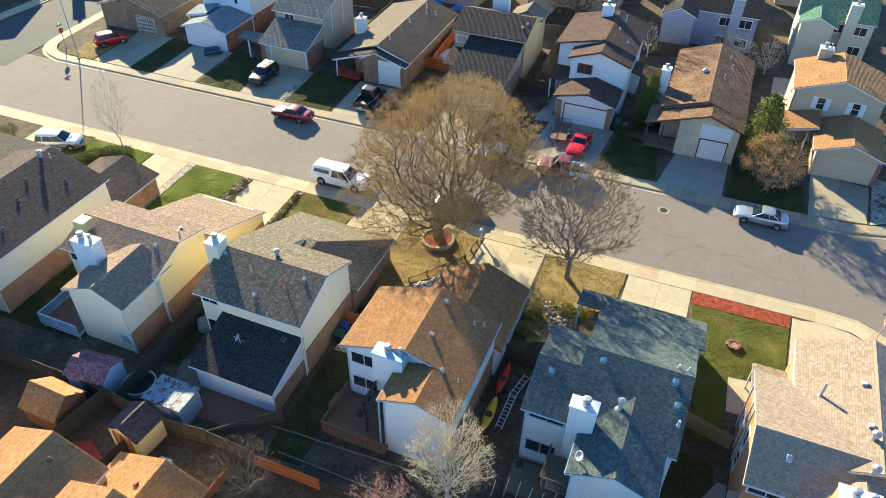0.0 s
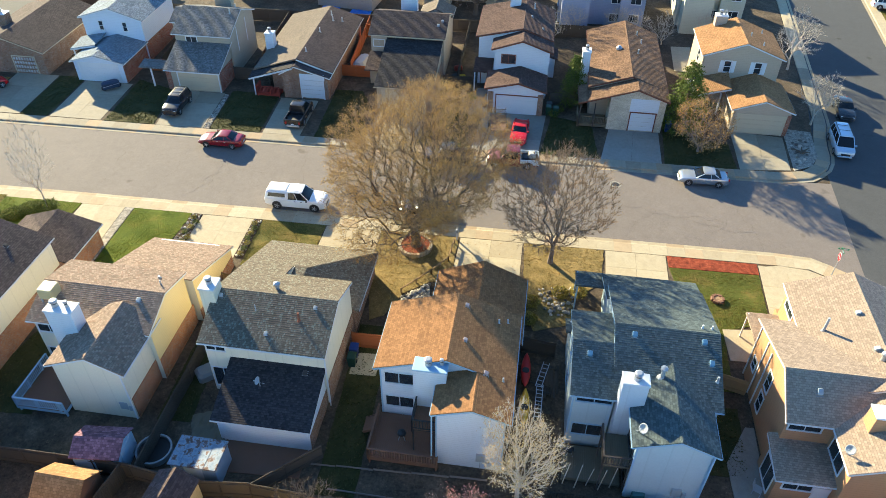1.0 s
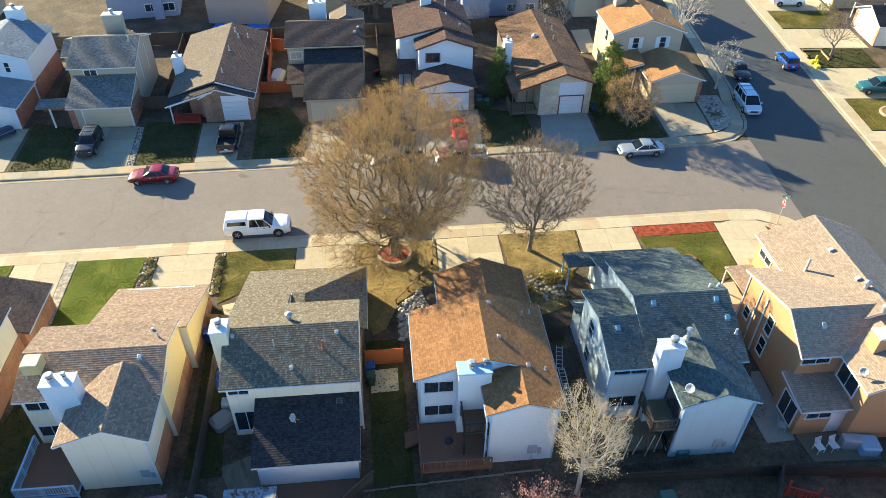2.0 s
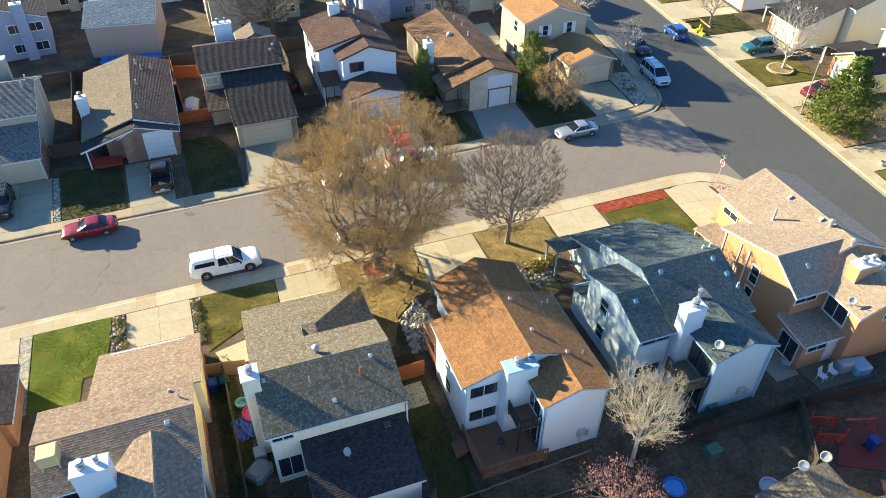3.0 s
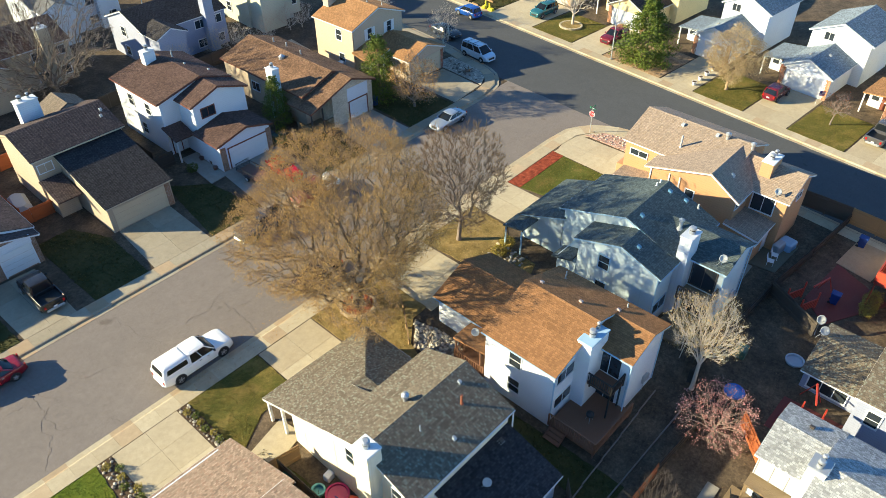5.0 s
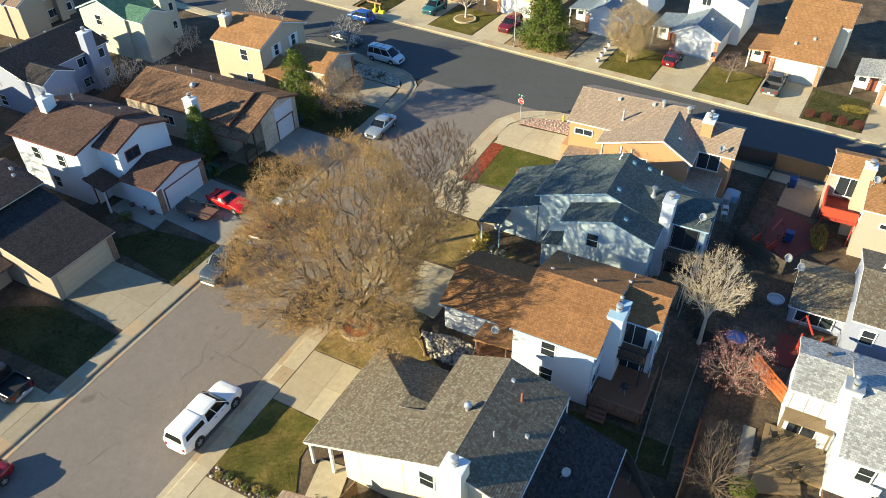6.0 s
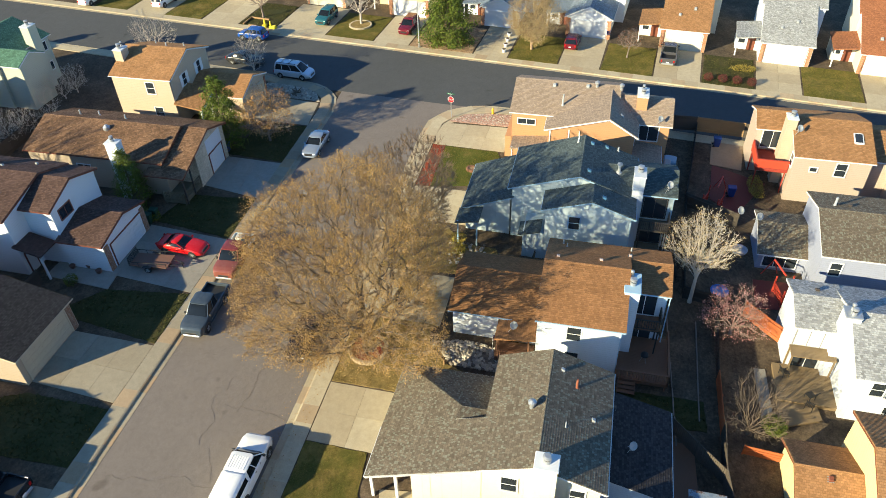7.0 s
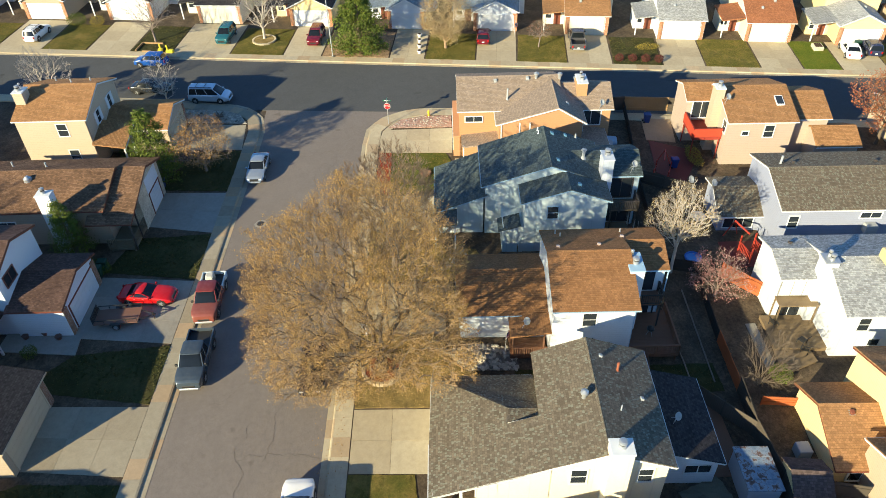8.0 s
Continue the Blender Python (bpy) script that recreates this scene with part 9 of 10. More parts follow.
stones(strewn([(-31.5, 48.9), (-30.8, 48.9), (-30.95, 43.7), (-31.65, 43.7)], 50, 11, 0.18), "bed_stones", "rough edging stones in a planted bed", (0.18, 0.36), ("stone", "stone_dark"), 12)
stones(strewn([(18.7, 46.2), (20.2, 44.9), (20.9, 42.2), (20.8, 39.6), (18.6, 39.6)], 80, 13, 0.25), "pebbles", "pale pink river pebbles in a corner bed", (0.14, 0.3), ("stone",), 14)
stones(strewn([(20.9, 63.2), (22.2, 64.2), (23.2, 66), (23.5, 69), (21.6, 70)], 30, 15, 0.4), "boulders", "grey boulders in a gravel bed", (0.25, 0.6), ("stone", "stone_dark"), 16)
stones(strewn([(-41.9, 64.1), (-41.3, 64.1), (-41.5, 71.4), (-42.0, 71.5)], 50, 17, 0.2), "strip_rocks", "loose rocks along a driveway", (0.15, 0.32), ("stone", "stone_dark"), 18)


def ring(name, x, y, r, n, h, label, mat="brick_red", fill="mulch_red", category="planter"):
    """A planter ring of separate blocks with a filling."""
    t = thing(name, x, y, 0, label, category)
    bm = B()
    tube(bm, (0, 0, -0.1), (0, 0, h * 0.8), r - 0.1, n=28)
    part("filling", bm, M[fill], t)
    blk = None
    for i in range(n):
        m = Matrix.Rotation(2 * math.pi * i / n, 4, "Z")
        if blk is None:
            w = 2 * math.pi * r / n
            blk = part("block", bevel_box(B(), r - 0.14, r + 0.12, -w / 2 + 0.012, w / 2 - 0.012, 0, h, 0.025), M[mat], t)
        else:
            share("block", blk.data, t, m)
    return t


ring("tree_ring", -16.1, 46.6, 1.4, 30, 0.34, "round brick planter ring filled with red mulch", "concrete_pink")
ring("fire_pit", 9.4, 42.5, 0.42, 6, 0.26, "small hexagonal brown timber planter on the lawn", "deck_brown", "mulch_tan", "planter")
ring("stone_ring", 42.6, 63.3, 1.5, 26, 0.22, "ring of white stones round a bare tree", "concrete", "lawn_dry")
t = thing("planter_box", 35.0, -9.6, -8, "square raised brick planter on a lawn", "planter")
part("body", bevel_box(B(), -0.75, 0.75, -0.6, 0.6, 0, 0.5, 0.05), M["brick_pale"], t)
part("soil", box(B(), -0.55, 0.55, -0.42, 0.42, 0.45, 0.53), M["mulch_brown"], t)


# ---------------------------------------------------------------- loose things in the yards
def bin_(x, y, rot, mat, label):
    t = thing("wheelie_bin", x, y, rot, label, "bin", "bins")
    bm = B()
    loft(bm, [[(-0.24, -0.26, 0.05), (0.24, -0.26, 0.05), (0.24, 0.26, 0.05), (-0.24, 0.26, 0.05)], [(-0.3, -0.34, 1.0), (0.3, -0.34, 1.0), (0.3, 0.34, 1.0), (-0.3, 0.34, 1.0)]])
    part("body", bm, mat, t)
    part("lid", bevel_box(B(), -0.33, 0.33, -0.37, 0.39, 1.0, 1.1, 0.04), mat, t)
    for s in (-1, 1):
        bm = B()
        tube(bm, (s * 0.22, 0.3, 0.12), (s * 0.3, 0.3, 0.12), 0.12, n=12)
        part("wheel", bm, M["rubber"], t)


blue_p, green_p, black_p = paint("bin_blue", (0.012, 0.04, 0.17)), paint("bin_green", (0.012, 0.05, 0.03)), M["plastic_black"]
for x, y, m_, lb in ((-19.0, 33.6, blue_p, "blue wheelie bin against a brick wall"), (-19.0, 32.7, green_p, "dark green wheelie bin against a brick wall"), (-31.1, 38.6, blue_p, "dark blue wheelie bin beside a gate"), (-30.3, 38.5, green_p, "dark green wheelie bin beside a gate"), (-4.2, 70.9, green_p, "dark green wheelie bin beside a garage"), (-4.1, 71.7, black_p, "black wheelie bin beside a garage"), (-3.4, 70.7, green_p, "dark green wheelie bin beside a garage"), (8.7, 68.7, blue_p, "dark blue wheelie bin beside a garage"), (-25.3, 25.9, blue_p, "blue wheelie bin behind the house"), (9.0, 17.2, blue_p, "blue bin on a deck"), (18.0, 17.6, blue_p, "blue wheelie bin beside a fence"), (34.7, -14.7, green_p, "dark green wheelie bin beside a car")):
    bin_(x, y, 0, m_, lb if len(lb.split()) > 3 else lb + " outdoors")


def kayak(x, y, rot, mat, label, z=0.6):
    t = thing("kayak", x, y, rot, label, "kayak")
    secs = []
    for i in range(11):
        s = -1 + i / 5
        w = 0.36 * max(0.04, (1 - s * s)) ** 0.6
        h = 0.17 * max(0.08, (1 - s * s)) ** 0.5
        zz = z + 0.12 * s * s
        secs.append([(s * 1.55, w * math.cos(a), zz + h * math.sin(a)) for a in [k * math.pi / 4 for k in range(8)]])
    part("hull", loft(B(), secs), mat, t, smooth=True)
    bm = B()
    tube(bm, (-0.1, 0, z + 0.10), (-0.1, 0, z + 0.19), 0.26, n=14)
    part("cockpit", bm, M["plastic_black"], t)
    bm = B()
    for s in (-0.8, 0.8):
        bar(bm, (s, -0.3, 0), (s, -0.3, z + 0.05), 0.05, 0.05)
        bar(bm, (s, 0.3, 0), (s, 0.3, z + 0.05), 0.05, 0.05)
        bar(bm, (s, -0.35, z - 0.14), (s, 0.35, z - 0.14), 0.05, 0.05)
    part("stand", bm, M["fence_grey"], t)


kayak(-6.15, 33.0, 88, paint("kayak_red", (0.45, 0.02, 0.015)), "red kayak on a stand beside the house")
kayak(-6.2, 29.7, 88, paint("kayak_yellow", (0.62, 0.33, 0.02)), "yellow kayak on a stand beside the house")


def ladder(x, y, rot, n=9, L=3.0, z=0.5, label="aluminium ladder lying on a rack"):
    t = thing("ladder", x, y, rot, label, "ladder")
    bm = B()
    for s in (-1, 1):
        bar(bm, (-L / 2, s * 0.22, z), (L / 2, s * 0.22, z), 0.05, 0.08)
    part("rail", bm, M["metal"], t)
    for i in range(n):
        bm = B()
        xx = -L / 2 + L * (i + 0.5) / n
        bar(bm, (xx, -0.22, z), (xx, 0.22, z), 0.04, 0.04)
        part("rung", bm, M["metal"], t)
    for s in (-0.9, 0.9):
        bm = B()
        bar(bm, (s, -0.9, z - 0.08), (s, 0.9, z - 0.08), 0.07, 0.07)
        for q in (-0.8, 0.8):
            bar(bm, (s, q, 0), (s, q, z - 0.05), 0.07, 0.07)
        part("trestle", bm, M["fence_grey"], t)


ladder(-5.2, 30.4, 86)
ladder(-4.9, 33.0, 75, 6, 2.4, 0.3, "aluminium ladder leaning among stored timber")
for i in range(6):
    t = thing("plank", -4.6 + 0.16 * i, 32.4 + 0.2 * (i % 3), 84 + 3 * (i % 4), "loose weathered plank on bare soil", "plank", "stored planks")
    part("board", bevel_box(B(), -1.3, 1.3, -0.07, 0.07, 0.02 + 0.03 * (i % 2), 0.07 + 0.03 * (i % 2), 0.01), M["fence_grey"], t)


def grill(x, y, z, label="black kettle barbecue on a deck"):
    t = thing("barbecue", x, y, 0, label, "barbecue", lift=LOT + z)
    bm = B()
    tube(bm, (0, 0, 0.55), (0, 0, 0.72), 0.14, 0.29, 14)
    tube(bm, (0, 0, 0.72), (0, 0, 0.86), 0.29, 0.26, 14)
    tube(bm, (0, 0, 0.86), (0, 0, 0.95), 0.26, 0.08, 14)
    part("bowl", bm, M["iron"], t)
    for a in (90, 210, 330):
        bm = B()
        tube(bm, (0.1 * math.cos(radians(a)), 0.1 * math.sin(radians(a)), 0.6), (0.3 * math.cos(radians(a)), 0.3 * math.sin(radians(a)), 0), 0.015, n=6)
        part("leg", bm, M["metal_dull"], t)
    bm = B()
    tube(bm, (0, 0, 0.95), (0, 0, 1.0), 0.03, n=8)
    part("handle", bm, M["plastic_black"], t)


grill(-14.3, 26.2, 0.62)
grill(-3.2, 26.3, 0.3, "black kettle barbecue on a low deck")


def pool(x, y, r, h, mat, water, label):
    t = thing("paddling_pool", x, y, 0, label, "paddling pool")
    bm = B()
    n = 26
    for (r0, z0), (r1, z1) in zip(((r, 0), (r + 0.04, h), (r - 0.08, h), (r - 0.1, 0.05)), ((r + 0.04, h), (r - 0.08, h), (r - 0.1, 0.05), (0.02, 0.05))):
        a = [bm.verts.new((r0 * math.cos(6.2832 * i / n), r0 * math.sin(6.2832 * i / n), z0)) for i in range(n)]
        b = [bm.verts.new((r1 * math.cos(6.2832 * i / n), r1 * math.sin(6.2832 * i / n), z1)) for i in range(n)]
        for i in range(n):
            bm.faces.new((a[i], a[(i + 1) % n], b[(i + 1) % n], b[i]))
    part("shell", bm, mat, t)
    if water:
        bm = B()
        tube(bm, (0, 0, 0.05), (0, 0, h * 0.6), r - 0.11, n=n)
        part("inside", bm, water, t)


pool(-28.9, 35.6, 0.75, 0.22, paint("pool_pink", (0.55, 0.03, 0.11)), paint("pool_magenta", (0.50, 0.06, 0.13)), "bright pink plastic paddling pool on grass")
pool(-29.5, 36.7, 0.42, 0.3, paint("pool_aqua", (0.15, 0.40, 0.36)), None, "small aqua plastic tub on grass")
pool(-5.0, 19.7, 0.7, 0.18, paint("pool_blue", (0.02, 0.12, 0.45)), paint("pool_blue_in", (0.05, 0.22, 0.55)), "bright blue plastic paddling pool on bare soil")
pool(0.7, 17.4, 0.65, 0.2, paint("pool_grey", (0.35, 0.40, 0.46)), None, "pale plastic paddling pool on bare soil")
pool(-30.6, 23.9, 1.15, 0.5, M["metal_dull"], M["plastic_black"], "round dark trampoline in a back yard")


def tarp(x, y, w, d, rot, mat, label, seed=1):
    t = thing("tarpaulin", x, y, rot, label, "tarpaulin")
    rnd = random.Random(seed)
    bm = B()
    n = 9
    g = [[bm.verts.new((w * (i / n - 0.5) + rnd.uniform(-0.06, 0.06), d * (j / n - 0.5) + rnd.uniform(-0.06, 0.06), 0.06 + rnd.uniform(0, 0.14))) for j in range(n + 1)] for i in range(n + 1)]
    for i in range(n):
        for j in range(n):
            bm.faces.new((g[i][j], g[i + 1][j], g[i + 1][j + 1], g[i][j + 1]))
    ob = part("sheet", bm, mat, t)
    so = ob.modifiers.new("thickness", "SOLIDIFY")
    so.thickness = 0.02


tarp(-29.6, 34.6, 1.5, 2.0, 15, paint("tarp_blue", (0.015, 0.06, 0.24)), "crumpled blue tarpaulin on grass", 3)
block_thing("toy_table", -28.7, 34.4, 20, (0.7, 0.6, 0.45), paint("toy_red", (0.6, 0.06, 0.02)), "red and blue plastic play table", "toy")
block_thing("storage_box", -28.4, 36.9, 5, (0.6, 0.5, 0.5), M["trim_white"], "small white plastic box on grass", "box")
block_thing("garden_cart", -29.4, 30.7, 40, (1.6, 1.3, 0.7), M["trim_grey"], "grey boat-shaped garden box behind the house", "box", 0.2)
tarp(-27.7, 26.0, 2.2, 3.0, 20, M["deck_grey"], "pile of weathered grey boards", 5)
block_thing("hot_tub", 13.6, 22.7, -10, (1.3, 1.3, 0.8), paint("cover_blue", (0.25, 0.38, 0.52)), "small hot tub with a pale blue cover", "hot tub", 0.12)
block_thing("grill_cover", 12.5, 23.1, -10, (1.2, 0.7, 1.0), paint("cover_grey", (0.30, 0.32, 0.34)), "barbecue under a grey cover", "barbecue", 0.1)


def garden_chair(x, y, rot, mat, label="white slatted metal garden chair", lift=0.28):
    t = thing("garden_chair", x, y, rot, label, "chair", "garden chairs", lift=lift)
    for i in range(6):
        part("seat_slat", box(B(), -0.26 + i * 0.095, -0.19 + i * 0.095, -0.25, 0.27, 0.40, 0.43), mat, t)
        bm = B()
        bar(bm, (-0.225 + i * 0.09, 0.26, 0.42), (-0.225 + i * 0.09, 0.42, 0.95), 0.05, 0.02)
        part("back_slat", bm, mat, t)
    bm = B()
    bar(bm, (-0.27, 0.42, 0.95), (0.27, 0.42, 0.95), 0.04, 0.04)
    part("backrest", bm, mat, t)
    for x_, y_ in ((-0.25, -0.23), (0.25, -0.23), (-0.25, 0.25), (0.25, 0.25)):
        part("leg", box(B(), x_ - 0.02, x_ + 0.02, y_ - 0.02, y_ + 0.02, 0, 0.41), mat, t)


garden_chair(10.2, 22.9, 10, M["trim_white"])
garden_chair(11.2, 22.9, 10, M["trim_white"])
garden_chair(8.6, 24.9, 60, M["metal_dull"], "grey garden chair on a side terrace")
for x, y, r in ((-13.6, 16.2, 20), (-15.5, 14.8, 120), (-16.4, 15.0, 60)):
    garden_chair(x, y, r, M["iron"], "dark metal garden chair on a deck", 0.45)
block_thing("awning_box", 10.6, 26.6 - 0.5, 0, (0.9, 0.9, 0.9), M["metal_dull"], "pale metal air conditioner beside a wall", "air conditioner")
block_thing("air_conditioner", -29.1, 31.9, 0, (0.8, 0.8, 0.8), M["metal_dull"], "pale metal air conditioner behind the house", "air conditioner")
block_thing("air_conditioner", -24.8, 18.8, 0, (0.9, 0.9, 0.8), M["metal_dull"], "pale metal air conditioner beside a cream wall", "air conditioner")
block_thing("utility_box", -1.2, 20.8, 0, (1.0, 0.8, 0.8), paint("box_green", (0.05, 0.12, 0.09)), "green utility box beside a fence", "utility box")
block_thing("compost_bin", 1.0, 24.0, 8, (0.8, 0.8, 0.7), paint("box_teal", (0.04, 0.13, 0.13)), "dark teal plastic compost bin", "bin")


def meter_box(x, y, rot, label="grey electric meter boxes on a wall"):
    t = thing("meter_box", x, y, rot, label, "meter")
    part("box", bevel_box(B(), -0.3, 0.3, -0.08, 0.12, 0.9, 1.6, 0.02), M["metal_dull"], t)
    part("dial", box(B(), 0.35, 0.6, -0.08, 0.1, 0.8, 1.3), M["metal_dull"], t)
    bm = B()
    tube(bm, (0, 0, 0), (0, 0, 0.9), 0.03, n=8)
    part("conduit", bm, M["metal_dull"], t)


meter_box(-9.0, 24.92, -2.6)
meter_box(3.2, 23.72, -2.6)
meter_box(-33.6, 26.55, -2.6)


def bean_poles(x, y, n, gap):
    for i in range(n):
        t = thing("bean_pole", x + i * gap, y + 0.25 * (i % 2), 0, "bare wooden garden pole set upright", "pole", "garden poles")
        bm = B()
        tube(bm, (0, 0, -0.1), (0.25, -0.15 + 0.1 * (i % 3), 2.1 + 0.2 * (i % 3)), 0.04, 0.025, 6)
        part("pole", bm, M["bark_pale"], t)


bean_poles(-4.4, 24.2, 8, 0.75)
for i in range(4):
    t = thing("low_trellis", -4.5 + i * 1.6, 23.2, 0, "low weathered wooden trellis", "trellis", "trellises")
    bm = B()
    for k in range(8):
        box(bm, k * 0.2, k * 0.2 + 0.05, 0, 0.03, 0, 0.9)
    box(bm, 0, 1.5, 0.03, 0.06, 0.7, 0.78)
    part("lattice", bm, M["fence_grey"], t)


def playset(x, y, rot):
    t = thing("play_frame", x, y, rot, "red-painted wooden play frame on a red deck", "play frame")
    rm = paint("play_red", (0.42, 0.05, 0.03))
    for u, v in ((-0.9, -0.7), (0.9, -0.7), (-0.9, 0.7), (0.9, 0.7)):
        part("post", box(B(), u - 0.05, u + 0.05, v - 0.05, v + 0.05, 0, 1.7), rm, t)
    for v in (-0.7, 0.7):
        for k in range(9):
            part("board", box(B(), -0.85 + k * 0.2, -0.75 + k * 0.2, v - 0.015, v + 0.015, 0.2, 1.0), rm, t)
        part("top_rail", box(B(), -0.95, 0.95, v - 0.03, v + 0.03, 1.0, 1.08), rm, t)
    bm = B()
    bar(bm, (0.9, 0, 1.75), (2.9, 0.2, 1.75), 0.1, 0.12)
    bar(bm, (2.9, 0.2, 1.75), (3.1, 0.9, 0), 0.07, 0.07)
    bar(bm, (2.9, 0.2, 1.75), (3.1, -0.5, 0), 0.07, 0.07)
    part("swing_beam", bm, rm, t)


playset(6.9, 19.2, -25)
playset(-5.0, 14.6, 10)


def dish_post(x, y, label="white satellite dish on a post in the yard"):
    h = House(x, y, 0, label, name="dish_post", group="", category="satellite dish")
    h.dish(0, 0, 0.0, 215, 0.45, 1.6)


dish_post(4.5, 17.2)
dish_post(-26.2, 17.6)


def flag(x, y):
    t = thing("flag", x, y, -30, "small striped flag on a short pole at the porch", "flag")
    bm = B()
    tube(bm, (0, 0, 0), (0.1, 0, 2.2), 0.02, n=6)
    part("pole", bm, M["trim_white"], t)
    for i in range(7):
        part("stripe", box(B(), 0.1, 1.0, -0.012, 0.012, 1.25 + i * 0.085, 1.333 + i * 0.085, lambda a, b, c: (a, b + 0.08 * math.sin(a * 6), c - a * 0.25)), paint("flag_red", (0.45, 0.02, 0.04)) if i % 2 == 0 else M["trim_white"], t)
    part("canton", box(B(), 0.1, 0.5, -0.016, 0.016, 1.52, 1.846, lambda a, b, c: (a, b + 0.08 * math.sin(a * 6), c - a * 0.25)), paint("flag_blue", (0.02, 0.03, 0.18)), t)


flag(-14.8, 37.3)
flag(41.5, 29.4)


def low_rail(pts, label="low timber rail round the front yard"):
    t = new("yard_rail")
    tagged(t, label, "rail", "yard rails")
    for (x0, y0), (x1, y1) in zip(pts, pts[1:]):
        z0, z1 = G(x0, y0) + 0.6, G(x1, y1) + 0.6
        bm = B()
        bar(bm, (x0, y0, z0), (x1, y1, z1), 0.1, 0.1)
        part("rail", bm, M["fence_tan"], t)
        for q in (0.0, 0.5, 1.0):
            x, y = x0 + (x1 - x0) * q, y0 + (y1 - y0) * q
            part("post", box(B(), x - 0.06, x + 0.06, y - 0.06, y + 0.06, G(x, y), G(x, y) + 0.68), M["fence_tan"], t)


low_rail([(-12.7, 47.4), (-13.0, 45.0), (-14.3, 43.2), (-16.5, 40.7)])


def mailbox(x, y, rot):
    t = thing("mailbox", x, y, rot, "cluster mailbox on a short white post", "mailbox")
    part("post", box(B(), -0.06, 0.06, -0.06, 0.06, -0.2, 1.0), M["trim_white"], t)
    part("box", bevel_box(B(), -0.28, 0.28, -0.12, 0.12, 1.0, 1.3, 0.05), M["metal_dull"], t)
    part("door", box(B(), -0.25, 0.25, -0.135, -0.115, 1.03, 1.24), M["metal"], t)


mailbox(-12.5, 47.9, 90)


def driftwood(x, y):
    t = thing("driftwood", x, y, 20, "twisted driftwood stump in a gravel bed", "stump")
    bm = B()
    for a, l, e in ((10, 0.9, 0.4), (70, 0.6, 0.6), (140, 1.0, 0.25), (215, 0.8, 0.3), (300, 0.7, 0.5)):
        d = Vector((math.cos(radians(a)), math.sin(radians(a)), e))
        tube(bm, (0, 0, 0.15), Vector((0, 0, 0.15)) + d * l, 0.12, 0.03, 7)
    part("wood", bm, M["bark"], t)


driftwood(22.2, 65.6)


def pots(x, y, n, dx, dy):
    for i in range(n):
        t = thing("flower_pot", x + i * dx, y + i * dy, 0, "white round plant pot beside a driveway", "pot", "plant pots")
        bm = B()
        tube(bm, (0, 0, 0), (0, 0, 0.4), 0.2, 0.3, 14)
        tube(bm, (0, 0, 0.4), (0, 0, 0.45), 0.33, n=14)
        part("pot", bm, M["trim_white"], t)
        bm = B()
        tube(bm, (0, 0, 0.4), (0, 0, 0.455), 0.26, n=14)
        part("soil", bm, M["mulch_brown"], t)


pots(37.2, 42.4, 4, 1.7, -0.05)
for x, y in ((-10.9, 73.0), (-11.4, 71.8), (-11.2, 74.4)):
    t = thing("flower_pot", x, y, 0, "dark clay plant pot on an entry path", "pot", "plant pots")
    bm = B()
    tube(bm, (0, 0, 0), (0, 0, 0.35), 0.18, 0.27, 12)
    part("pot", bm, paint("clay", (0.14, 0.07, 0.05)), t)


def ornament(x, y, rot):
    t = thing("yard_ornament", x, y, rot, "low yellow plastic yard ornaments on a lawn", "ornament", "yard ornaments")
    ym = paint("ornament_yellow", (0.62, 0.52, 0.03))
    part("base", bevel_box(B(), -0.5, 0.5, -0.3, 0.3, 0, 0.35, 0.08), ym, t)
    bm = B()
    tube(bm, (0.3, 0, 0.3), (0.35, 0, 0.95), 0.14, 0.1, 8)
    part("spout", bm, ym, t)


ornament(40.1, 76.6, 10)
ornament(39.9, 75.3, 80)
for i, (x0, y0, x1, y1) in enumerate(((42.8, 79.6, 42.4, 76.8), (40.4, 79.9, 42.8, 79.6), (40.2, 79.0, 40.0, 77.8))):
    t = new("garden_timber")
    tagged(t, "weathered timber edging a garden bed", "timber", "edging timbers")
    bm = B()
    bar(bm, (x0, y0, G(x0, y0) + 0.25), (x1, y1, G(x1, y1) + 0.25), 0.16, 0.2)
    part("timber", bm, M["fence_tan"], t)


def motorbike(x, y, rot):
    t = thing("covered_motorbike", x, y, rot, "motorbike and cart under a dark blue cover", "motorbike")
    part("cover", bevel_box(B(), -1.0, 1.0, -0.45, 0.45, 0.25, 1.05, 0.22), paint("cover_navy", (0.02, 0.04, 0.08)), t)
    for u in (-0.8, 0.85):
        bm = B()
        tube(bm, (u, -0.07, 0.3), (u, 0.07, 0.3), 0.3, n=16)
        part("wheel", bm, M["rubber"], t)
    bm = B()
    bar(bm, (-1.0, -0.5, 0.6), (1.1, -0.5, 0.7), 0.04, 0.04)
    bar(bm, (1.0, -0.4, 0.95), (1.0, 0.4, 0.95), 0.04, 0.04)
    part("handlebar", bm, M["metal"], t)


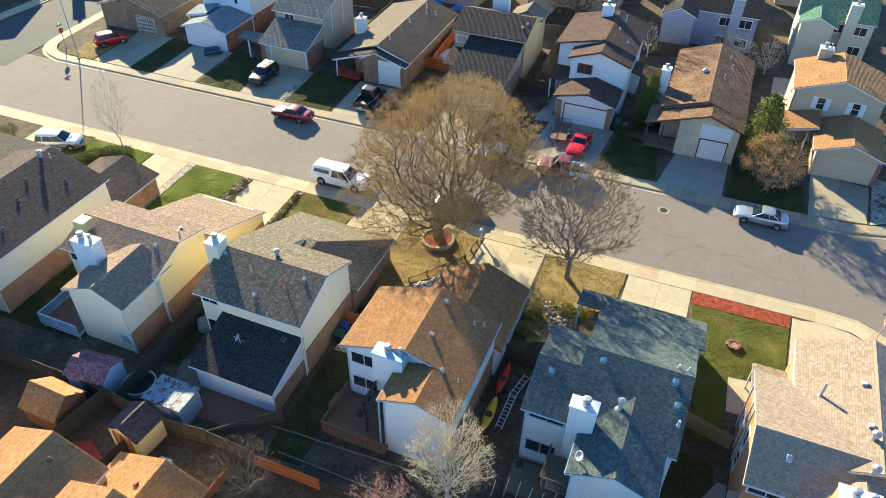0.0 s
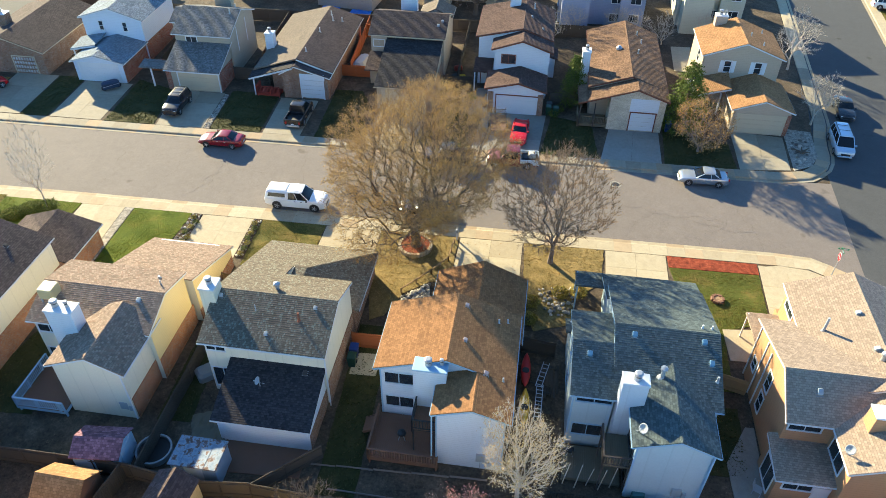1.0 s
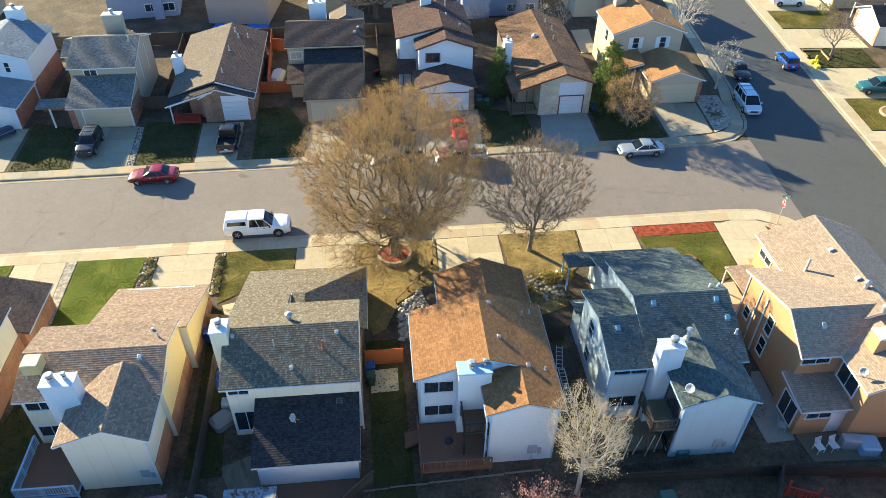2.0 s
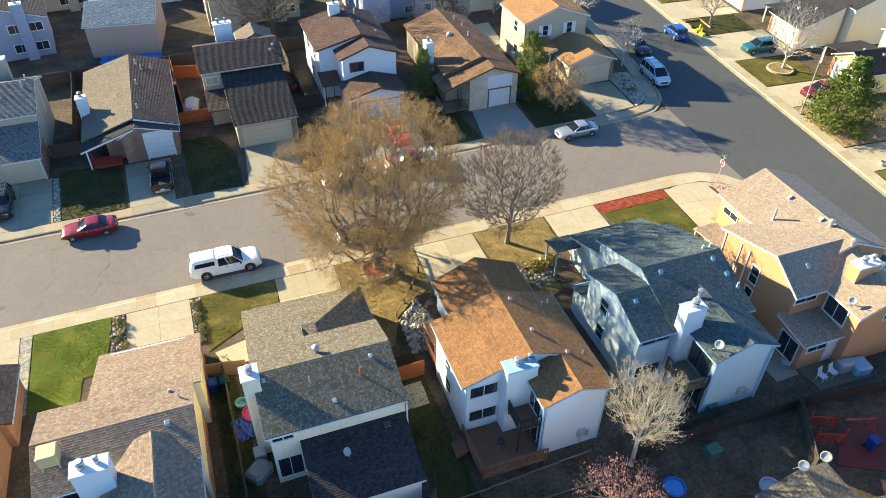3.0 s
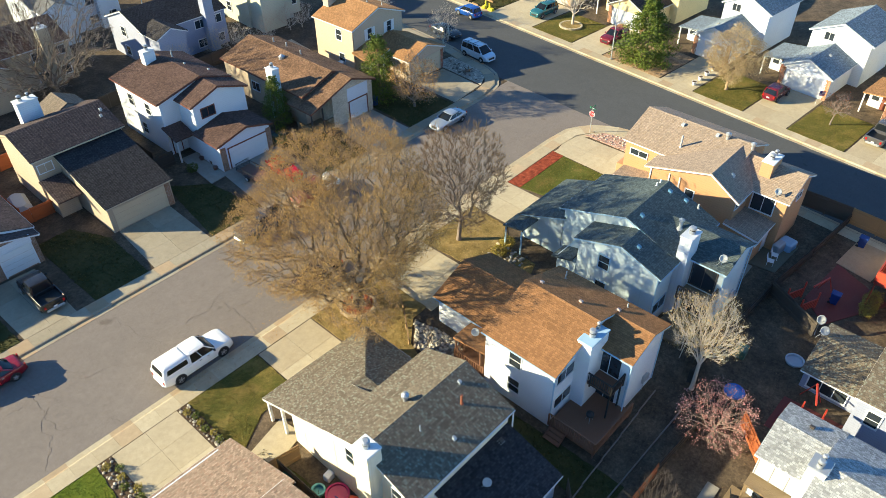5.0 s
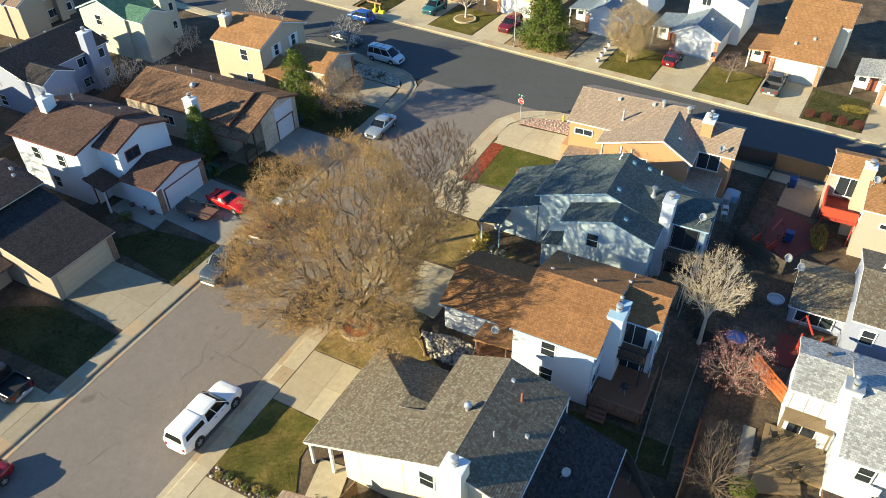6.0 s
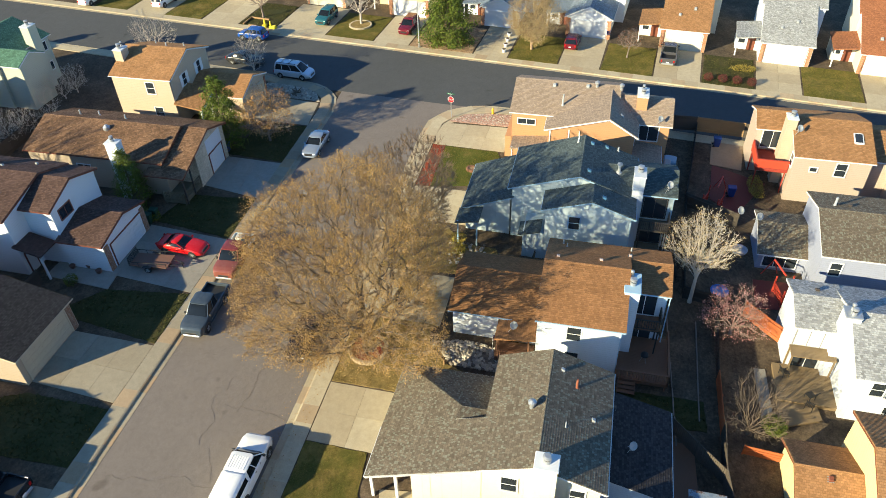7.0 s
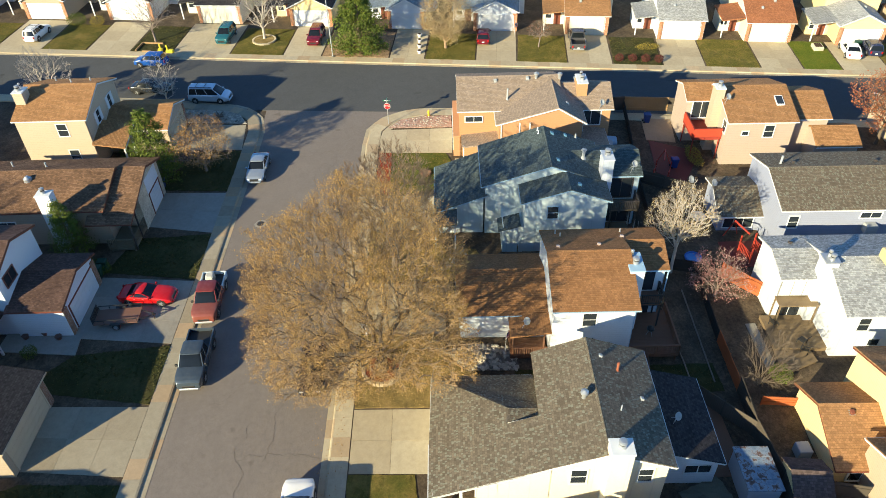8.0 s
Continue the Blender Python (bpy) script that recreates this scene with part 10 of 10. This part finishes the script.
motorbike(-55.9, 71.5, 40)
block_thing("covered_boat", -27.3, 80.5, 80, (3.4, 1.7, 1.0), paint("cover_grey", (0.30, 0.32, 0.34)), "small boat under a grey cover beside a house", "boat", 0.35)
tarp(-14.6, 79.0, 0.7, 0.5, 10, paint("toy_yellow", (0.6, 0.45, 0.03)), "yellow plastic sheet on bare soil", 8)
block_thing("mower", -15.2, 80.6, 30, (1.0, 0.6, 0.6), paint("mower_red", (0.30, 0.05, 0.03)), "red lawn mower beside a fence", "mower", 0.12)
block_thing("cart", -15.4, 78.2, 60, (1.0, 0.8, 0.6), M["plastic_black"], "black garden cart beside a fence", "cart", 0.12)
tarp(-30.6, 96.3, 3.0, 2.0, -10, paint("tarp_bright", (0.03, 0.16, 0.50)), "bright blue tarpaulin in a back yard", 9)
tarp(-35.2, 97.2, 2.6, 2.0, -8, paint("tarp_bright", (0.03, 0.16, 0.50)), "bright blue tarpaulin in a back yard", 10)


# ---------------------------------------------------------------- pavement slabs and road cracks
kerb("pavement", south_kerb, -1, near=lambda p: -62 < p.x and p.y > 20, label="pale concrete pavement, kerb and gutter in jointed slabs")
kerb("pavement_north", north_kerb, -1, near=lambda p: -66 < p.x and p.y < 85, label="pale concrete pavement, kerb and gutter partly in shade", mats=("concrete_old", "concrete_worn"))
kerb("pavement_east", east_kerb, -1, near=lambda p: -12 < p.y < 82, label="concrete pavement along the dark side street")
kerb("pavement_west", west_kerb, -1, near=lambda p: False, label="pavement at the far corner")

crack_rnd = random.Random(4)


def crack(x, y, ang, length, width=0.03):
    """A thin wandering tar line let into the asphalt."""
    pts, a = [(x, y)], ang
    for _ in range(int(length / 0.3)):
        a += crack_rnd.uniform(-0.75, 0.75) + (ang - a) * 0.3
        pts.append((pts[-1][0] + 0.3 * math.cos(a), pts[-1][1] + 0.3 * math.sin(a)))
    verts, faces = [], []
    for i, (px, py) in enumerate(pts):
        w = width * crack_rnd.uniform(0.5, 1.2)
        nx, ny = -math.sin(ang) * w, math.cos(ang) * w
        for k in (-1, 1):
            verts.append((px + nx * k, py + ny * k, G(px, py) + 0.009))
        if i:
            o = 2 * i
            faces.append((o - 2, o, o + 1, o - 1))
    return verts, faces


verts, faces = [], []
for i in range(17):
    x = -72 + i * 5.4 + crack_rnd.uniform(-1.2, 1.2)
    for v, f in (crack(x, yn(x) + 0.15, radians(90 + crack_rnd.uniform(-9, 9)), crack_rnd.choice((10.6, 10.6, 6.0)), 0.017), crack(x, yn(x) + crack_rnd.uniform(2.2, 9.0), radians(crack_rnd.uniform(-12, 12)), crack_rnd.uniform(4, 11), 0.015)):
        faces += [tuple(k + len(verts) for k in q) for q in f]
        verts += v
me = bpy.data.meshes.new("road_cracks")
me.from_pydata(verts, [], faces)
me.materials.append(M["crack"])
tagged(new("road_cracks", me), "dark tar-filled cracks across the old asphalt", "crack", kind="stuff")

bm = B()
tube(bm, (0, 0, -0.05), (0, 0, 0.012), 0.36, n=24)
tube(bm, (0, 0, 0.012), (0, 0, 0.018), 0.30, n=24)
mh = thing("manhole_cover", 2.4, 58.2, 0, "round iron manhole cover in a concrete collar", "manhole cover", lift=0.0)
part("cover", bm, M["iron"], mh)
bm = B()
tube(bm, (0, 0, -0.05), (0, 0, 0.008), 0.58, n=24)
part("collar", bm, M["concrete_grey"], mh)
